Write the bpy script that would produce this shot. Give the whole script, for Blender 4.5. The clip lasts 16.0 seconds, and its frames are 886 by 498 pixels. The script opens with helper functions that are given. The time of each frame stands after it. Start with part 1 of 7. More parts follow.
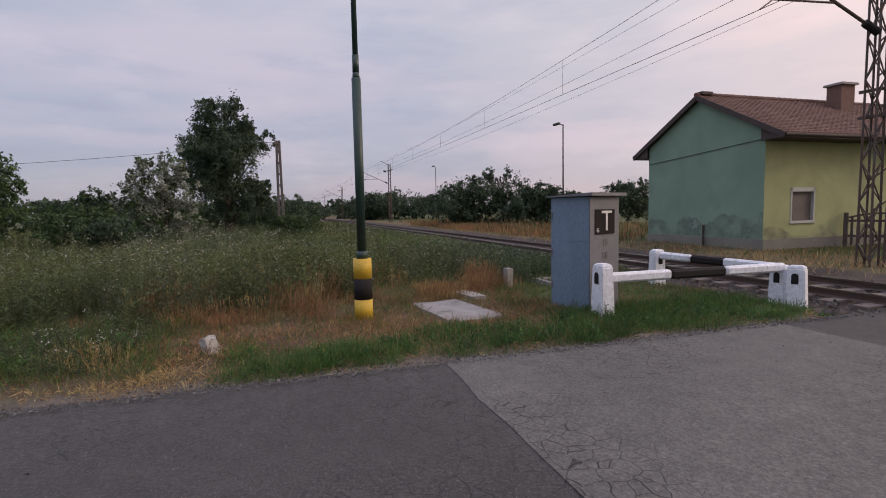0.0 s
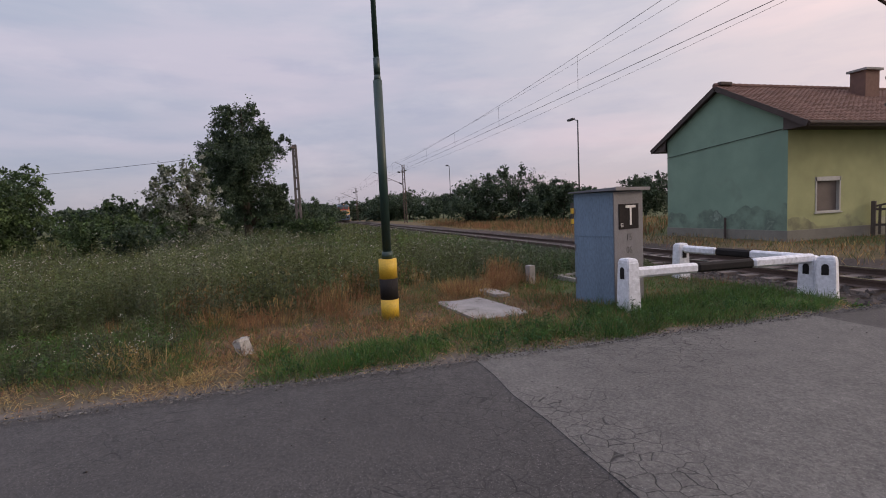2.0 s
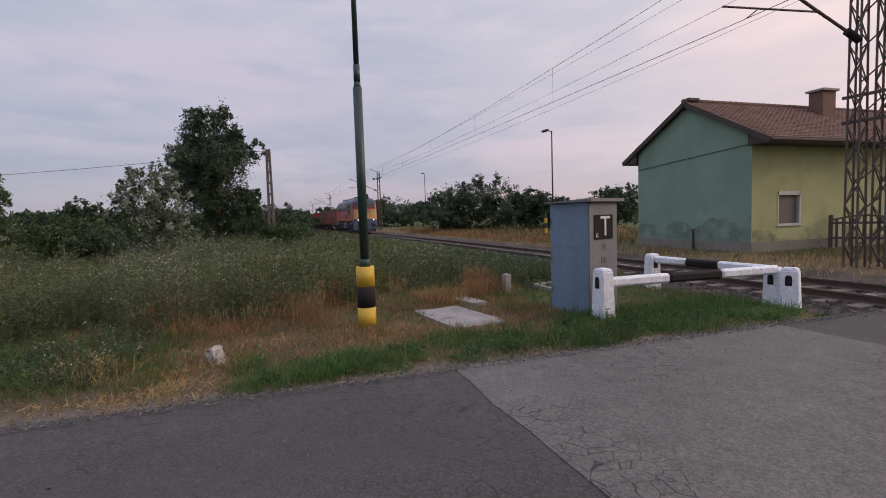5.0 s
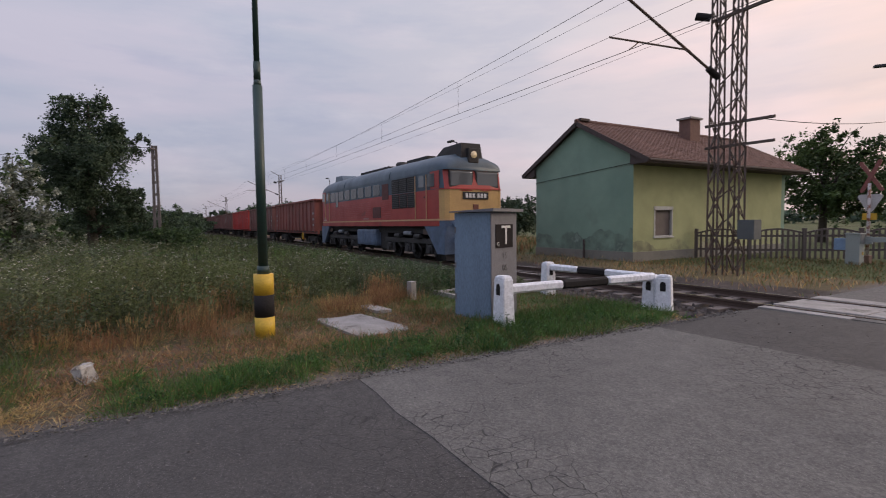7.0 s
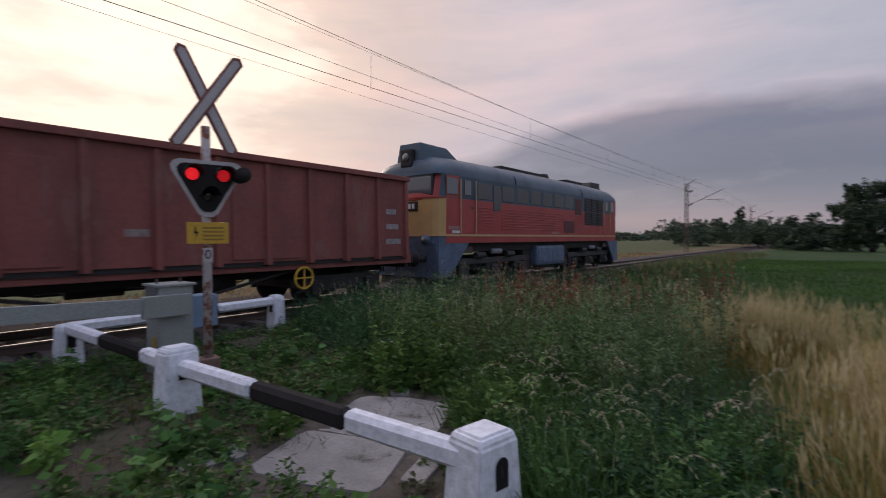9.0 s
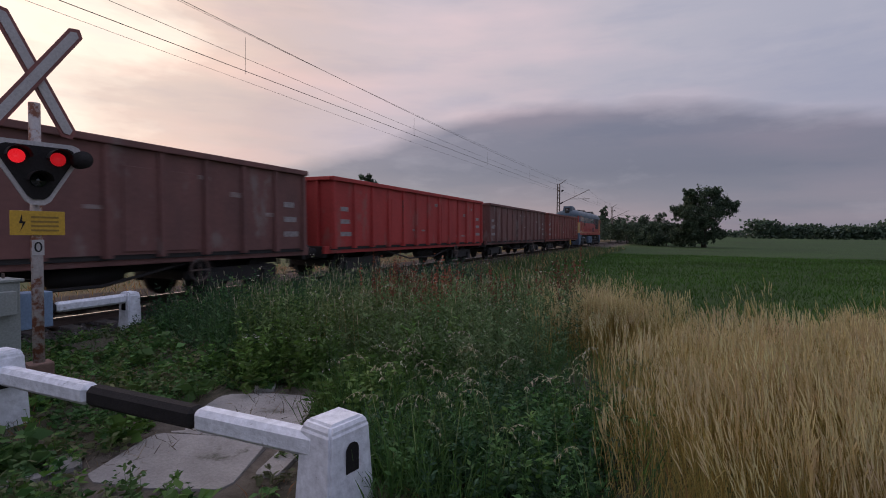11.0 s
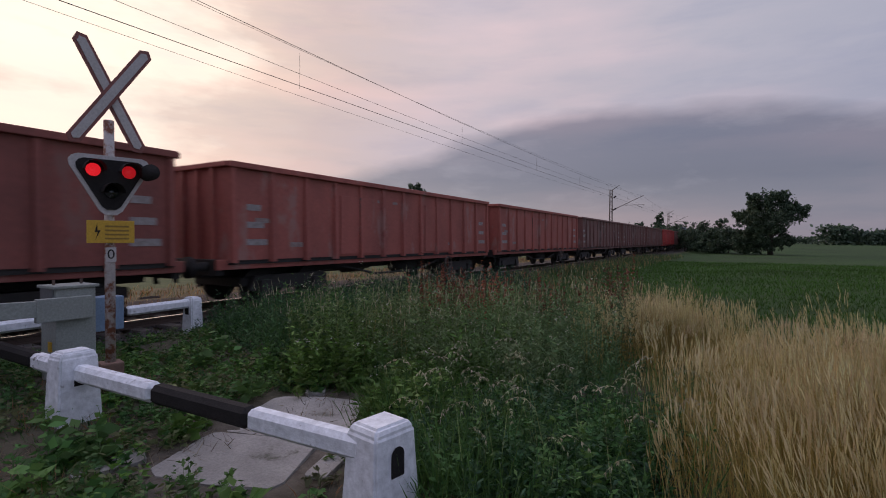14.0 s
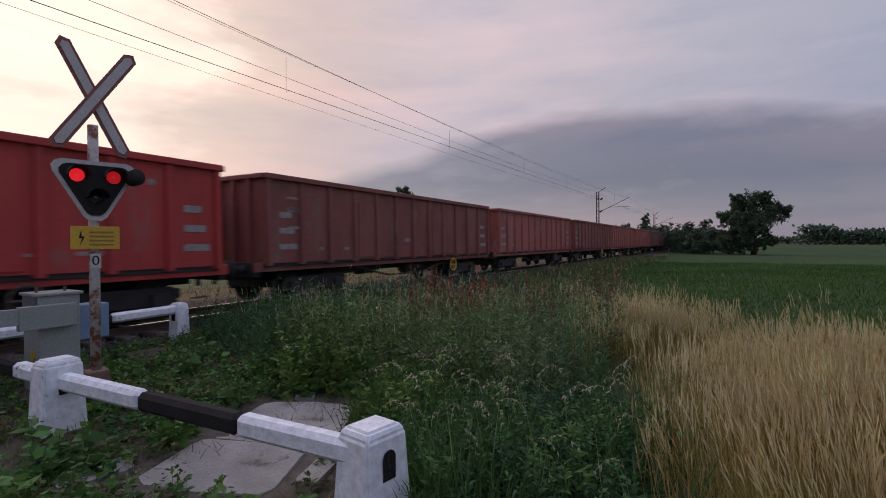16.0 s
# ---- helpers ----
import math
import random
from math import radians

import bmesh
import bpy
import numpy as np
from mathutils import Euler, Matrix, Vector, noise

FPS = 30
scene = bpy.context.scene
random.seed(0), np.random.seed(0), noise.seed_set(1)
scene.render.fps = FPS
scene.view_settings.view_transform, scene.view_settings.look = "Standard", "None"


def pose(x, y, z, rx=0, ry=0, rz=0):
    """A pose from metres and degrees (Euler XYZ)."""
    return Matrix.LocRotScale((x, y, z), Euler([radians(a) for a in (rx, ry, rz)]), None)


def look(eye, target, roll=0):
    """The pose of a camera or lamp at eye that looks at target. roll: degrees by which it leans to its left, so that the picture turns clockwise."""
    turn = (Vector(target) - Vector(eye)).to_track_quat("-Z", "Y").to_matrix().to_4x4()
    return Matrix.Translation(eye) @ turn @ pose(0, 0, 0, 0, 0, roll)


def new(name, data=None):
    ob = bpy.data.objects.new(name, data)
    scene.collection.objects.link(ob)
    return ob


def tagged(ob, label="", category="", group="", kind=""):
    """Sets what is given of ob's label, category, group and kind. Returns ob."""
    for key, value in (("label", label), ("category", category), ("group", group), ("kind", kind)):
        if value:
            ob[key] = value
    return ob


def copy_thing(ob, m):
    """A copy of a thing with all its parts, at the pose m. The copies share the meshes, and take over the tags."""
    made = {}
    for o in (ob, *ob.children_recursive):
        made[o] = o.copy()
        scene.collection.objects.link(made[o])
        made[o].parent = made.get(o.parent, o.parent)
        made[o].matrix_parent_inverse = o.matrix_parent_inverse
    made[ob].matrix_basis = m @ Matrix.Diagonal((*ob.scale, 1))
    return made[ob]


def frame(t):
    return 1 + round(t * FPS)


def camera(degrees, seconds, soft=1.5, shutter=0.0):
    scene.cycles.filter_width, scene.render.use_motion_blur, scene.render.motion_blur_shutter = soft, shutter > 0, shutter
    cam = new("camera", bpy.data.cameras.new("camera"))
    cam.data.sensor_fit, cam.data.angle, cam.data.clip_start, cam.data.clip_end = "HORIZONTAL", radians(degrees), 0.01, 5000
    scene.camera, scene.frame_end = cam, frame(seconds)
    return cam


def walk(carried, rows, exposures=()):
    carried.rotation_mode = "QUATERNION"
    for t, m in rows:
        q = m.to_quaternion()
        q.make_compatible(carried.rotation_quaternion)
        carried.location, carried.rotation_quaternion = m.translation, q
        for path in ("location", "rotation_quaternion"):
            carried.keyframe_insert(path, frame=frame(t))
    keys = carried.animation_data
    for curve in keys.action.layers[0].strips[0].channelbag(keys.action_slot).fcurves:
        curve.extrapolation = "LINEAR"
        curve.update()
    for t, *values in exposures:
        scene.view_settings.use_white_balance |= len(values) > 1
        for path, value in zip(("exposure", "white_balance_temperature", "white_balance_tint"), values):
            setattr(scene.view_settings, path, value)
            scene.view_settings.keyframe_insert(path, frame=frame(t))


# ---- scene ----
cam = camera(84.64, 16.0, 1.0, 0.16)
walk(cam, [
    (0.0, pose(-0.214, 0.081, 1.715, 85.49, 0, 73.00) @ pose(0, 0, 0, 0, 0, -1.21)),
    (0.5, pose(-0.235, 0.034, 1.715, 85.41, 0, 73.24) @ pose(0, 0, 0, 0, 0, -2.32)),
    (1.0, pose(-0.199, 0.018, 1.703, 85.30, 0, 73.43) @ pose(0, 0, 0, 0, 0, -2.50)),
    (1.5, pose(-0.178, 0.009, 1.703, 85.31, 0, 75.28) @ pose(0, 0, 0, 0, 0, -2.68)),
    (2.0, pose(-0.209, -0.083, 1.715, 85.47, 0, 74.74) @ pose(0, 0, 0, 0, 0, -2.68)),
    (2.5, pose(-0.217, -0.110, 1.715, 85.63, 0, 74.06) @ pose(0, 0, 0, 0, 0, -3.11)),
    (3.0, pose(-0.229, -0.120, 1.717, 85.72, 0, 73.94) @ pose(0, 0, 0, 0, 0, -2.37)),
    (3.5, pose(-0.212, -0.126, 1.713, 85.99, 0, 73.18) @ pose(0, 0, 0, 0, 0, -2.14)),
    (4.0, pose(-0.202, -0.134, 1.718, 86.15, 0, 72.38) @ pose(0, 0, 0, 0, 0, -2.02)),
    (6.3, pose(-0.269, -0.155, 1.733, 86.75, 0, 68.21) @ pose(0, 0, 0, 0, 0, -0.92)),
    (6.5, pose(-0.249, -0.146, 1.718, 86.88, 0, 66.26) @ pose(0, 0, 0, 0, 0, -0.95)),
    (7.0, pose(-0.232, -0.135, 1.726, 86.88, 0, 60.57) @ pose(0, 0, 0, 0, 0, -0.69)),
    (7.3, pose(-0.240, -0.135, 1.694, 87.45, 0, 54.30) @ pose(0, 0, 0, 0, 0, -0.63)),
    (7.5, pose(-0.211, -0.122, 1.724, 87.76, 0, 48.17) @ pose(0, 0, 0, 0, 0, -0.29)),
    (7.7, pose(-0.257, -0.079, 1.699, 88.98, 0, 33.06) @ pose(0, 0, 0, 0, 0, 0.14)),
    (7.8, pose(-0.285, -0.001, 1.735, 89.74, 0, 21.19) @ pose(0, 0, 0, 0, 0, 0.42)),
    (7.9, pose(-0.204, -0.021, 1.685, 90.37, 0, 13.41) @ pose(0, 0, 0, 0, 0, 0.57)),
    (8.0, pose(-0.326, -0.053, 1.639, 91.00, 0, 7.29) @ pose(0, 0, 0, 0, 0, 1.33)),
    (8.1, pose(-0.215, -0.071, 1.654, 91.10, 0, 0.47) @ pose(0, 0, 0, 0, 0, 1.46)),
    (8.2, pose(-0.143, -0.088, 1.701, 90.90, 0, -6.12) @ pose(0, 0, 0, 0, 0, 1.40)),
    (8.3, pose(-0.060, -0.042, 1.688, 90.68, 0, -14.66) @ pose(0, 0, 0, 0, 0, 1.04)),
    (8.5, pose(0.019, -0.101, 1.737, 90.08, 0, -28.76) @ pose(0, 0, 0, 0, 0, 0.66)),
    (9.0, pose(0.078, -0.203, 1.733, 88.76, 0, -52.56) @ pose(0, 0, 0, 0, 0, -0.17)),
    (9.2, pose(0.093, -0.212, 1.754, 88.06, 0, -59.85) @ pose(0, 0, 0, 0, 0, -0.16)),
    (11.3, pose(0.030, -0.509, 1.754, 88.01, 0, -65.67) @ pose(0, 0, 0, 0, 0, 0.58)),
    (11.5, pose(0.013, -0.487, 1.751, 88.42, 0, -63.15) @ pose(0, 0, 0, 0, 0, 0.34)),
    (12.0, pose(-0.053, -0.448, 1.737, 90.29, 0, -56.30) @ pose(0, 0, 0, 0, 0, 0.75)),
    (12.5, pose(-0.031, -0.429, 1.716, 90.50, 0, -52.56) @ pose(0, 0, 0, 0, 0, 1.41)),
    (13.0, pose(0.017, -0.455, 1.720, 89.60, 0, -52.87) @ pose(0, 0, 0, 0, 0, 1.38)),
    (13.5, pose(0.038, -0.484, 1.737, 88.89, 0, -55.82) @ pose(0, 0, 0, 0, 0, 1.21)),
    (14.0, pose(0.078, -0.508, 1.730, 88.94, 0, -59.90) @ pose(0, 0, 0, 0, 0, 0.26)),
    (14.5, pose(0.089, -0.524, 1.727, 89.00, 0, -62.22) @ pose(0, 0, 0, 0, 0, -0.07)),
    (15.0, pose(0.076, -0.534, 1.733, 89.09, 0, -62.47) @ pose(0, 0, 0, 0, 0, -0.08)),
    (15.5, pose(0.072, -0.531, 1.731, 89.21, 0, -62.49) @ pose(0, 0, 0, 0, 0, -0.21)),
    (16.0, pose(0.059, -0.512, 1.729, 89.30, 0, -61.25) @ pose(0, 0, 0, 0, 0, -0.27)),
], [(0.0, 0.44, 6650, 10), (6.5, 0.44, 6600, 10), (7.0, 0.40, 6550, 9), (7.5, 0.14, 6400, 7), (8.0, -0.24, 6250, 3), (8.3, -0.06, 6300, 5), (8.5, 0.10, 6300, 8), (9.0, 0.04, 6250, 10), (11.5, -0.05, 6200, 12), (16.0, -0.05, 6200, 12)])

# ---- light ----
SUN_AZ, SUN_EL = radians(71), radians(24)
sun_way = Vector((math.cos(SUN_AZ) * math.cos(SUN_EL), math.sin(SUN_AZ) * math.cos(SUN_EL), math.sin(SUN_EL)))
sun = new("sun", bpy.data.lights.new("sun", "SUN"))
sun.data.energy, sun.data.angle, sun.data.color = 0.7, radians(14), (1.0, 0.84, 0.68)
sun.matrix_world = look((0, 0, 50), Vector((0, 0, 50)) - sun_way)


class Nodes:
    """Short hand for node trees."""

    def __init__(self, tree):
        self.t = tree
        tree.nodes.clear()

    def add(self, kind, links=None, **values):
        n = self.t.nodes.new(kind)
        if "operation" in values:
            n.operation = values["operation"]
        if "feature" in values:
            n.feature = values["feature"]
        if "attribute_name" in values:
            n.attribute_name = values["attribute_name"]
        if "sky_type" in values:
            n.sky_type, n.sun_disc = values["sky_type"], False
            n.sun_elevation, n.sun_rotation = values["sun_elevation"], values["sun_rotation"]
        for k, v in (links or {}).items():
            if isinstance(v, bpy.types.NodeSocket):
                self.t.links.new(v, n.inputs[k])
            else:
                n.inputs[k].default_value = v
        return n

    def ramp(self, fac, stops):
        n = self.t.nodes.new("ShaderNodeValToRGB")
        while len(n.color_ramp.elements) < len(stops):
            n.color_ramp.elements.new(0.5)
        for e, (p, c) in zip(n.color_ramp.elements, stops):
            e.position = p
            e.color = (*c, 1) if len(c) == 3 else c
        self.t.links.new(fac, n.inputs[0])
        return n.outputs[0]

    def mix(self, fac, a, b, how="MIX"):
        n = self.t.nodes.new("ShaderNodeMix")
        n.data_type, n.blend_type = "RGBA", how
        for i, v in ((0, fac), (6, a), (7, b)):
            if isinstance(v, bpy.types.NodeSocket):
                self.t.links.new(v, n.inputs[i])
            elif i:
                n.inputs[i].default_value = (*v, 1)
            else:
                n.inputs[i].default_value = v
        return n.outputs[2]

    def calc(self, how, a, b=0.0):
        n = self.t.nodes.new("ShaderNodeMath")
        n.operation = how
        for i, v in ((0, a), (1, b)):
            if isinstance(v, bpy.types.NodeSocket):
                self.t.links.new(v, n.inputs[i])
            else:
                n.inputs[i].default_value = v
        return n.outputs[0]

    def noise(self, vec, scale, detail=4.0, rough=0.55):
        return self.add("ShaderNodeTexNoise", {"Vector": vec, "Scale": scale, "Detail": detail, "Roughness": rough}).outputs[0]


def make_world():
    """A hazy evening sky: thin high cloud, a warm veil round the low sun, a slate cloud bank away from it."""
    w = bpy.data.worlds.new("evening_sky")
    scene.world = w
    w.use_nodes = True
    n = Nodes(w.node_tree)
    way = n.add("ShaderNodeTexCoord").outputs["Generated"]
    sep = n.add("ShaderNodeSeparateXYZ", {0: way}).outputs
    flat = n.add("ShaderNodeMapping", {"Vector": way, "Scale": (1.0, 1.0, 3.2)}).outputs[0]
    dot = n.add("ShaderNodeVectorMath", {0: way, 1: sun_way}, operation="DOT_PRODUCT").outputs["Value"]
    soft = n.noise(flat, 1.7, 6.0, 0.55)
    fine = n.noise(flat, 5.5, 7.0, 0.6)
    warp = n.calc("ADD", n.calc("MULTIPLY", n.calc("SUBTRACT", soft, 0.5), 0.30), n.calc("MULTIPLY", n.calc("SUBTRACT", fine, 0.5), 0.10))
    veil = n.calc("MULTIPLY", n.calc("ADD", n.calc("ADD", dot, warp), 1.0), 0.5)
    glow = n.ramp(veil, [(0.0, (0.30, 0.33, 0.42)), (0.5, (0.370, 0.380, 0.465)), (0.72, (0.50, 0.465, 0.505)), (0.87, (0.66, 0.54, 0.53)),
                         (0.945, (0.70, 0.53, 0.455)), (0.98, (0.78, 0.595, 0.47)), (1.0, (1.06, 0.88, 0.68))])
    low = n.ramp(sep[2], [(0.0, (0.74, 0.68, 0.70)), (0.14, (0.90, 0.86, 0.88)), (0.35, (1.0, 1.0, 1.0)), (0.52, (1.02, 1.03, 1.06)), (0.72, (1.42, 1.52, 1.72)), (1.0, (1.75, 1.95, 2.30))])
    col = n.mix(1.0, glow, low, "MULTIPLY")
    # the slate bank towards +x
    bank = n.add("ShaderNodeVectorMath", {0: way, 1: (math.cos(radians(8)), math.sin(radians(8)), 0.0)}, operation="DOT_PRODUCT").outputs["Value"]
    edge = n.calc("SUBTRACT", n.calc("MULTIPLY", n.calc("SUBTRACT", bank, 0.68), 0.95), sep[2])
    edge = n.calc("ADD", edge, n.calc("MULTIPLY", n.calc("SUBTRACT", soft, 0.5), 0.16))
    hide = n.ramp(edge, [(0.0, (0, 0, 0)), (0.045, (0.75, 0.75, 0.75)), (0.25, (0.9, 0.9, 0.9))])
    above = n.ramp(sep[2], [(0.03, (0.55, 0.55, 0.55)), (0.12, (1, 1, 1))])
    hide = n.mix(1.0, hide, above, "MULTIPLY")
    col = n.mix(hide, col, (0.128, 0.126, 0.168))
    # pink and pale streaks, and a few greyer wisps
    long = n.add("ShaderNodeMapping", {"Vector": way, "Scale": (0.9, 0.9, 5.0), "Rotation": (0.12, -0.10, 0.0)}).outputs[0]
    band = n.noise(long, 2.1, 5.0, 0.5)
    pink = n.ramp(band, [(0.46, (0, 0, 0)), (0.66, (0.62, 0.62, 0.62))])
    col = n.mix(pink, col, n.mix(1.0, col, (1.40, 1.20, 1.14), "MULTIPLY"))
    streak = n.ramp(fine, [(0.52, (0, 0, 0)), (0.78, (0.20, 0.20, 0.20))])
    col = n.mix(streak, col, (0.62, 0.56, 0.60))
    wisp = n.ramp(n.noise(long, 4.3, 6.0, 0.6), [(0.34, (0.34, 0.34, 0.34)), (0.5, (0, 0, 0))])
    col = n.mix(wisp, col, n.mix(1.0, col, (0.75, 0.80, 0.90), "MULTIPLY"))
    sky = n.add("ShaderNodeTexSky", sky_type="NISHITA", sun_elevation=SUN_EL, sun_rotation=radians(90) - SUN_AZ)
    thin = n.add("ShaderNodeBackground", {"Color": sky.outputs[0], "Strength": 0.012}).outputs[0]
    cloud = n.add("ShaderNodeBackground", {"Color": col, "Strength": 0.95}).outputs[0]
    both = n.add("ShaderNodeAddShader", {0: thin, 1: cloud}).outputs[0]
    n.add("ShaderNodeOutputWorld", {0: both})


make_world()
scene.view_settings.exposure = 0.0

# ---- materials ----
MATS = {}


def mat(name, base, rough=0.6, metal=0.0, other=None, scale=3.0, amount=0.5, grain=40.0, bump=0.15, glow=None, spec=0.5, stretch=(1, 1, 1), dirt=None, dirt_scale=0.8, dirt_at=0.58):
    """A worn surface: base colour, large stains towards 'other', fine grain, relief; dirt: a second, patchy coat."""
    if name in MATS:
        return MATS[name]
    m = bpy.data.materials.new(name)
    m.use_nodes = True
    n = Nodes(m.node_tree)
    at = n.add("ShaderNodeTexCoord").outputs["Object"]
    at = n.add("ShaderNodeMapping", {"Vector": at, "Scale": stretch}).outputs[0]
    big = n.noise(at, scale, 6.0, 0.62)
    small = n.noise(at, grain, 4.0, 0.6)
    other = other or tuple(c * 0.62 for c in base)
    fac = n.ramp(big, [(0.36, (0, 0, 0)), (0.70, (amount, amount, amount))])
    col = n.mix(fac, base, other)
    grey = n.ramp(small, [(0.3, (0.80, 0.80, 0.80)), (0.7, (1.12, 1.12, 1.12))])
    col = n.mix(1.0, col, grey, "MULTIPLY")
    if dirt:
        patch = n.noise(at, dirt_scale, 7.0, 0.68)
        col = n.mix(n.ramp(patch, [(dirt_at - 0.03, (0, 0, 0)), (dirt_at + 0.04, (1, 1, 1))]), col, dirt)
    r = n.calc("ADD", n.calc("MULTIPLY", n.calc("SUBTRACT", big, 0.5), 0.3), rough)
    height = n.calc("ADD", n.calc("MULTIPLY", big, 0.4), small)
    nor = n.add("ShaderNodeBump", {"Height": height, "Strength": bump, "Distance": 0.02}).outputs[0]
    b = n.add("ShaderNodeBsdfPrincipled", {"Base Color": col, "Roughness": r, "Metallic": metal, "Normal": nor, "Specular IOR Level": spec})
    if glow:
        b.inputs["Emission Color"].default_value = (*glow[0], 1)
        b.inputs["Emission Strength"].default_value = glow[1]
    n.add("ShaderNodeOutputMaterial", {0: b.outputs[0]})
    MATS[name] = m
    return m


def tint_mat(name, rough=0.6, through_light=0.25, grain=0.0):
    """Plants and soil, coloured piece by piece by the mesh's own tint."""
    if name in MATS:
        return MATS[name]
    m = bpy.data.materials.new(name)
    m.use_nodes = True
    n = Nodes(m.node_tree)
    col = n.add("ShaderNodeAttribute", attribute_name="tint").outputs["Color"]
    nor = None
    if grain:
        at = n.add("ShaderNodeTexCoord").outputs["Object"]
        g = n.noise(at, grain, 6.0, 0.7)
        g2 = n.noise(at, grain * 0.08, 5.0, 0.6)
        col = n.mix(1.0, col, n.ramp(g, [(0.25, (0.55, 0.55, 0.55)), (0.75, (1.35, 1.35, 1.35))]), "MULTIPLY")
        col = n.mix(1.0, col, n.ramp(g2, [(0.3, (0.7, 0.72, 0.7)), (0.7, (1.25, 1.2, 1.2))]), "MULTIPLY")
        nor = n.add("ShaderNodeBump", {"Height": g, "Strength": 0.6, "Distance": 0.04}).outputs[0]
    b = n.add("ShaderNodeBsdfPrincipled", {"Base Color": col, "Roughness": rough, "Specular IOR Level": 0.25})
    if nor:
        n.t.links.new(nor, b.inputs["Normal"])
    out = b.outputs[0]
    if through_light:
        tr = n.add("ShaderNodeBsdfTranslucent", {"Color": col}).outputs[0]
        out = n.add("ShaderNodeMixShader", {0: through_light, 1: out, 2: tr}).outputs[0]
    n.add("ShaderNodeOutputMaterial", {0: out})
    MATS[name] = m
    return m


def asphalt(name, base, crack, stone):
    m = bpy.data.materials.new(name)
    m.use_nodes = True
    n = Nodes(m.node_tree)
    at = n.add("ShaderNodeTexCoord").outputs["Object"]
    big = n.noise(at, 0.55, 6.0, 0.6)
    mid = n.noise(at, 4.0, 6.0, 0.65)
    fine = n.noise(at, 120.0, 3.0, 0.6)
    wob = n.add("ShaderNodeTexNoise", {"Vector": at, "Scale": 2.5, "Detail": 4.0}).outputs["Color"]
    shake = n.add("ShaderNodeVectorMath", {0: wob, 1: (0.22, 0.22, 0.0)}, operation="MULTIPLY").outputs[0]
    at2 = n.add("ShaderNodeVectorMath", {0: at, 1: shake}, operation="ADD").outputs[0]
    cell = n.add("ShaderNodeTexVoronoi", {"Vector": at2, "Scale": 6.2}, feature="DISTANCE_TO_EDGE").outputs["Distance"]
    where = n.noise(at, 0.42, 3.0, 0.5)
    line = n.ramp(n.calc("ADD", cell, n.calc("MULTIPLY", mid, 0.016)), [(0.012, (1, 1, 1)), (0.034, (0, 0, 0))])
    patch = n.ramp(where, [(0.47, (0, 0, 0)), (0.57, (1, 1, 1))])
    cracks = n.mix(1.0, line, patch, "MULTIPLY")
    col = n.mix(n.ramp(big, [(0.3, (0, 0, 0)), (0.75, (1, 1, 1))]), base, tuple(c * 0.72 for c in base))
    grit = n.noise(at, 34.0, 4.0, 0.75)
    col = n.mix(1.0, col, n.ramp(grit, [(0.34, (0.60, 0.60, 0.60)), (0.66, (1.42, 1.40, 1.37))]), "MULTIPLY")
    col = n.mix(1.0, col, n.ramp(mid, [(0.3, (0.82, 0.82, 0.82)), (0.7, (1.15, 1.14, 1.12))]), "MULTIPLY")
    col = n.mix(n.ramp(fine, [(0.60, (0, 0, 0)), (0.74, (stone, stone, stone))]), col, (0.42, 0.40, 0.38))
    col = n.mix(n.ramp(fine, [(0.26, (0.5, 0.5, 0.5)), (0.36, (0, 0, 0))]), col, (0.02, 0.02, 0.02))
    col = n.mix(n.calc("MULTIPLY", cracks, crack), col, (0.015, 0.015, 0.015))
    h = n.calc("SUBTRACT", n.calc("ADD", n.calc("MULTIPLY", fine, 0.5), n.calc("MULTIPLY", mid, 0.4)), n.calc("MULTIPLY", cracks, crack))
    nor = n.add("ShaderNodeBump", {"Height": h, "Strength": 0.5, "Distance": 0.012}).outputs[0]
    b = n.add("ShaderNodeBsdfPrincipled", {"Base Color": col, "Roughness": 0.78, "Normal": nor, "Specular IOR Level": 0.35})
    n.add("ShaderNodeOutputMaterial", {0: b.outputs[0]})
    return m


def glass(name, tone=(0.02, 0.025, 0.03), rough=0.05):
    m = bpy.data.materials.new(name)
    m.use_nodes = True
    b = m.node_tree.nodes["Principled BSDF"]
    b.inputs["Base Color"].default_value = (*tone, 1)
    b.inputs["Roughness"].default_value = rough
    b.inputs["Specular IOR Level"].default_value = 0.8
    return m


M_WHITE = mat("whitewash", (0.78, 0.79, 0.83), 0.85, other=(0.60, 0.61, 0.64), scale=6, amount=0.6, grain=16, bump=0.4, dirt=(0.17, 0.16, 0.15), dirt_scale=5.0, dirt_at=0.655)
M_BLACK = mat("black_paint", (0.020, 0.018, 0.018), 0.85, other=(0.04, 0.036, 0.034), bump=0.3, spec=0.2)
M_YELLOW = mat("yellow_paint", (0.62, 0.40, 0.035), 0.5, other=(0.45, 0.29, 0.04), bump=0.15, dirt=(0.10, 0.07, 0.03), dirt_scale=5, dirt_at=0.70)
M_POLE = mat("green_pole_paint", (0.020, 0.050, 0.042), 0.42, other=(0.012, 0.022, 0.02), bump=0.1)
M_CONC = mat("old_concrete", (0.34, 0.32, 0.30), 0.85, other=(0.20, 0.19, 0.175), scale=2.5, amount=0.8, bump=0.5, dirt=(0.10, 0.095, 0.075), dirt_scale=1.6, dirt_at=0.62)
M_CABBLUE = mat("cabinet_blue", (0.170, 0.245, 0.335), 0.6, other=(0.13, 0.18, 0.24), scale=1.6, amount=0.8, bump=0.15, stretch=(1, 1, 0.35), dirt=(0.15, 0.13, 0.12), dirt_scale=2.2, dirt_at=0.68)
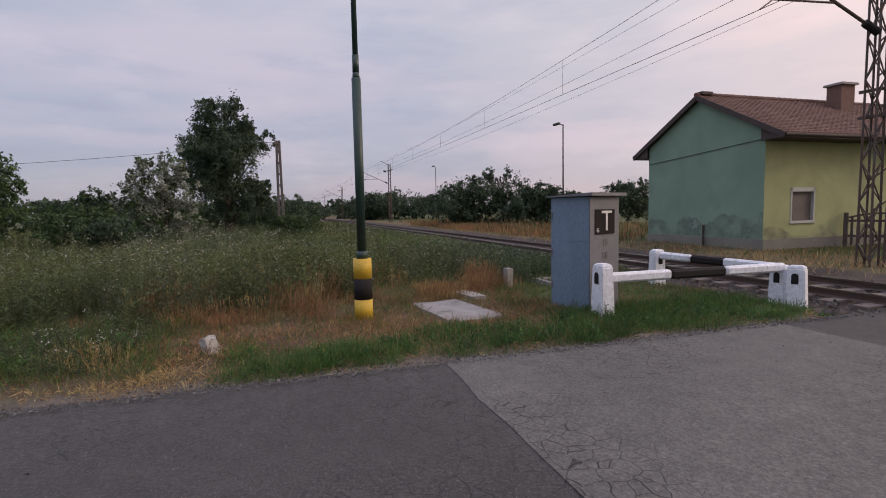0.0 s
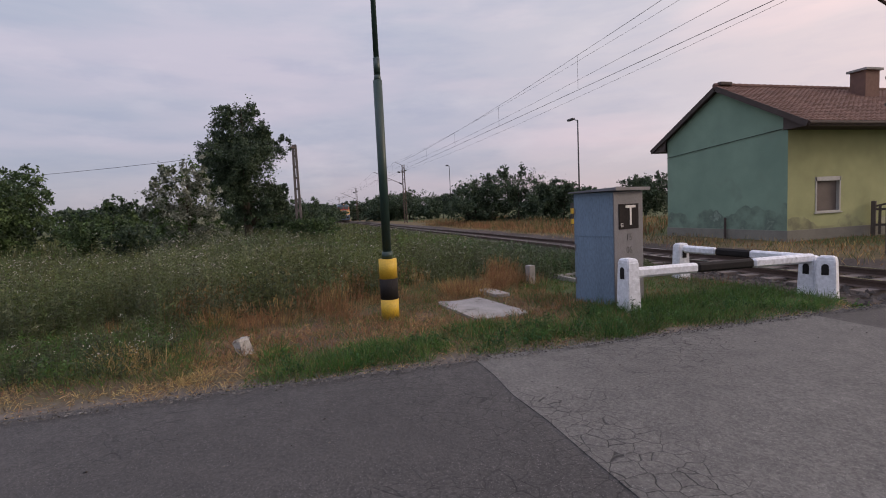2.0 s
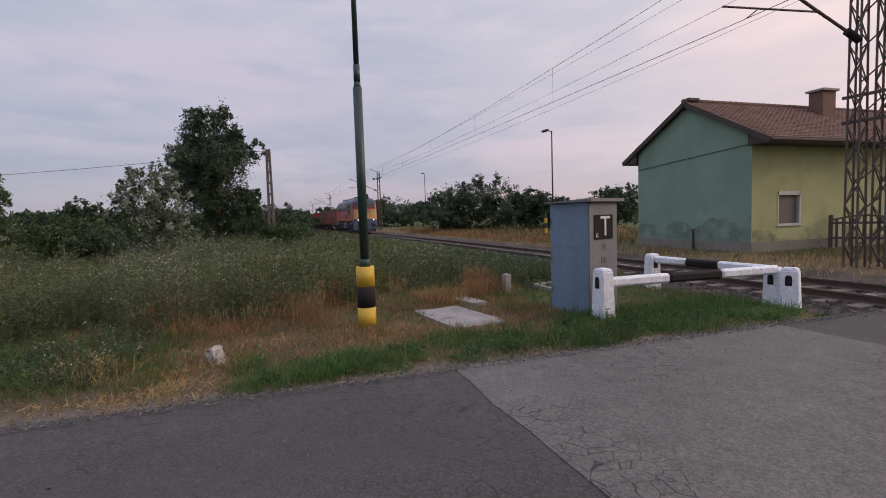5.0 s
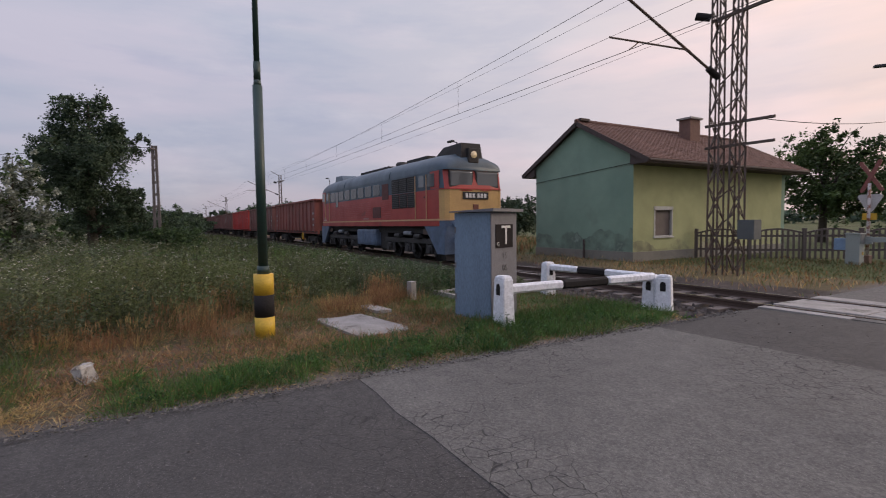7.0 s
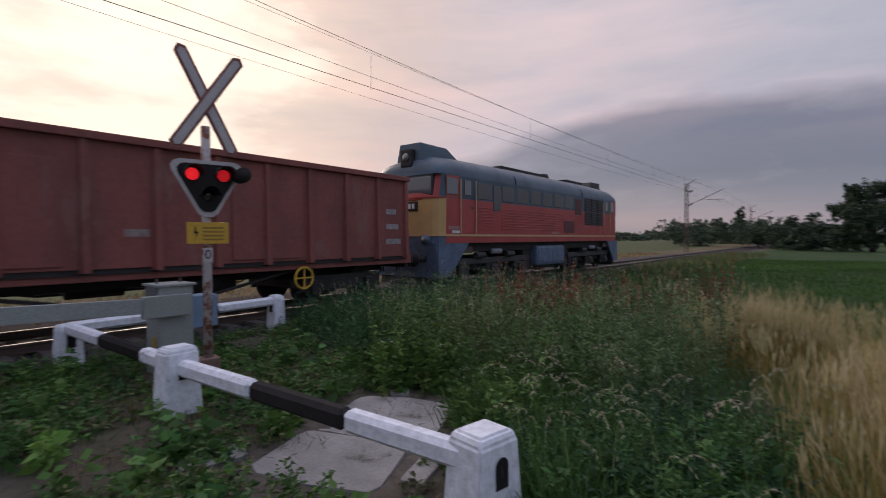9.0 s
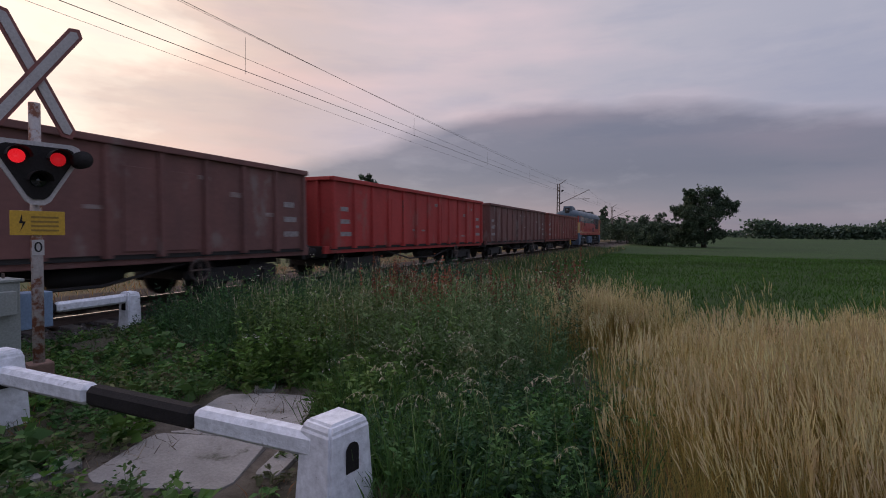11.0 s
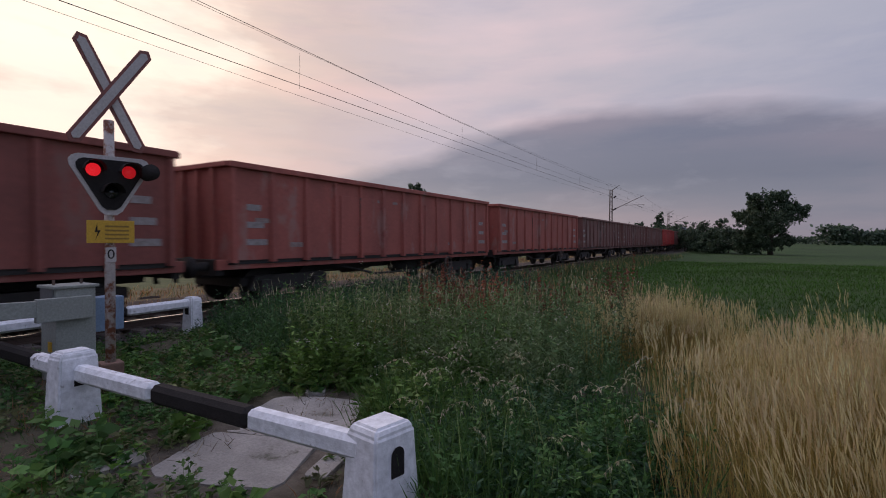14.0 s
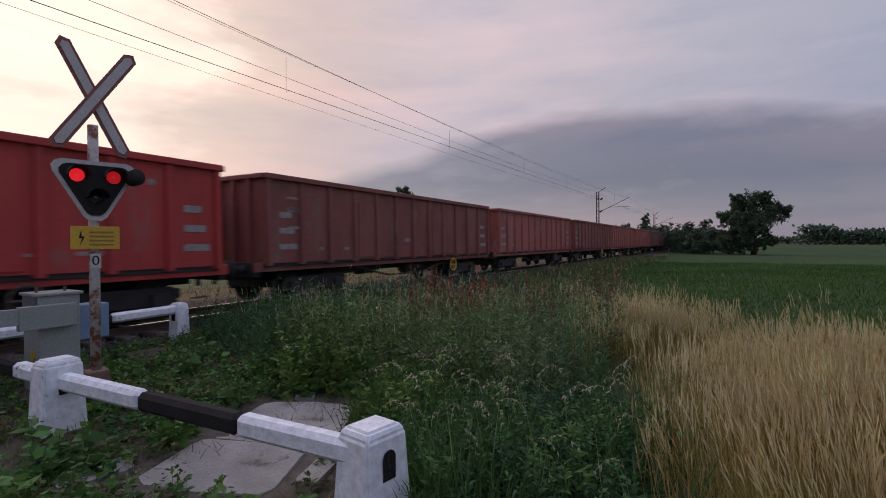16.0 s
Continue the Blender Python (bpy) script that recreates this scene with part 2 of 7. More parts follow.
M_CABGREY = mat("cabinet_galvanised", (0.185, 0.185, 0.205), 0.55, metal=0.25, other=(0.13, 0.13, 0.14), scale=3, bump=0.2)
M_STEEL = mat("weathered_steel", (0.10, 0.085, 0.078), 0.65, metal=0.3, other=(0.13, 0.07, 0.045), scale=4, amount=0.8, bump=0.3)
M_RAILTOP = mat("polished_rail", (0.55, 0.52, 0.50), 0.22, metal=0.9, bump=0.02)
M_RUST = mat("rusty_rail", (0.085, 0.055, 0.042), 0.8, other=(0.05, 0.035, 0.03), bump=0.4)
M_SLEEPER = mat("sleeper", (0.15, 0.125, 0.11), 0.9, other=(0.08, 0.065, 0.055), bump=0.5)
M_DARK = mat("underframe_grime", (0.019, 0.018, 0.018), 0.75, other=(0.055, 0.045, 0.04), scale=3, bump=0.4)
M_RED = mat("locomotive_red", (0.40, 0.052, 0.044), 0.42, other=(0.29, 0.042, 0.036), scale=1.2, amount=0.6, bump=0.06, dirt=(0.17, 0.05, 0.04), dirt_scale=0.9, dirt_at=0.64)
M_BLUEGREY = mat("locomotive_bluegrey", (0.058, 0.098, 0.132), 0.45, other=(0.036, 0.056, 0.075), scale=1.1, amount=0.8, bump=0.08)
M_SKIRT = mat("skirt_blue", (0.115, 0.165, 0.25), 0.5, other=(0.06, 0.08, 0.11), scale=2.0, amount=0.8, bump=0.1)
M_CREAM = mat("nose_cream", (0.58, 0.36, 0.135), 0.45, other=(0.42, 0.26, 0.11), scale=1.4, amount=0.6, bump=0.06)
M_STRIPE = mat("cream_stripe", (0.60, 0.38, 0.20), 0.5, other=(0.40, 0.24, 0.12), bump=0.05)
# grey base stands for sky light reflected in and seen through the panes
M_GLASS = glass("cab_glass", (0.11, 0.115, 0.12))
M_DKGLASS = glass("sooty_window", (0.012, 0.015, 0.018), 0.18)
M_PLATE = mat("number_plate_black", (0.015, 0.015, 0.016), 0.4)
M_LETTER = mat("white_letter", (0.72, 0.70, 0.68), 0.6, bump=0.02)
M_HEAD = mat("headlight_lit", (0.9, 0.85, 0.7), 0.3, glow=((1.0, 0.82, 0.50), 1.5))
M_HEADDIM = mat("top_light_lit", (0.6, 0.5, 0.35), 0.3, glow=((1.0, 0.70, 0.34), 0.12))
M_REDLAMP = mat("red_signal_lit", (0.5, 0.02, 0.02), 0.3, glow=((1.0, 0.02, 0.03), 0.65))
M_REDDIM = mat("red_signal_fading", (0.4, 0.02, 0.02), 0.3, glow=((1.0, 0.02, 0.03), 0.32))
M_BOOMLAMP = mat("boom_lamp_lit", (0.6, 0.05, 0.05), 0.3, glow=((1.0, 0.10, 0.10), 2.0))
M_BOOMRED = mat("boom_red", (0.50, 0.025, 0.022), 0.45, other=(0.40, 0.02, 0.02), bump=0.05)
M_BOOMWHITE = mat("boom_white", (0.62, 0.63, 0.65), 0.45, other=(0.5, 0.5, 0.52), bump=0.05)
M_MECH = mat("mechanism_grey", (0.30, 0.325, 0.305), 0.5, other=(0.23, 0.25, 0.235), scale=2, bump=0.08)
M_MECHDK = mat("mechanism_side", (0.15, 0.16, 0.165), 0.55, bump=0.08)
M_BLUEBOX = mat("counterweight_blue", (0.20, 0.29, 0.42), 0.5, bump=0.08)
M_YSIGN = mat("yellow_sign", (0.60, 0.36, 0.03), 0.5, other=(0.50, 0.29, 0.03), bump=0.04)
M_RUSTPOST = mat("peeling_post", (0.50, 0.46, 0.44), 0.7, other=(0.35, 0.30, 0.28), scale=6, bump=0.4, dirt=(0.20, 0.075, 0.04), dirt_scale=5.0, dirt_at=0.52)
M_XWHITE = mat("cross_white", (0.50, 0.47, 0.455), 0.6, other=(0.36, 0.33, 0.315), bump=0.05)
M_XBROWN = mat("cross_edge_red", (0.25, 0.085, 0.07), 0.5, bump=0.05)
M_GREEN = mat("house_green_render", (0.235, 0.345, 0.255), 0.9, other=(0.19, 0.285, 0.215), scale=0.8, amount=0.9, bump=0.25, dirt=(0.20, 0.285, 0.215), dirt_scale=0.7, dirt_at=0.60)
M_LIME = mat("house_yellow_render", (0.42, 0.43, 0.215), 0.9, other=(0.30, 0.315, 0.16), scale=0.8, amount=0.8, bump=0.25)
M_PLINTH = mat("house_plinth", (0.24, 0.225, 0.19), 0.9, other=(0.15, 0.14, 0.12), scale=1.6, bump=0.4)
M_ROOF = mat("roof_tile", (0.145, 0.075, 0.058), 0.85, other=(0.095, 0.05, 0.04), scale=1.3, amount=0.9, bump=0.35)
M_EAVE = mat("eave_board", (0.075, 0.055, 0.048), 0.8, bump=0.2)
M_BRICK = mat("chimney_brick", (0.20, 0.11, 0.085), 0.9, other=(0.12, 0.08, 0.065), scale=7, bump=0.5)
M_SHUT = mat("roller_shutter", (0.155, 0.125, 0.11), 0.6, bump=0.05)
M_FRAMEW = mat("window_frame_white", (0.52, 0.51, 0.48), 0.6, bump=0.05)
M_WOOD = mat("weathered_picket", (0.105, 0.085, 0.075), 0.85, other=(0.06, 0.05, 0.045), bump=0.4, stretch=(1, 1, 0.3))
M_BARK = mat("bark", (0.085, 0.070, 0.055), 0.95, other=(0.045, 0.037, 0.03), scale=6, bump=0.8, stretch=(1, 1, 0.25))
M_LAMP = mat("lamp_dark", (0.035, 0.035, 0.038), 0.5)
M_GALV = mat("galvanised_pole", (0.27, 0.26, 0.27), 0.5, metal=0.4, bump=0.1)
M_WIRE = mat("wire", (0.05, 0.045, 0.05), 0.5, metal=0.5)
M_LEAF = tint_mat("leaf", 0.55, 0.25)
M_BLADE = tint_mat("grass_blade", 0.6, 0.30)
M_GROUND = tint_mat("ground_soil", 0.95, 0.0, 9.0)
M_BALLAST = tint_mat("ballast_stone", 0.95, 0.0)
M_ASPH_DARK = asphalt("asphalt_dark", (0.056, 0.054, 0.053), 0.8, 0.6)
M_ASPH_LIGHT = asphalt("asphalt_light", (0.116, 0.114, 0.109), 0.9, 0.6)

# ---- building helpers ----


def box(bm, x0, y0, z0, x1, y1, z1, bevel=0.0, m=0):
    made = bmesh.ops.create_cube(bm, size=1.0)["verts"]
    bmesh.ops.transform(bm, verts=made, matrix=Matrix.Translation(((x0 + x1) / 2, (y0 + y1) / 2, (z0 + z1) / 2)) @ Matrix.Diagonal((x1 - x0, y1 - y0, z1 - z0, 1)))
    faces = list({f for v in made for f in v.link_faces})
    for f in faces:
        f.material_index = m
    if bevel:
        edges = list({e for v in made for e in v.link_edges})
        bmesh.ops.bevel(bm, geom=edges, offset=bevel, segments=2, profile=0.6, affect="EDGES", clamp_overlap=True)
    return bm


def rod(bm, a, b, r0, r1=None, seg=10, m=0, caps=True):
    a, b = Vector(a), Vector(b)
    r1 = r0 if r1 is None else r1
    way = b - a
    made = bmesh.ops.create_cone(bm, cap_ends=caps, segments=seg, radius1=r0, radius2=r1, depth=way.length)["verts"]
    bmesh.ops.transform(bm, verts=made, matrix=Matrix.Translation((a + b) / 2) @ way.to_track_quat("Z", "Y").to_matrix().to_4x4())
    for v in made:
        for f in v.link_faces:
            f.material_index = m
    return bm


def bar(bm, a, b, w, h, m=0):
    """A square bar from a to b, w wide and h high."""
    a, b = Vector(a), Vector(b)
    way = b - a
    made = bmesh.ops.create_cube(bm, size=1.0)["verts"]
    bmesh.ops.transform(bm, verts=made, matrix=Matrix.Translation((a + b) / 2) @ way.to_track_quat("Y", "Z").to_matrix().to_4x4() @ Matrix.Diagonal((w, way.length, h, 1)))
    for v in made:
        for f in v.link_faces:
            f.material_index = m
    return bm


def prism(bm, low, high, m=0):
    """A closed solid between two loops of equal length."""
    a = [bm.verts.new(p) for p in low]
    b = [bm.verts.new(p) for p in high]
    k = len(a)
    fs = [bm.faces.new((a[i], a[(i + 1) % k], b[(i + 1) % k], b[i])) for i in range(k)]
    fs += [bm.faces.new(a[::-1]), bm.faces.new(b)]
    for f in fs:
        f.material_index = m
    return fs


def mesh_of(bm, name, *mats, smooth=False):
    bmesh.ops.recalc_face_normals(bm, faces=bm.faces)
    me = bpy.data.meshes.new(name)
    bm.to_mesh(me)
    bm.free()
    for m in mats:
        me.materials.append(m)
    if smooth:
        me.shade_smooth()
    return me


def part(name, bm, material, parent, label="", smooth=False):
    mats = material if isinstance(material, (list, tuple)) else [material]
    ob = new(name, mesh_of(bm, name, *mats, smooth=smooth))
    ob.parent = parent
    if label:
        ob["label"] = label
    return ob


def thing(name, label, category, m=None, group=""):
    ob = new(name)
    ob.empty_display_size = 0.2
    ob.matrix_basis = m or Matrix()
    return tagged(ob, label, category, group)


def B():
    return bmesh.new()


def text_part(name, words, size, material, parent, m, depth=0.004):
    cu = bpy.data.curves.new(name, "FONT")
    cu.body, cu.size, cu.extrude, cu.align_x, cu.align_y = words, size, depth, "CENTER", "CENTER"
    tmp = bpy.data.objects.new(name, cu)
    me = bpy.data.meshes.new_from_object(tmp)
    bpy.data.objects.remove(tmp)
    me.materials.append(material)
    ob = new(name, me)
    ob.parent = parent
    ob.matrix_basis = m
    return ob


def soup(name, polys, tint, material):
    """Many loose polygons of k corners each: polys (n, k, 3), tint (n, 3)."""
    n, k, _ = polys.shape
    me = bpy.data.meshes.new(name)
    me.vertices.add(n * k)
    me.vertices.foreach_set("co", polys.astype(np.float32).ravel())
    me.loops.add(n * k)
    me.loops.foreach_set("vertex_index", np.arange(n * k, dtype=np.int32))
    me.polygons.add(n)
    me.polygons.foreach_set("loop_start", np.arange(0, n * k, k, dtype=np.int32))
    me.polygons.foreach_set("loop_total", np.full(n, k, dtype=np.int32))
    me.update()
    at = me.attributes.new("tint", "FLOAT_COLOR", "POINT")
    rgba = np.ones((n, k, 4), dtype=np.float32)
    rgba[:, :, :3] = tint[:, None, :]
    at.data.foreach_set("color", rgba.ravel())
    me.materials.append(material)
    return me

# ---- the ground, the road and the track ----
RX0, RX1 = -5.45, 0.55  # the road's edges
TY = 11.1  # the track's centre line at the crossing


def track_y(x):
    x = np.clip(np.asarray(x, float), -600, 600)
    return TY - 0.026 * 15 * np.log1p(np.exp((x - 12) / 15)) - 0.0165 * 10 * np.log1p(np.exp((-x - 6) / 10))


def wave(x, y, s, seed=0.0):
    """A smooth field of about -1 to 1."""
    return (np.sin(x * s + 1.3 * np.sin(y * s * 0.7 + seed)) + np.sin(y * s * 1.3 + 1.7 * np.sin(x * s * 0.6 + seed * 2)) + np.sin((x + y) * s * 0.55 + seed * 3)) / 3


def ground_z(x, y):
    x, y = np.asarray(x, float), np.asarray(y, float)
    z = -0.05 + 0.035 * wave(x, y, 0.9) + 0.02 * wave(x, y, 2.7, 2.0)
    d = np.abs(y - track_y(np.clip(x, -400, 400)))
    cut = np.clip((2.9 - d) / 0.5, 0, 1)
    z = z * (1 - cut) - 0.22 * cut
    road = np.clip((0.5 - np.maximum(RX0 - x, x - RX1)) / 0.4, 0, 1)
    z = np.where(road > 0, z * (1 - road) - 0.09 * road, z)
    z = np.where((road > 0) & (cut > 0), np.minimum(z, -0.2), z)
    far = np.clip((np.hypot(x, y) - 40) / 60, 0, 1)
    return z + far * (0.25 * wave(x, y, 0.05, 1.0)) * (1 - cut) * (1 - road)


def ground_tint(x, y):
    """Soil and thin cover: green meadow, dry verge, bare earth, the field beyond."""
    v = wave(x, y, 1.6, 0.7) * 0.5 + 0.5
    w = wave(x, y, 0.35, 4.0) * 0.5 + 0.5
    green = np.array((0.060, 0.082, 0.028))
    dry = np.array((0.145, 0.100, 0.056))
    soil = np.array((0.100, 0.074, 0.054))
    field = np.array((0.025, 0.055, 0.010))
    c = green + (dry - green) * (0.25 * v)[:, None]
    verge = np.exp(-((x + 7.4) / 1.6) ** 2) * ((y > -6) & (y < 4.5))
    mixd = dry + (soil - dry) * v[:, None]
    c = c + (mixd - c) * np.clip(verge * 1.3, 0, 1)[:, None]
    right = ((x > 9) & (y < track_y(np.clip(x, -400, 400)) - 4)).astype(float) * np.clip((x - 9) / 4, 0, 1)
    c = c + ((field * (0.75 + 0.5 * w[:, None])) - c) * right[:, None]
    behind = ((y > track_y(np.clip(x, -400, 400)) + 1.9) & (y < 17)).astype(float)
    c = c + ((dry * 0.9 + 0.1 * green) - c) * (behind * 0.75)[:, None]
    near = (np.abs(y - track_y(np.clip(x, -400, 400))) < 3.0).astype(float)
    c = c + (np.array((0.085, 0.070, 0.060)) - c) * near[:, None]
    # darker brown soil under the weeds, their shade put into its colour
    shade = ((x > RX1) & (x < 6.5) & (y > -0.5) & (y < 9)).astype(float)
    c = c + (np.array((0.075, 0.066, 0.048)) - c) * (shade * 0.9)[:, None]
    bare = np.clip(1.6 - 1.2 * (((x - 3.1) / 1.5) ** 2 + ((y - 2.95) / 0.95) ** 2), 0, 1)
    c = c + (np.array((0.115, 0.100, 0.082)) - c) * bare[:, None]
    edge = (np.maximum(RX0 - x, x - RX1) < 0.35).astype(float)
    c = c + (np.array((0.13, 0.115, 0.10)) - c) * edge[:, None]
    return c


def make_ground():
    def steps(fine0, fine1, step, far):
        mid = list(np.arange(fine0, fine1, step))
        out, d = [], step
        a = fine1
        while a < far:
            out.append(a)
            d *= 1.18
            a += d
        low, d = [], step
        a = fine0
        while a > -far:
            d *= 1.18
            a -= d
            low.append(a)
        return np.array(low[::-1] + mid + out + [far])

    xs, ys = steps(-24, 22, 0.25, 2500), steps(-6, 20, 0.25, 2500)
    gx, gy = np.meshgrid(xs, ys, indexing="ij")
    gz = ground_z(gx, gy)
    nx, ny = len(xs), len(ys)
    idx = np.arange(nx * ny).reshape(nx, ny)
    quads = np.stack([idx[:-1, :-1], idx[1:, :-1], idx[1:, 1:], idx[:-1, 1:]], -1).reshape(-1, 4)
    me = bpy.data.meshes.new("ground")
    me.vertices.add(nx * ny)
    me.vertices.foreach_set("co", np.stack([gx, gy, gz], -1).astype(np.float32).ravel())
    me.loops.add(quads.size)
    me.loops.foreach_set("vertex_index", quads.astype(np.int32).ravel())
    me.polygons.add(len(quads))
    me.polygons.foreach_set("loop_start", np.arange(0, quads.size, 4, dtype=np.int32))
    me.polygons.foreach_set("loop_total", np.full(len(quads), 4, dtype=np.int32))
    me.update()
    me.shade_smooth()
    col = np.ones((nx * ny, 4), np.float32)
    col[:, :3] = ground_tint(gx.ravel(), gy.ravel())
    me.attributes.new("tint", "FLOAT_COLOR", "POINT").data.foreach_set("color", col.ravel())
    me.materials.append(M_GROUND)
    tagged(new("ground", me), "grassy and earthy flat ground", "ground", kind="structure")


make_ground()


def road_piece(name, y0, y1, material, label, ragged0=0.0, ragged1=0.0, z=0.0):
    """A slab of road with worn, uneven edges and 12 cm of depth."""
    bm = B()
    rnd = random.Random(int(y0 * 10) + 7)
    n = max(6, int((y1 - y0) / 0.35)) if y1 - y0 < 40 else 60
    k = 10
    rows = []
    for i in range(n + 1):
        y = y0 + (y1 - y0) * i / n
        row = []
        for j in range(k + 1):
            x = RX0 + (RX1 - RX0) * j / k
            if j == 0 and y1 < 30:
                x += rnd.uniform(-0.07, 0.05)
            if j == k and y1 < 30:
                x += rnd.uniform(-0.04, 0.05) - 0.25 * (1 - min(1, max(0, (y - 2.5) / 6)))
            yy = y
            if i == 0:
                yy += ragged0 * (rnd.uniform(-1, 1) + 0.07 * (j - 5))
            if i == n:
                yy += ragged1 * (rnd.uniform(-1, 1) + 0.07 * (j - 5))
            crown = 0.03 * (1 - ((j - k / 2) / (k / 2)) ** 2) - 0.02
            row.append(bm.verts.new((x, yy, z + crown)))
        rows.append(row)
    for i in range(n):
        for j in range(k):
            bm.faces.new((rows[i][j], rows[i][j + 1], rows[i + 1][j + 1], rows[i + 1][j]))
    out = bmesh.ops.extrude_face_region(bm, geom=bm.faces[:])
    for v in out["geom"]:
        if isinstance(v, bmesh.types.BMVert):
            v.co.z -= 0.12
    ob = new(name, mesh_of(bm, name, material))
    tagged(ob, label, "road", kind="structure")


road_piece("road", -120, 1.95, M_ASPH_DARK, "old dark cracked asphalt road", 0, 0.03, -0.004)
road_piece("road", 1.65, 6.75, M_ASPH_LIGHT, "paler worn asphalt patch with crazed cracks", 0.03, 0.03, 0.003)
road_piece("road", 6.5, 9.9, M_ASPH_DARK, "darker asphalt apron before the rails", 0.03, 0, -0.004)
road_piece("road", 12.35, 200, M_ASPH_LIGHT, "pale asphalt road beyond the track", 0, 0)


def make_track():
    # rails
    for side, nm in ((-1, "near"), (1, "far")):
        bm = B()
        xs = list(np.arange(-420, -40, 12.0)) + list(np.arange(-40, 60, 4.0)) + list(np.arange(60, 420, 12.0))
        sec = [(-0.07, -0.16), (0.07, -0.16), (0.012, -0.13), (0.012, -0.05), (0.036, -0.04), (0.036, 0.0), (-0.036, 0.0), (-0.036, -0.04), (-0.012, -0.05), (-0.012, -0.13)]
        loops = []
        for x in xs:
            y = float(track_y(x)) + side * 0.7535
            loops.append([bm.verts.new((x, y + a, 0.03 + b)) for a, b in sec])
        k = len(sec)
        for a, b in zip(loops, loops[1:]):
            for i in range(k):
                f = bm.faces.new((a[i], a[(i + 1) % k], b[(i + 1) % k], b[i]))
                f.material_index = 1 if i in (5,) else 0
        tagged(new("rail", mesh_of(bm, "rail", M_RUST, M_RAILTOP)), "rusty steel rail with a polished running surface", "rail", "rails of the track", "structure")
    # sleepers: those near are single, the rest one mesh
    bm = B()
    box(bm, -0.13, -1.25, -0.30, 0.13, 1.25, -0.125, 0.02)
    me = mesh_of(bm, "sleeper", M_SLEEPER)
    bed = tagged(new("ballast_bed", ballast_mesh()), "dark stone ballast with sleepers under the rails", "ballast", kind="structure")
    for i in range(-45, 75):
        x = i * 0.62
        if RX0 - 0.1 < x < RX1 + 0.2:
            continue
        s = new("sleeper", me)
        s.parent = bed
        s.matrix_basis = pose(x, float(track_y(x)), 0, 0, 0, random.uniform(-0.6, 0.6))
    far = B()
    for i in list(range(-300, -45)) + list(range(75, 300)):
        x = i * 0.62
        y = float(track_y(x))
        box(far, x - 0.13, y - 1.25, -0.3, x + 0.13, y + 1.25, -0.125)
    ob = new("sleepers", mesh_of(far, "sleepers", M_SLEEPER))
    ob.parent = bed
    ob["kind"] = "stuff"
    # crossing panels between and beside the rails
    pave = tagged(new("crossing_panels"), "pale concrete crossing panels between the rails", "crossing", kind="structure")
    rnd = random.Random(5)
    for y0, y1 in ((TY - 1.25, TY - 0.83), (TY - 0.67, TY - 0.02), (TY + 0.02, TY + 0.67), (TY + 0.83, TY + 1.25)):
        x = RX0
        while x < RX1 - 0.3:
            x1 = min(x + 1.5, RX1)
            bm = B()
            box(bm, x + 0.012, y0, -0.13, x1 - 0.012, y1, 0.012 + rnd.uniform(-0.006, 0.006), 0.012)
            p = new("panel", mesh_of(bm, "panel", M_CONC if rnd.random() < 0.75 else M_ASPH_LIGHT))
            p.parent = pave
            x = x1


def ballast_mesh():
    rs = np.random.RandomState(11)
    n = 26000
    x = np.where(rs.rand(n) < 0.8, rs.uniform(-40, 45, n), rs.uniform(-110, 120, n))
    y = track_y(x) + rs.uniform(-2.5, 2.5, n)
    keep = ~((x > RX0 - 0.05) & (x < RX1 + 0.05) & (np.abs(y - TY) < 1.35))
    x, y = x[keep], y[keep]
    n = len(x)
    off = np.abs(y - track_y(x))
    z = -0.175 - np.clip(off - 1.6, 0, 2) * 0.05 + rs.uniform(-0.02, 0.02, n)
    s = rs.uniform(0.03, 0.075, n)
    # each stone: a squashed octahedron of eight faces, with uneven corners
    dirs = np.array([(1, 0, 0), (0, 1, 0), (-1, 0, 0), (0, -1, 0), (0, 0, 1), (0, 0, -1)], float)
    cor = dirs[None] * s[:, None, None] * rs.uniform(0.6, 1.25, (n, 6, 1))
    a = rs.uniform(0, 6.28, n)
    ca, sa = np.cos(a)[:, None], np.sin(a)[:, None]
    rot = np.stack([cor[..., 0] * ca - cor[..., 1] * sa, cor[..., 0] * sa + cor[..., 1] * ca, cor[..., 2] * 0.8], -1)
    rot += np.stack([x, y, z], -1)[:, None, :]
    tri = np.array([(0, 1, 4), (1, 2, 4), (2, 3, 4), (3, 0, 4)])
    polys = rot[:, tri].reshape(-1, 3, 3)
    g = rs.uniform(0.035, 0.11, n)
    tint = np.stack([g * 1.08, g * 0.96, g * 0.9], -1)
    return soup("ballast_bed", polys, np.repeat(tint, 4, axis=0), M_BALLAST)


make_track()

# ---- white guard rails by the road ----


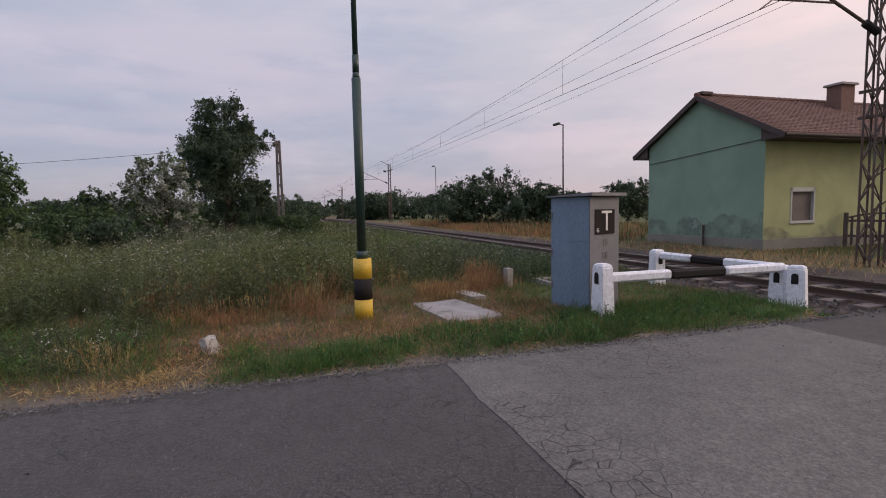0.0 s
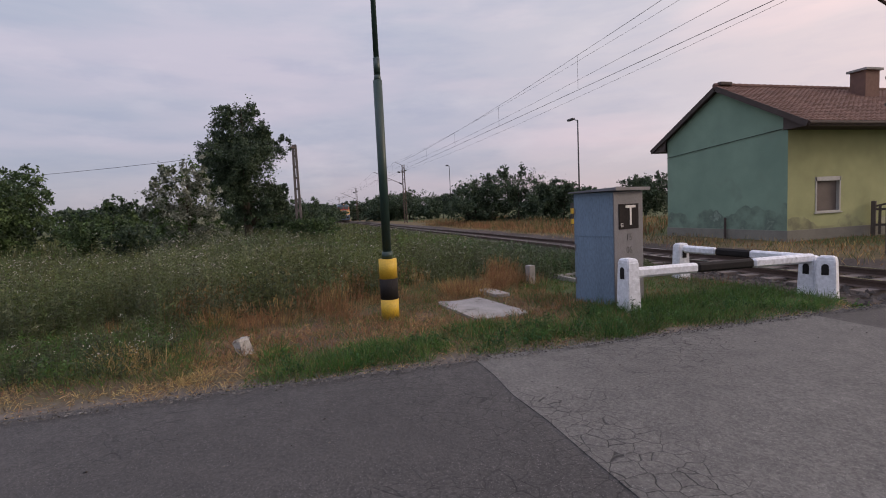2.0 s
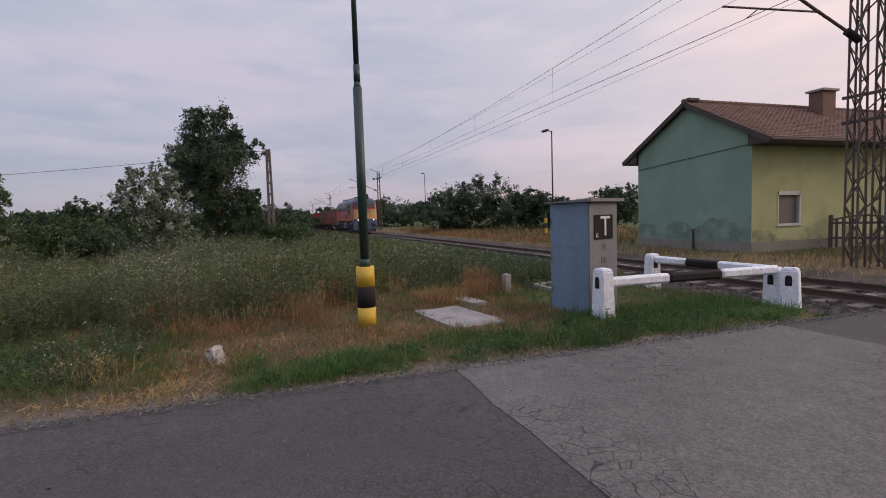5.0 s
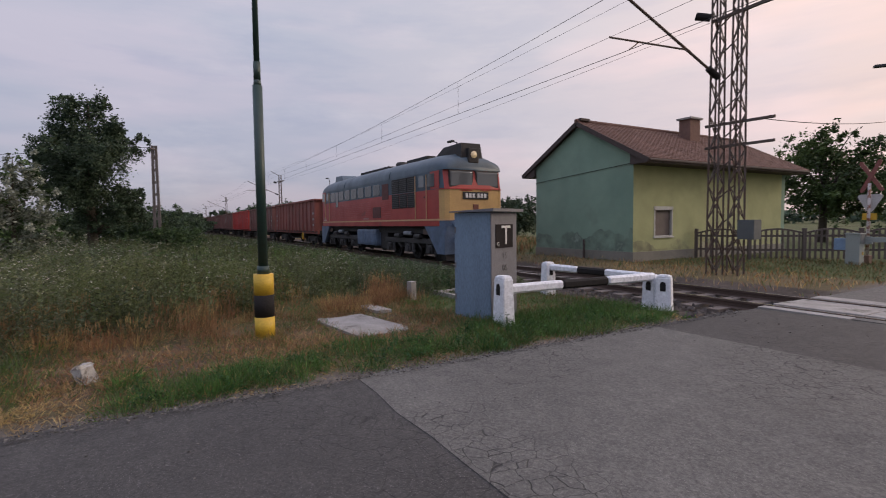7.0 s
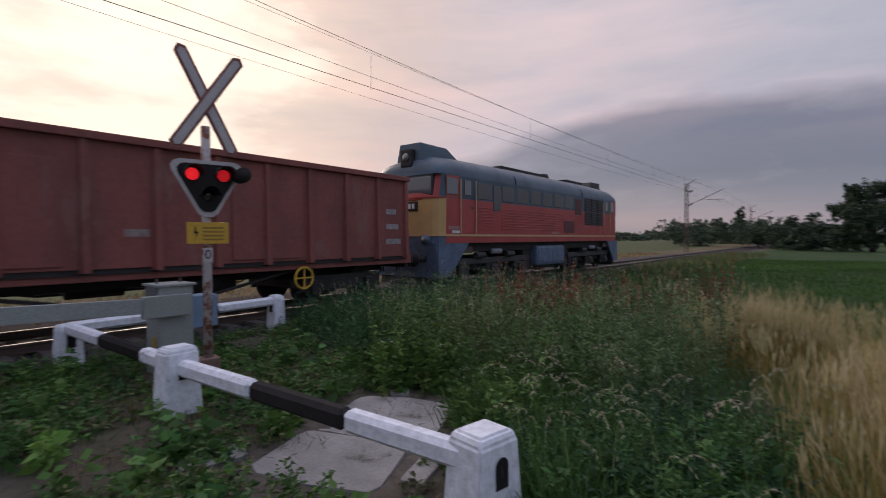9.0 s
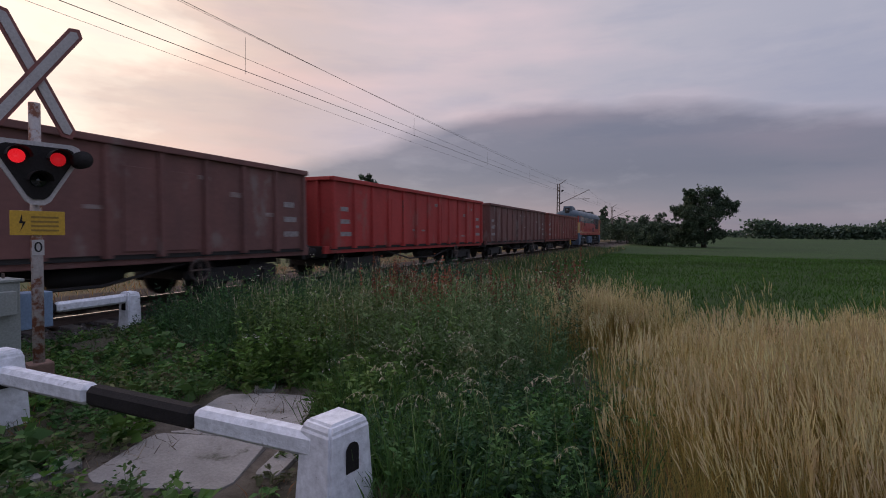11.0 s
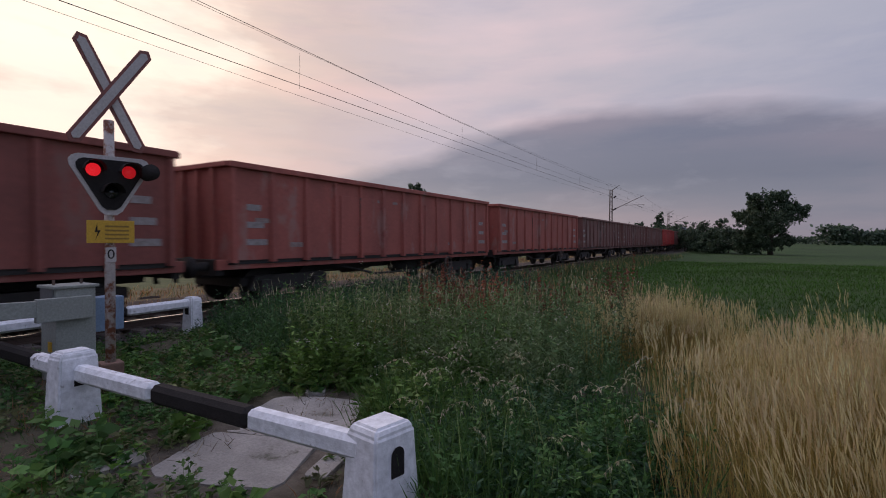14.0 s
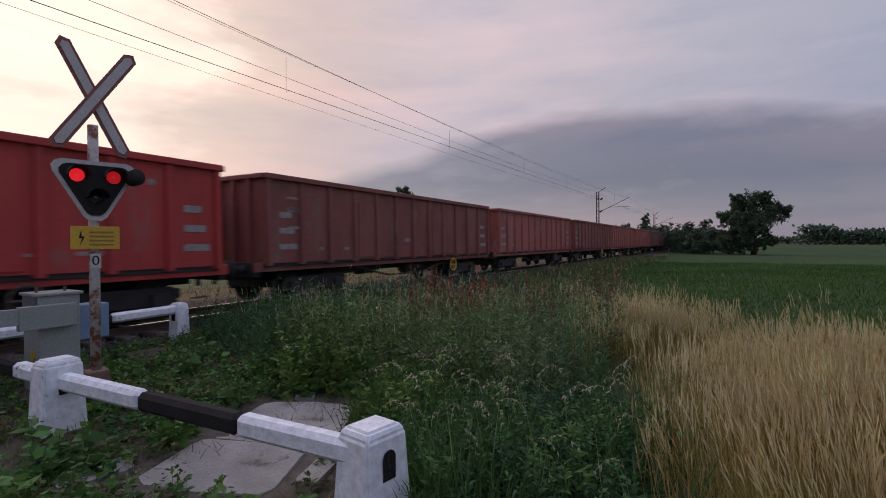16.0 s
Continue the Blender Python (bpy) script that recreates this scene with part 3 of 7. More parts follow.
def edge_gravel():
    """Loose chippings on the crumbling road edge."""
    rs = np.random.RandomState(8)
    n = 9000
    x = np.where(rs.rand(n) < 0.9, RX0 - np.abs(rs.normal(0, 0.22, n)) + 0.16, rs.uniform(RX0, RX1, n))
    y = rs.uniform(-10, 9, n)
    z = np.where(x < RX0 - 0.05, ground_z(x, y) + 0.012, 0.0)
    s = rs.uniform(0.004, 0.014, n)
    d = rs.normal(size=(n, 3, 3)) * (1, 1, 0.3) * s[:, None, None]
    g = rs.uniform(0.04, 0.19, n)
    base = np.stack([x, y, z], -1)[:, None, :]
    apex = base[:, 0] + np.stack([rs.normal(0, 0.004, n), rs.normal(0, 0.004, n), s * 0.9], -1)
    tri = base + d
    polys = np.concatenate([np.stack([tri[:, i], tri[:, (i + 1) % 3], apex], 1) for i in range(3)])
    tint = np.tile(np.stack([g, g * 0.95, g * 0.9], -1), (3, 1))
    tagged(new("loose_gravel", soup("loose_gravel", polys, tint, M_BALLAST)), "loose pale chippings along the road edge", "gravel", kind="stuff")


edge_gravel()


def guard_post(parent, x, y, h, turn=0.0, w=0.34, d=0.26):
    """Tapered concrete post with chamfered head; black plates stand for its shaded round-topped hole."""
    bm = B()
    a, b = w / 2, d / 2
    t = 0.82
    lo = [(-a, -b, -0.15), (a, -b, -0.15), (a, b, -0.15), (-a, b, -0.15)]
    mid = [(-a * t, -b * t, h - 0.055), (a * t, -b * t, h - 0.055), (a * t, b * t, h - 0.055), (-a * t, b * t, h - 0.055)]
    top = [(-a * t * 0.8, -b * t * 0.8, h), (a * t * 0.8, -b * t * 0.8, h), (a * t * 0.8, b * t * 0.8, h), (-a * t * 0.8, b * t * 0.8, h)]
    loops = [[bm.verts.new(p) for p in l] for l in (lo, mid, top)]
    for p, q in zip(loops, loops[1:]):
        for i in range(4):
            bm.faces.new((p[i], p[(i + 1) % 4], q[(i + 1) % 4], q[i]))
    bm.faces.new(loops[0][::-1])
    bm.faces.new(loops[2])
    bmesh.ops.bevel(bm, geom=bm.edges[:], offset=0.018, segments=2, affect="EDGES")
    ob = part("post", bm, M_WHITE, parent, "chipped whitewashed concrete post")
    ob.matrix_basis = pose(x, y, float(ground_z(x, y)), 0, 0, turn)
    zc = h - 0.24
    ring = [(0.055 * math.cos(t_), zc + 0.05 + 0.055 * math.sin(t_)) for t_ in np.linspace(0, math.pi, 9)] + [(-0.055, zc - 0.09), (0.055, zc - 0.09)]
    for sgn in (-1, 1):
        yy = sgn * (b * (1 - (1 - t) * zc / h) + 0.003)
        # no opening is cut: the black plate paints the shade inside it
        hole = B()
        prism(hole, [(p, yy - 0.002, q) for p, q in ring], [(p, yy + 0.002, q) for p, q in ring])
        part("rail_hole_shade", hole, M_BLACK, ob, "black plate standing for the shaded rail opening")
    return ob


def guard_rail(label, posts, runs, group="guard rails at the crossing"):
    """posts: x, y, height, turn; runs: ends a and b and the share of white at the first end, black, and the rest."""
    ob = thing("guard_rail", label, "guard rail", None, group)
    for p in posts:
        guard_post(ob, *p)
    for (a, b, cuts) in runs:
        a, b = Vector(a), Vector(b)
        for i, (s0, s1) in enumerate(zip(cuts, cuts[1:])):
            black = i % 2
            p, q = a.lerp(b, s0), a.lerp(b, s1)
            bm = B()
            if black:
                bar(bm, p, q, 0.14, 0.16)
                bmesh.ops.bevel(bm, geom=[e for e in bm.edges], offset=0.036, segments=1, affect="EDGES")
                part("rail_section", bm, M_BLACK, ob, "black painted rail tube")
            else:
                bar(bm, p, q, 0.145, 0.165)
                bmesh.ops.bevel(bm, geom=bm.edges[:], offset=0.036, segments=1, affect="EDGES")
                part("rail_section", bm, M_WHITE, ob, "whitewashed rail beam")
    return ob


guard_rail("white concrete posts with black and white rails beside the blue cabinet",
           [(-6.98, 4.86, 0.86, 0), (-6.98, 8.72, 0.80, 6), (-6.66, 8.70, 0.82, 24), (-9.55, 8.15, 0.84, 90)],
           [((-6.98, 4.7, 0.56), (-6.92, 8.7, 0.54), (0.04, 0.37, 0.66, 1.0)), ((-9.7, 8.13, 0.58), (-7.0, 8.72, 0.52), (0.05, 0.36, 0.62, 1.0))])
guard_rail("white concrete posts with black and white rails among weeds",
           [(2.66, 1.46, 0.58, -11, 0.43, 0.36), (2.36, 4.98, 0.69, 2, 0.40, 0.30), (2.30, 8.2, 0.68, 4), (5.75, 8.35, 0.80, 90)],
           [((2.56, 1.5, 0.37), (2.37, 5.0, 0.43), (0.0, 0.30, 0.63, 1.0)), ((2.37, 5.0, 0.43), (2.30, 8.15, 0.48), (0.0, 0.24, 0.62, 1.0)), ((2.30, 8.3, 0.46), (5.7, 8.35, 0.50), (0.0, 0.42, 0.66, 1.0))])

# ---- steel pole with yellow and black foot ----
pole = thing("marker_pole", "tall dark green steel pole with a yellow and black banded foot", "pole", pose(-8.1, 1.12, -0.03))
for z0, z1, m_, nm in ((0.0, 0.34, M_YELLOW, "yellow painted band"), (0.34, 0.68, M_BLACK, "black painted band"), (0.68, 1.0, M_YELLOW, "yellow painted band")):
    part("band", rod(B(), (0, 0, z0), (0, 0, z1), 0.148, seg=24), m_, pole, nm, True)
part("collar", rod(B(), (0, 0, 1.0), (0, 0, 1.12), 0.095, 0.085, seg=20), M_POLE, pole, "", True)
part("lower_tube", rod(B(), (0, 0, 1.12), (0, 0, 3.85), 0.072, seg=20), M_POLE, pole, "", True)
part("joint", rod(B(), (0, 0, 3.82), (0, 0, 3.95), 0.062, 0.05, seg=20), M_POLE, pole, "", True)
part("middle_tube", rod(B(), (0, 0, 3.93), (0, 0, 4.2), 0.052, seg=20), M_POLE, pole, "", True)
part("upper_tube", rod(B(), (0, 0, 4.15), (0, 0, 7.2), 0.044, 0.036, seg=20), M_POLE, pole, "", True)

# ---- relay cabinet ----
cab = thing("relay_cabinet", "blue and grey steel relay cabinet with a large letter T", "cabinet", pose(-7.86, 5.10, -0.08, 0, 0, 20))
part("body", box(B(), -0.42, -0.42, 0.0, 0.40, 0.42, 1.98, 0.012), [M_CABBLUE], cab, "dull blue sheet steel box")
bm = B()
box(bm, 0.403, -0.418, 0.02, 0.42, 0.418, 1.975, 0.006)
part("side_sheet", bm, M_CABGREY, cab, "bare grey metal side")
bm = B()
prism(bm, [(-0.48, -0.50, 1.99), (0.52, -0.50, 1.99), (0.52, 0.50, 1.99), (-0.48, 0.50, 1.99)], [(-0.48, -0.50, 2.01), (0.52, -0.50, 2.045), (0.52, 0.50, 2.045), (-0.48, 0.50, 2.01)])
part("lid", bm, M_CABGREY, cab, "overhanging sheet metal lid")
part("seam", box(B(), -0.401, -0.426, 1.22, 0.401, -0.418, 1.235), M_CABBLUE, cab)
for z in (0.35, 0.95, 1.6):
    part("hinge", rod(B(), (-0.39, -0.432, z), (-0.39, -0.432, z + 0.12), 0.014), M_CABGREY, cab)
part("plate", box(B(), 0.422, -0.29, 1.33, 0.432, 0.27, 1.76), mat("dark_brown_plate", (0.024, 0.020, 0.020), 0.85, spec=0.15), cab, "dark plate behind the letter")
text_part("letter", "T", 0.50, M_LETTER, cab, pose(0.436, 0.03, 1.545, 90, 0, 90))
text_part("small_mark", "G", 0.10, M_LETTER, cab, pose(0.436, -0.22, 1.40, 90, 0, 90))
M_FADED = mat("faded_figures", (0.12, 0.115, 0.115), 0.7)
text_part("figures", "15", 0.17, M_FADED, cab, pose(0.424, 0.0, 1.18, 90, 0, 90), 0.002)
text_part("figures", "06", 0.17, M_FADED, cab, pose(0.424, 0.0, 0.96, 90, 0, 90), 0.002)

# ---- concrete lids and stones ----


def slab(label, cx, cy, w, d, turn, h=0.09, z=None):
    rnd = random.Random(int(cx * 100))
    bm = B()
    n = 14
    ring = []
    for i in range(n):
        a = 2 * math.pi * i / n
        sx, sy = math.copysign(abs(math.cos(a)) ** 0.22, math.cos(a)), math.copysign(abs(math.sin(a)) ** 0.22, math.sin(a))
        ring.append((sx * w / 2 * rnd.uniform(0.93, 1.04), sy * d / 2 * rnd.uniform(0.93, 1.04)))
    prism(bm, [(x, y, -0.1) for x, y in ring], [(x * 0.985, y * 0.98, h + rnd.uniform(-0.008, 0.008)) for x, y in ring])
    bmesh.ops.triangulate(bm, faces=[f for f in bm.faces if len(f.verts) > 4])
    ob = new("concrete_slab", mesh_of(bm, "concrete_slab", M_CONC))
    ob.matrix_basis = pose(cx, cy, float(ground_z(cx, cy)) if z is None else z, rnd.uniform(-1.5, 1.5), rnd.uniform(-1.5, 1.5), turn)
    return tagged(ob, label, "slab")


slab("worn concrete manhole slab in dry grass", -8.25, 2.75, 1.7, 1.05, 12, 0.05)
slab("small concrete slab edge in the verge", -9.6, 3.5, 0.9, 0.35, 10, 0.06)
for x, y, w, d, t_ in ((3.62, 3.20, 1.15, 1.18, 21), (2.62, 2.86, 0.82, 1.10, 19), (2.02, 3.62, 0.50, 0.34, -14), (4.35, 3.72, 0.4, 0.24, 40), (2.9, 2.15, 0.45, 0.2, 14)):
    slab("cracked concrete paving piece under the rail", x, y, w, d, t_, 0.03)
bm = B()
box(bm, -0.11, -0.08, -0.08, 0.11, 0.08, 0.19, 0.025)
for v in bm.verts:
    v.co += Vector((random.uniform(-0.02, 0.02), random.uniform(-0.02, 0.02), random.uniform(-0.02, 0.02)))
M_FLAKE = mat("flaking_whitewash", (0.50, 0.48, 0.45), 0.9, other=(0.30, 0.28, 0.25), scale=9, amount=0.9, bump=0.7, dirt=(0.14, 0.12, 0.10), dirt_scale=9, dirt_at=0.55)
st = tagged(new("boundary_stone", mesh_of(bm, "boundary_stone", M_FLAKE)), "small leaning whitewashed boundary stone", "stone")
st.matrix_basis = pose(-6.98, -1.0, -0.03, 8, -14, 25)
bm = B()
box(bm, -0.08, -0.08, -0.1, 0.08, 0.08, 0.42, 0.015)
st = tagged(new("concrete_stump", mesh_of(bm, "concrete_stump", M_CONC)), "low square concrete stump in dry grass", "post")
st.matrix_basis = pose(-10.4, 4.75, -0.05, 0, 0, 12)
# shallow cable duct by the cabinet
duct = thing("cable_duct", "open concrete cable duct beside the cabinet", "duct", pose(-9.9, 5.9, -0.07, 0, 0, 4))
for y0 in (-0.32, 0.22):
    part("edge_beam", box(B(), -0.9, y0, -0.1, 0.9, y0 + 0.1, 0.12, 0.015), M_CONC, duct)
for x0 in (-0.9, 0.78):
    part("end_beam", box(B(), x0, -0.22, -0.1, x0 + 0.12, 0.22, 0.11, 0.015), M_CONC, duct)

# ---- crossing signal with cross, lamps and yellow plate ----


def signal(label, m, lit=True, back=False):
    ob = thing("crossing_signal", label, "crossing signal", m, "signals at the crossing")
    part("post", rod(B(), (0, 0, 0.25), (0, 0, 3.05), 0.052, seg=16), M_RUSTPOST, ob, "peeling white post with rust", True)
    part("footing", box(B(), -0.11, -0.11, -0.15, 0.11, 0.11, 0.34, 0.02), mat("rusty_foot", (0.19, 0.115, 0.085), 0.8, other=(0.09, 0.05, 0.04)), ob, "rusty square foot")
    # the cross: two arms, a dark red-brown board with a white field on it
    for s in (-1, 1):
        tilt = 33 if s > 0 else -26

        def pointed(w, h, y0, y1):
            out = [(-w, -h + w * 0.8), (0, -h), (w, -h + w * 0.8), (w, h - w * 0.8), (0, h), (-w, h - w * 0.8)]
            bm = B()
            prism(bm, [(x, y0, z) for x, z in out], [(x, y1, z) for x, z in out])
            return bm
        a_ob = part("cross_arm", pointed(0.072, 0.68, -0.012, 0.012), M_XBROWN, ob, "red-edged cross arm with pointed ends")
        a_ob.matrix_basis = pose(0, -0.075 - 0.028 * (s > 0), 3.32, 0, tilt, 0)
        part("white_field", pointed(0.042, 0.63, -0.023, -0.011), M_XWHITE if not back else M_GALV, a_ob, "off-white centre stripe")
    # triangular lamp board, pointing down, with a pale rim
    tri = [(-0.34, 0.315), (0.34, 0.315), (0.40, 0.29), (0.435, 0.24), (0.425, 0.17), (0.12, -0.365), (0.06, -0.41), (-0.06, -0.41), (-0.12, -0.365), (-0.425, 0.17), (-0.435, 0.24), (-0.40, 0.29)]
    rim = B()
    prism(rim, [(x, -0.06, z) for x, z in tri], [(x, -0.09, z) for x, z in tri])
    rim_ob = part("lamp_board_rim", rim, M_XWHITE, ob, "white rim of the triangular board")
    rim_ob.matrix_basis = pose(0, 0, 2.36) @ Matrix.Diagonal((0.88, 1, 0.90, 1))
    inn = B()
    prism(inn, [(x * 0.84, -0.085, z * 0.84) for x, z in tri], [(x * 0.84, -0.105, z * 0.84) for x, z in tri])
    board = part("lamp_board", inn, M_BLACK, ob, "black triangular lamp board")
    board.matrix_basis = pose(0, 0, 2.36) @ Matrix.Diagonal((0.88, 1, 0.90, 1))
    for i, (x, z, mm) in enumerate(((-0.19, 0.13, M_REDLAMP), (0.19, 0.13, M_REDDIM), (0.0, -0.13, M_DKGLASS))):
        hood = B()
        rod(hood, (x, -0.10, z), (x, -0.26, z - 0.01), 0.115, 0.115, 20, caps=False)
        for f_ in [f for f in hood.faces if f.calc_center_median().z < z - 0.02]:
            hood.faces.remove(f_)
        part("hood", hood, M_BLACK, board, "", True)
        lens = rod(B(), (x, -0.10, z), (x, -0.125, z), 0.080, 0.074, 20)
        part("lens", lens, mm if lit else M_DKGLASS, board, "red signal lens" if i < 2 else "dark white-light lens", True)
    side = B()
    rod(side, (0.40, -0.09, 0.14), (0.40, -0.26, 0.14), 0.10, 0.10, 18)
    part("side_lamp", side, M_BLACK, board, "lamp housing at the board's corner", True)
    ob2 = part("plate", box(B(), -0.225, -0.075, 1.68, 0.225, -0.06, 1.93, 0.004), M_YSIGN, ob, "yellow warning plate")
    bolt = B()
    prism(bolt, [(-0.13, -0.0775, 1.90), (-0.155, -0.0775, 1.80), (-0.125, -0.0775, 1.80), (-0.15, -0.0775, 1.71), (-0.10, -0.0775, 1.82), (-0.128, -0.0775, 1.82)],
          [(-0.13, -0.0765, 1.90), (-0.155, -0.0765, 1.80), (-0.125, -0.0765, 1.80), (-0.15, -0.0765, 1.71), (-0.10, -0.0765, 1.82), (-0.128, -0.0765, 1.82)])
    part("flash_mark", bolt, M_BLACK, ob2)
    for k in range(4):
        part("text_bar", box(B(), -0.06, -0.0775, 1.875 - k * 0.045, 0.17, -0.0765, 1.855 - k * 0.045), mat("faded_print", (0.30, 0.18, 0.03), 0.6), ob2)
    part("number_tag", box(B(), -0.05, -0.058, 1.47, 0.05, -0.05, 1.63), M_XWHITE, ob)
    text_part("figure", "0", 0.15, M_BLACK, ob, pose(0, -0.06, 1.55, 90, 0, 0), 0.002)
    return ob


signal("rusty crossing signal with red-edged cross and two lit red lamps", pose(2.935, 5.485, 0.0, 0, 0, -14))


def barrier(label, m, length, lamps=True):
    ob = thing("barrier", label, "barrier", m, "barriers at the crossing")
    part("pedestal", box(B(), -0.20, -0.20, -0.1, 0.24, 0.20, 1.16, 0.015), M_MECH, ob, "grey-green mechanism housing")
    part("side_cover", box(B(), -0.22, -0.17, 0.80, -0.203, 0.17, 1.17, 0.004), M_MECHDK, ob, "dark side cover")
    part("lid", box(B(), -0.23, -0.23, 1.16, 0.27, 0.23, 1.195, 0.008), M_MECH, ob, "flat lid")
    for x in (-0.14, 0.16):
        part("lifting_eye", rod(B(), (x, 0, 1.19), (x, 0, 1.255), 0.016), M_STEEL, ob)
    part("sticker", box(B(), -0.214, -0.10, 0.38, -0.2005, -0.02, 0.50), M_YSIGN, ob, "yellow sticker")
    part("pivot_arm", box(B(), -0.42, -0.30, 0.78, 0.16, -0.21, 1.06, 0.01), M_MECH, ob, "grey boom clamp")
    cb = B()
    box(cb, 0.245, -0.12, 0.55, 0.62, 0.16, 1.0, 0.012)
    part("counterweight", cb, M_BLUEBOX, ob, "pale blue counterweight box")
    boom = part("boom", box(B(), -1.88, -0.285, 0.84, -0.40, -0.225, 1.03, 0.008), M_MECH, ob, "grey-green inner boom")
    x = -1.88
    i = 0
    step = (length - 1.88) / 5
    while x > -length + 0.01:
        x1 = x - step
        mm, nm = ((M_BOOMRED, "red boom band"), (M_BOOMWHITE, "white boom band"))[i % 2]
        part("band", box(B(), x1, -0.283, 0.86, x, -0.228, 1.02, 0.004), mm, boom, nm)
        x, i = x1, i + 1
    boom.matrix_basis = Matrix.Translation((-0.1, 0, 0.92)) @ pose(0, 0, 0, 0, 1.9, 0) @ Matrix.Translation((0.1, 0, -0.92))
    if lamps:
        for lx in (-1.98, -length + 0.32):
            part("boom_lamp", box(B(), lx - 0.055, -0.31, 0.922, lx + 0.055, -0.28, 0.958, 0.012), M_BOOMLAMP, boom, "lit red boom lamp")
    return ob


barrier("closed barrier with red and white boom and grey mechanism", pose(3.02, 6.72, -0.05), 4.55)
barrier("closed far barrier with red and white boom", pose(-8.5, 22.3, -0.05, 0, 0, 180), 4.55)
signal("crossing signal beyond the track seen from its back", pose(-8.35, 22.9, -0.05, 0, 0, 176), False, True)

# ---- the keeper's house ----
M_DAMP = mat("damp_plaster", (0.225, 0.325, 0.242), 0.95, other=(0.085, 0.100, 0.086), scale=1.3, amount=1.0, bump=0.3, dirt=(0.26, 0.335, 0.27), dirt_scale=1.3, dirt_at=0.60)
M_DAMP2 = mat("grey_plaster", (0.40, 0.41, 0.21), 0.95, other=(0.17, 0.165, 0.11), scale=1.5, amount=1.0, bump=0.3, dirt=(0.40, 0.39, 0.27), dirt_scale=1.3, dirt_at=0.60)
HX0, HX1, HY0, HY1, HW = -20.55, -14.3, 17.1, 29.3, 4.56


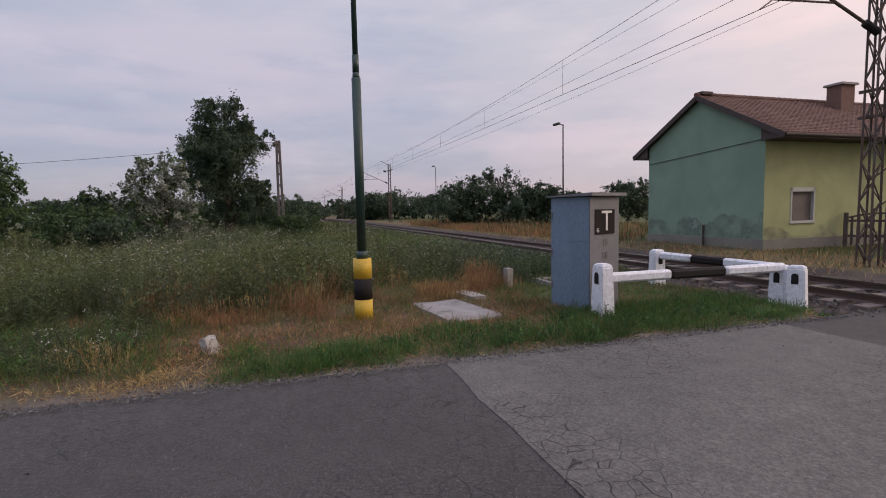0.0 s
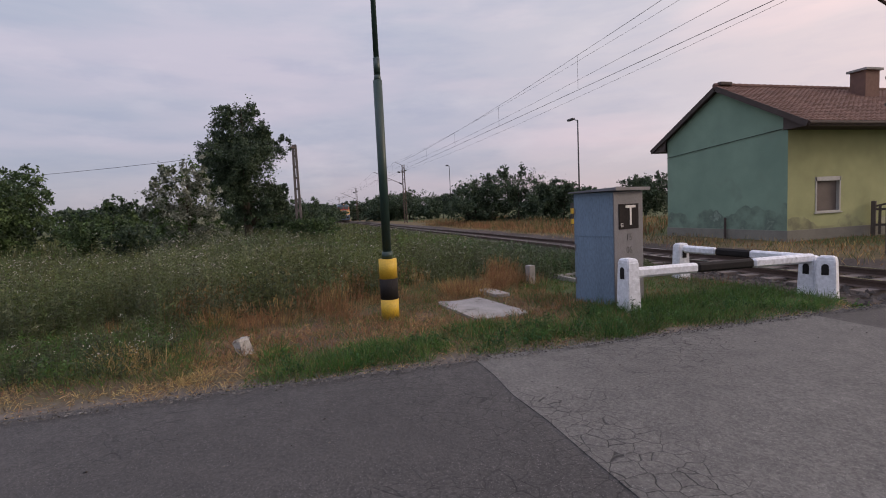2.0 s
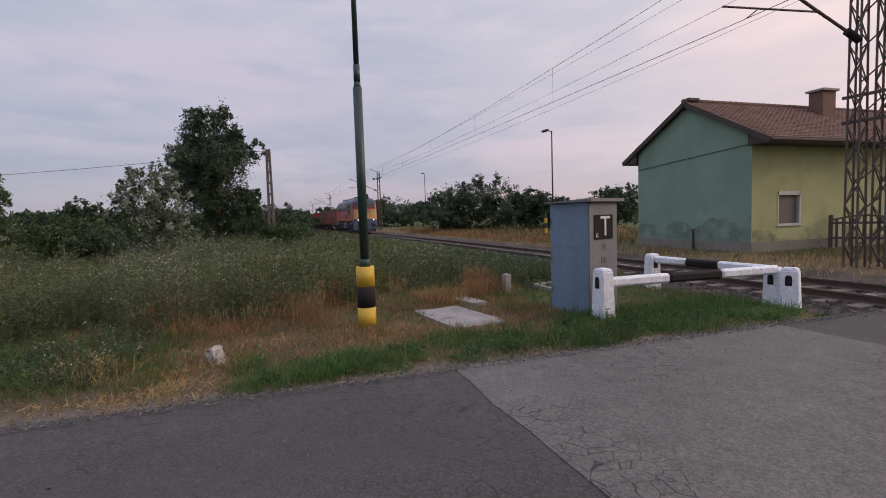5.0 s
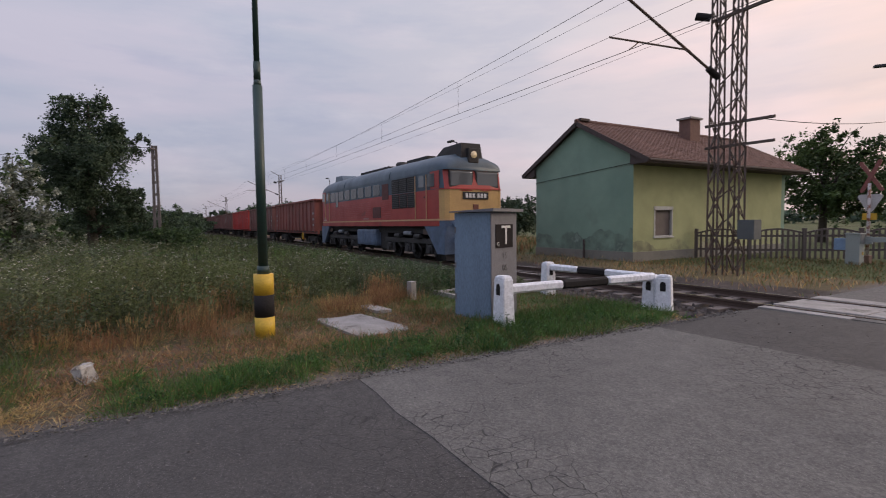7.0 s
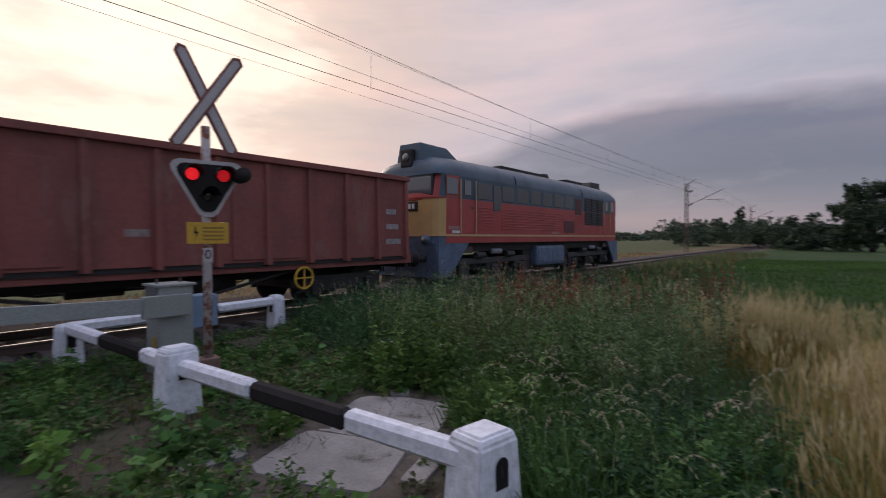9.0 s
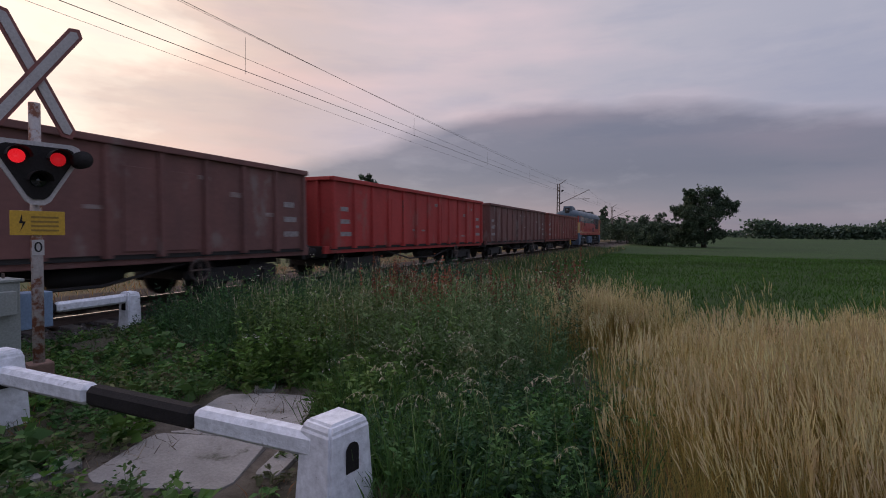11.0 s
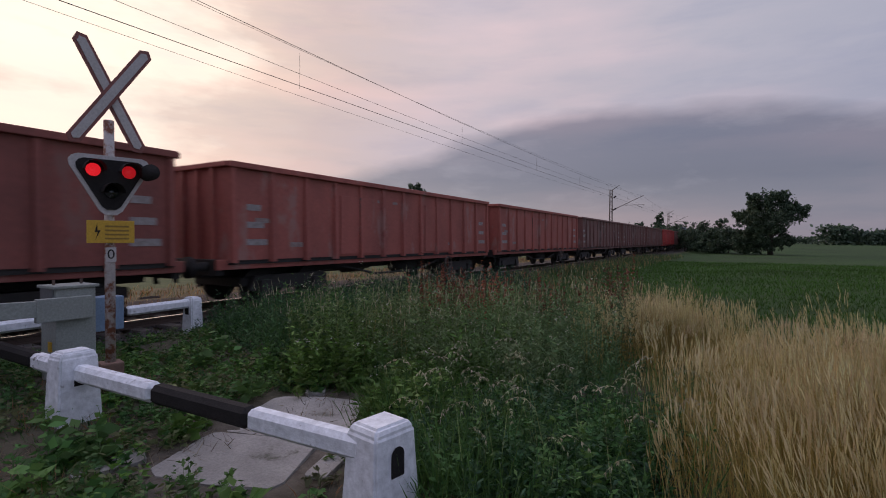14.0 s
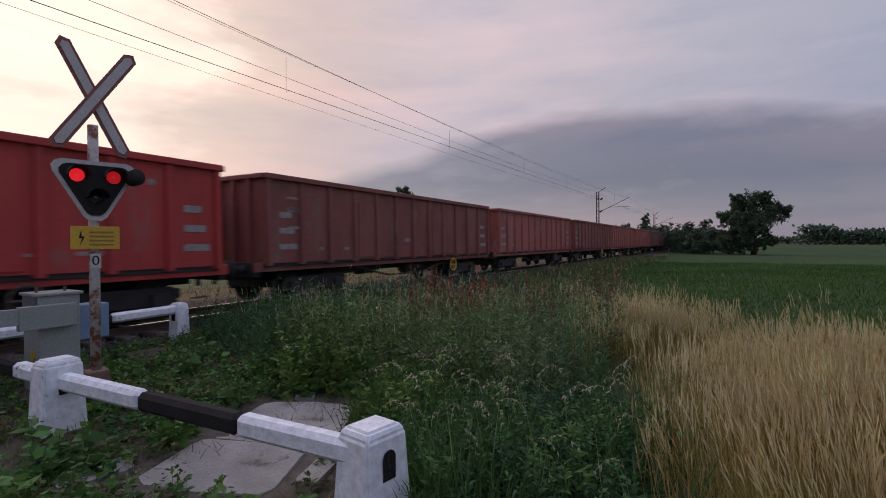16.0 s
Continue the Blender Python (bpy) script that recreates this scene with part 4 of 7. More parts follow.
def make_house():
    ob = thing("house", "small railway house with green gable, yellow side and brown tiled roof", "house")
    mx = (HX0 + HX1) / 2
    th = 0.35
    # gable walls
    for y0, y1, nm in ((HY0, HY0 + th, "green rendered gable wall with stains"), (HY1 - th, HY1, "rendered rear gable wall")):
        bm = B()
        out = [(HX0, 0.35), (HX1, 0.35), (HX1, HW), (mx, 6.25), (HX0, HW)]
        prism(bm, [(x, y0, z) for x, z in out], [(x, y1, z) for x, z in out])
        part("wall", bm, M_GREEN, ob, nm)
    # side wall with window opening, in pieces
    wy0, wy1, wz0, wz1 = 18.45, 19.72, 0.98, 2.32
    for nm, x0, x1, y0, y1, z0, z1 in (("a", HX1 - th, HX1 + 0.003, HY0 + th, wy0, 0.35, HW), ("b", HX1 - th, HX1 + 0.003, wy1, HY1 - th, 0.35, HW), ("c", HX1 - th, HX1 + 0.003, wy0, wy1, 0.35, wz0), ("d", HX1 - th, HX1 + 0.003, wy0, wy1, wz1, HW)):
        part("wall", box(B(), x0, y0, z0, x1, y1, z1), M_LIME, ob, "pale yellow-green rendered wall")
    cover = B()
    box(cover, HX1 + 0.001, HY0 - 0.001, 0.35, HX1 + 0.004, HY0 + th, HW)
    part("wall_end", cover, M_LIME, ob)
    part("wall", box(B(), HX0, HY0 + th, 0.35, HX0 + th, HY1 - th, HW), M_LIME, ob)
    part("plinth", box(B(), HX0 - 0.03, HY0 - 0.03, -0.2, HX1 + 0.035, HY1 + 0.03, 0.36, 0.01), M_PLINTH, ob, "stained grey plinth")
    part("ceiling_slab", box(B(), HX0 + th, HY0 + th, HW - 0.2, HX1 - th, HY1 - th, HW - 0.05), M_PLINTH, ob)
    win = part("window", box(B(), HX1 - 0.16, wy0, wz0, HX1 - 0.11, wy1, wz1), M_SHUT, ob, "window closed by a brown roller shutter")
    for k in range(22):
        z = wz0 + 0.03 + k * (wz1 - wz0 - 0.2) / 22
        part("slat", box(B(), HX1 - 0.112, wy0 + 0.07, z, HX1 - 0.10, wy1 - 0.07, z + 0.046), M_SHUT, win)
    for y0, y1, z0, z1 in ((wy0, wy0 + 0.07, wz0, wz1), (wy1 - 0.07, wy1, wz0, wz1), (wy0 + 0.07, wy1 - 0.07, wz0, wz0 + 0.05), (wy0 - 0.02, wy1 + 0.02, wz1 - 0.16, wz1)):
        part("frame", box(B(), HX1 - 0.105, y0, z0, HX1 + 0.02, y1, z1, 0.004), M_FRAMEW, win, "white frame")
    part("sill", box(B(), HX1 - 0.1, wy0 - 0.05, wz0 - 0.05, HX1 + 0.06, wy1 + 0.05, wz0 - 0.004, 0.005), M_FRAMEW, win)
    # the roof: two sloping decks of overlapping tile courses, hipped stub at the near gable's eave
    ov = 0.90
    slope = (6.25 - HW) / (HX1 - mx)
    zr = 6.42
    for s in (-1, 1):
        xe = mx + s * (HX1 - mx + ov)
        ze = zr - slope * abs(xe - mx)
        n = 24
        deck = B()
        prism(deck, [(mx, HY0 - 0.20, zr - 0.14), (xe, HY0 - 0.20, ze - 0.14), (xe, HY1 + 0.6, ze - 0.14), (mx, HY1 + 0.6, zr - 0.14)],
              [(mx, HY0 - 0.20, zr - 0.03), (xe, HY0 - 0.20, ze - 0.03), (xe, HY1 + 0.6, ze - 0.03), (mx, HY1 + 0.6, zr - 0.03)])
        roof = part("roof", deck, [M_EAVE], ob, "brown tiled roof slope")
        for i in range(n):
            f0, f1 = i / n, (i + 1.12) / n
            bm = B()
            cols = 50
            for j in range(cols):
                y0 = HY0 - 0.23 + (HY1 - HY0 + 0.85) * j / cols
                y1 = HY0 - 0.23 + (HY1 - HY0 + 0.85) * (j + 1) / cols
                lift = random.uniform(0, 0.012)
                p = []
                for f, up in ((f0, 0.0), (f1, 0.035)):
                    x = mx + (xe - mx) * f
                    z = zr + (ze - zr) * f + up + lift
                    p += [(x, y0 + 0.006, z), (x, (y0 + y1) / 2, z + 0.028), (x, y1 - 0.006, z)]
                v = [bm.verts.new(q) for q in p]
                bm.faces.new((v[0], v[1], v[4], v[3]))
                bm.faces.new((v[1], v[2], v[5], v[4]))
                w_ = [bm.verts.new((q[0], q[1], q[2] - 0.035)) for q in p[3:]]
                bm.faces.new((v[3], v[4], w_[1], w_[0]))
                bm.faces.new((v[4], v[5], w_[2], w_[1]))
            part("tile_course", bm, M_ROOF, roof, "")
        # gutter and eave soffit
        gut = rod(B(), (xe, HY0 - 0.18, ze - 0.06), (xe, HY1 + 0.55, ze - 0.06), 0.065, seg=10)
        part("gutter", gut, M_EAVE, ob)
        sof = B()
        a_, b_ = sorted((mx + s * (HX1 - mx), xe - s * 0.02))
        box(sof, a_, HY0 - 0.18, ze - 0.17, b_, HY1 + 0.55, ze - 0.13)
        part("soffit", sof, M_EAVE, ob, "dark boarded eave")
        end = B()
        xa, xb = mx + s * (HX1 - mx - 0.05), xe - s * 0.03
        prism(end, [(xa, HY0 - 0.17, ze - 0.17), (xb, HY0 - 0.17, ze - 0.17), (xb, HY0 - 0.17, ze - 0.12), (xa, HY0 - 0.17, ze - 0.14 + slope * abs(xe - xa))],
              [(xa, HY0 - 0.10, ze - 0.17), (xb, HY0 - 0.10, ze - 0.17), (xb, HY0 - 0.10, ze - 0.12), (xa, HY0 - 0.10, ze - 0.14 + slope * abs(xe - xa))])
        part("eave_box", end, M_EAVE, ob, "dark boarded end of the eave")
        fb = B()
        bar(fb, (mx, HY0 - 0.22, zr - 0.10), (xe, HY0 - 0.22, ze - 0.10), 0.05, 0.2)
        part("bargeboard", fb, M_EAVE, ob, "dark bargeboard")
    ridge = B()
    y = HY0 - 0.25
    while y < HY1 + 0.6:
        rod(ridge, (mx, y, zr + 0.02), (mx, y + 0.36, zr + 0.035), 0.10, 0.115, 8)
        y += 0.34
    part("ridge_tiles", ridge, M_ROOF, ob, "rounded ridge tiles")
    part("vent_cap", box(B(), mx - 0.2, HY0 - 0.1, zr + 0.02, mx + 0.2, HY0 + 0.5, zr + 0.16, 0.03), M_EAVE, ob)
    ch = part("chimney", box(B(), -16.95, 23.9, 5.4, -16.3, 24.75, 7.0, 0.01), M_BRICK, ob, "brick chimney")
    part("chimney_cap", box(B(), -17.05, 23.8, 7.0, -16.2, 24.85, 7.1, 0.01), M_CONC, ch)
    # rising damp: a thin ragged coat of stained plaster low on the walls
    rnd = random.Random(12)
    for on_gable, c0, c1, base in ((True, HX0 + 0.02, HX1 - 0.02, 0.95), (False, HY0 + 0.02, HY0 + 7.5, 0.72)):
        n = 60
        pts = []
        h = 0.0
        for i in range(n + 1):
            h = 0.8 * h + rnd.uniform(-0.09, 0.09)
            pts.append((c0 + (c1 - c0) * i / n, max(0.45, base + h + 0.18 * math.sin(i * 0.33) + (0.35 * (i / n) if on_gable else -0.2 * (i / n)))))
        bm = B()
        ring = [(c0, 0.365)] + pts + [(c1, 0.365)]
        if on_gable:
            prism(bm, [(x, HY0 + 0.002, z) for x, z in ring], [(x, HY0 - 0.004, z) for x, z in ring])
        else:
            prism(bm, [(HX1 + 0.004, x, z) for x, z in ring], [(HX1 + 0.009, x, z) for x, z in ring])
        part("damp_plaster", bm, M_DAMP if on_gable else M_DAMP2, ob, "stained damp plaster")
    part("cable", rod(B(), (HX0, HY0 - 0.03, 3.75), (HX1, HY0 - 0.03, 4.15), 0.012, seg=6), M_BLACK, ob)
    part("wall_vent_pipe", rod(B(), (-17.0, HY0 - 0.12, -0.1), (-17.0, HY0 - 0.12, 0.85), 0.05, seg=8), M_EAVE, ob)


make_house()


def fence_bay(m, n=9, w=2.1):
    ob = thing("fence_panel", "dark weathered picket fence panel with arched top", "fence", m, "fence by the house")
    for x in (0.0,):
        part("post", box(B(), x - 0.07, -0.07, -0.15, x + 0.07, 0.07, 1.32, 0.01), M_WOOD, ob)
    for z in (0.35, 0.95):
        part("rail", box(B(), 0.07, -0.03, z, w - 0.07, 0.03, z + 0.09, 0.006), M_WOOD, ob)
    arch = B()
    pts = [(0.07 + (w - 0.14) * i / 8, 1.12 + 0.17 * math.sin(math.pi * i / 8)) for i in range(9)]
    for a, b in zip(pts, pts[1:]):
        bar(arch, (a[0], 0, a[1]), (b[0], 0, b[1]), 0.07, 0.07)
    part("arched_rail", arch, M_WOOD, ob)
    for i in range(n):
        x = 0.2 + (w - 0.4) * i / (n - 1)
        top = 1.1 + 0.17 * math.sin(math.pi * (x - 0.07) / (w - 0.14))
        part("picket", box(B(), x - 0.045, -0.055, 0.02, x + 0.045, -0.032, top, 0.006), M_WOOD, ob)
    return ob


first = fence_bay(pose(-14.1, 21.2, -0.02, 0, 0, 20))
fx, fy = -14.1 + 2.1 * math.cos(radians(20)), 21.2 + 2.1 * math.sin(radians(20))
for i in range(5):
    copy_thing(first, pose(fx, fy, -0.02, 0, 0, 48))
    fx, fy = fx + 2.1 * math.cos(radians(48)), fy + 2.1 * math.sin(radians(48))

# ---- overhead line ----


def lattice(bm, x, y, z0, z1, w, r=0.03, step=0.55, taper=0.75):
    """Four angle-iron legs with crossed lacing."""
    def leg(i, z):
        k = 1 - (1 - taper) * (z - z0) / (z1 - z0)
        sx, sy = ((-1, -1), (1, -1), (1, 1), (-1, 1))[i % 4]
        return Vector((x + sx * w / 2 * k, y + sy * w / 2 * k, z))
    for i in range(4):
        bar(bm, leg(i, z0), leg(i, z1), r * 2, r * 2)
    z = z0 + 0.3
    k = 0
    while z + step < z1:
        for i in range(4):
            a, b = (i, i + 1) if (k + i) % 2 else (i + 1, i)
            bar(bm, leg(a, z), leg(b, z + step), 0.028, 0.028)
        z += step
        k += 1


def catenary_mast(m, label, height=9.4, double=True, arm_x=-0.6):
    ob = thing("catenary_mast", label, "mast", m, "catenary masts")
    if double:
        for dx, nm in ((-0.42, "left lattice column"), (0.42, "right lattice column")):
            bm = B()
            lattice(bm, dx * 0.62, dx * 0.3, -0.2, height, 0.34, 0.024)
            part("lattice_column", bm, M_STEEL, ob, "rusty lattice column")
        for z in np.arange(0.6, height - 0.3, 0.9):
            part("cross_lacing", bar(B(), (-0.22, -0.1, z), (0.22, 0.1, z + 0.45), 0.035, 0.035), M_STEEL, ob)
        part("fuse_box", box(B(), 0.45, -0.15, 1.15, 0.95, 0.25, 1.75, 0.01), mat("fuse_box_grey", (0.10, 0.11, 0.11), 0.6), ob, "small grey box on the mast")
    else:
        bm = B()
        lattice(bm, 0, 0, -0.2, height, 0.42)
        part("lattice_column", bm, M_STEEL, ob, "lattice column")
    for z in (4.05, 4.75) if double else (8.2,):
        part("cross_arm", bar(B(), (-0.6, -0.2, z), (1.25, 0.3, z + 0.05), 0.08, 0.08), M_STEEL, ob)
    part("top_arm", bar(B(), (-0.45, -0.2, 8.0), (1.1, 0.3, 8.25), 0.09, 0.09), M_STEEL, ob)
    # cantilever towards the track
    ins = rod(B(), (-0.15, -0.3, 6.2), (-0.20, -0.72, 6.42), 0.10, 0.10, 10)
    part("insulator", ins, M_BLACK, ob, "ribbed dark insulator")
    part("cantilever_tube", rod(B(), (-0.20, -0.72, 6.42), (-0.50, -4.5, 8.15), 0.04, seg=8), M_STEEL, ob)
    part("registration_arm", rod(B(), (-0.28, -1.7, 6.86), (-0.62, -4.6, 6.84), 0.028, seg=8), M_STEEL, ob)
    part("steady_arm", rod(B(), (-0.5, -3.6, 6.80), (-0.2, -4.3, 6.42), 0.02, seg=6), M_STEEL, ob)
    part("top_insulator", rod(B(), (-0.28, -0.5, 8.02), (-0.62, -0.75, 8.14), 0.12, 0.12, 10), M_BLACK, ob, "ribbed dark insulator")
    if double:
        sp = part("loudspeaker", rod(B(), (0.35, -0.35, 9.2), (0.62, -0.62, 9.05), 0.10, 0.22, 14), M_LAMP, ob, "horn loudspeaker")
        part("top_drum", rod(B(), (-0.1, -0.2, 9.35), (-0.1, -0.2, 9.8), 0.2, seg=14), M_LAMP, ob, "dark drum at the mast head")
    else:
        part("top_bracket", bar(B(), (0, 0, height - 0.2), (-0.5, -1.2, height + 0.5), 0.06, 0.06), M_STEEL, ob)
    return ob


catenary_mast(pose(-9.3, 15.3, -0.05), "tall double lattice catenary mast by the crossing")
mast = catenary_mast(pose(73.5, 13.9, -0.05), "lattice catenary mast beside the track", 9.2, False)
copy_thing(mast, pose(-76, float(track_y(-76)) + 4.8, -0.05))
copy_thing(mast, pose(-142, float(track_y(-142)) + 4.8, -0.05))
copy_thing(mast, pose(140, 12.4, -0.05))
copy_thing(mast, pose(-205, float(track_y(-205)) + 4.8, -0.05))


def wire(name, pts, sag, label, r=0.008, seg=14):
    cu = B()
    for a, b in zip(pts, pts[1:]):
        a, b = Vector(a), Vector(b)
        last = None
        for i in range(seg + 1):
            f = i / seg
            p = a.lerp(b, f)
            p.z -= sag * 4 * f * (1 - f)
            if last is not None:
                rod(cu, last, p, r, seg=5, caps=False)
            last = p
    ob = new(name, mesh_of(cu, name, M_WIRE))
    return tagged(ob, label, "wire", "overhead wires")


MX = [-205, -142, -76, -9.9, 73.0, 140]


def my(x):
    return float(track_y(x))


wire("contact_wire", [(x, my(x) + (0.15 if i % 2 else -0.15), 6.37) for i, x in enumerate(MX)], 0.04, "copper contact wire above the track", 0.009)
wire("messenger_wire", [(x, my(x), 8.0) for x in MX], 0.78, "sagging messenger wire of the overhead line", 0.008)
wire("feeder_wire", [(x, my(x) + 4.0, 8.8) for x in MX], 0.45, "feeder wire on the masts", 0.008)
wire("feeder_wire", [(x, my(x) + 3.2, 9.4) for x in MX], 0.5, "second sagging line over the track", 0.006)
wire("return_wire", [(x, my(x) + 4.6, 8.1) for x in MX], 0.4, "thin return wire behind the masts", 0.006)
drop = B()
for a, b in zip(MX, MX[1:]):
    for i in range(1, 8):
        f = i / 8
        x = a + (b - a) * f
        rod(drop, (x, my(x), 6.37 - 0.04 * 4 * f * (1 - f)), (x, my(x), 8.0 - 0.78 * 4 * f * (1 - f)), 0.006, seg=4)
tagged(new("dropper_wires", mesh_of(drop, "dropper_wires", M_WIRE)), "thin droppers between the overhead wires", "wire", kind="stuff")


def lamp_post(m, h, label, arm=1.0):
    ob = thing("street_lamp", label, "street lamp", m, "platform lamps")
    part("post", rod(B(), (0, 0, -0.2), (0, 0, h), 0.075, 0.05, 12), M_LAMP, ob, "", True)
    part("arm", rod(B(), (0, 0, h - 0.05), (-arm * 0.5, -0.2, h + 0.12), 0.035, seg=8), M_LAMP, ob)
    hd = B()
    box(hd, -arm * 0.5 - 0.62, -0.34, h + 0.05, -arm * 0.5 + 0.2, -0.04, h + 0.22, 0.05)
    part("head", hd, M_LAMP, ob, "flat dark lamp head")
    return ob


lamp_post(pose(-36.3, 21.7, 0), 8.6, "slim dark platform lamp with one head")
lamp_post(pose(-80.5, 23.6, 0), 9.2, "slim dark platform lamp farther off")
lamp_post(pose(-12.6, 37.9, 0, 0, 0, 40), 10.6, "tall grey lamp post beyond the road")


def utility_pole(m, h, label, mat_, twin=False):
    ob = thing("utility_pole", label, "utility pole", m)
    if twin:
        for dx in (-0.16, 0.16):
            part("leg", bar(B(), (dx, 0, -0.3), (dx * 0.55, 0, h), 0.13, 0.15), mat_, ob)
        for z in np.arange(0.7, h - 0.2, 0.75):
            part("rung", box(B(), -0.15, -0.05, z, 0.15, 0.05, z + 0.16), mat_, ob)
    else:
        part("shaft", rod(B(), (0, 0, -0.3), (0, 0, h), 0.15, 0.10, 12), mat_, ob, "", True)
    part("insulator_arm", bar(B(), (-0.1, -0.7, h - 0.25), (0.1, 0.2, h - 0.22), 0.06, 0.06), M_STEEL, ob)
    return ob


utility_pole(pose(-35.6, -0.7, -0.1, 0, 0, 80), 6.8, "old dark concrete ladder pole standing in the meadow", mat("dark_concrete", (0.15, 0.13, 0.12), 0.9, other=(0.09, 0.08, 0.075)), True)
utility_pole(pose(-10.3, 38.6, -0.1), 8.2, "tall wooden utility pole behind the fence", mat("pole_wood", (0.13, 0.10, 0.085), 0.9), False)
wire("telephone_wire", [(-35.6, -0.9, 6.6), (-60, -60, 7.0)], 1.2, "thin telephone wire to the ladder pole", 0.014)
wire("telephone_wire", [(-8.6, 15.6, 4.8), (-10.3, 38.6, 7.9), (30, 60, 8.0)], 0.5, "thin cable from the mast to the wooden pole", 0.014)

# distance markers by the far side of the track
mk = thing("marker_post", "black and yellow striped marker post by the track", "post", pose(-30.5, 17.6, 0))
for i in range(5):
    part("band", box(B(), -0.11, -0.06, i * 0.36, 0.11, 0.06, i * 0.36 + 0.36), (M_LAMP, M_YELLOW)[i % 2], mk)

# ---- the train ----


def wheel_mesh(r=0.52):
    bm = B()
    rod(bm, (0, -0.065, 0), (0, 0.065, 0), r, seg=28)
    rod(bm, (0, -0.075, 0), (0, -0.066, 0), r * 0.78, r * 0.78, 24)
    rod(bm, (0, -0.16, 0), (0, -0.07, 0), 0.12, 0.12, 14)
    for i in range(8):
        a = math.pi * i / 4
        bar(bm, (0.13 * math.cos(a), -0.085, 0.13 * math.sin(a)), (r * 0.72 * math.cos(a), -0.085, r * 0.72 * math.sin(a)), 0.05, 0.03)
    return mesh_of(bm, "wheel", M_DARK)


WHEEL = wheel_mesh()
SMALL_WHEEL = wheel_mesh(0.46)


def buffers(ob, x, s, z=1.05):
    for y in (-0.88, 0.88):
        bm = B()
        rod(bm, (x, y, z), (x + s * 0.34, y, z), 0.115, seg=16)
        rod(bm, (x + s * 0.30, y, z), (x + s * 0.56, y, z), 0.085, seg=16)
        rod(bm, (x + s * 0.56, y, z), (x + s * 0.61, y, z), 0.25, 0.24, 20)
        part("buffer", bm, M_DARK, ob, "round buffer", True)
    hk = B()
    bar(hk, (x, 0, z), (x + s * 0.35, 0, z), 0.10, 0.12)
    rod(hk, (x + s * 0.30, -0.06, z - 0.02), (x + s * 0.36, -0.06, z - 0.40), 0.03, seg=8)
    rod(hk, (x + s * 0.30, 0.06, z - 0.02), (x + s * 0.36, 0.06, z - 0.40), 0.03, seg=8)
    part("coupling", hk, M_DARK, ob, "coupling hook and link")


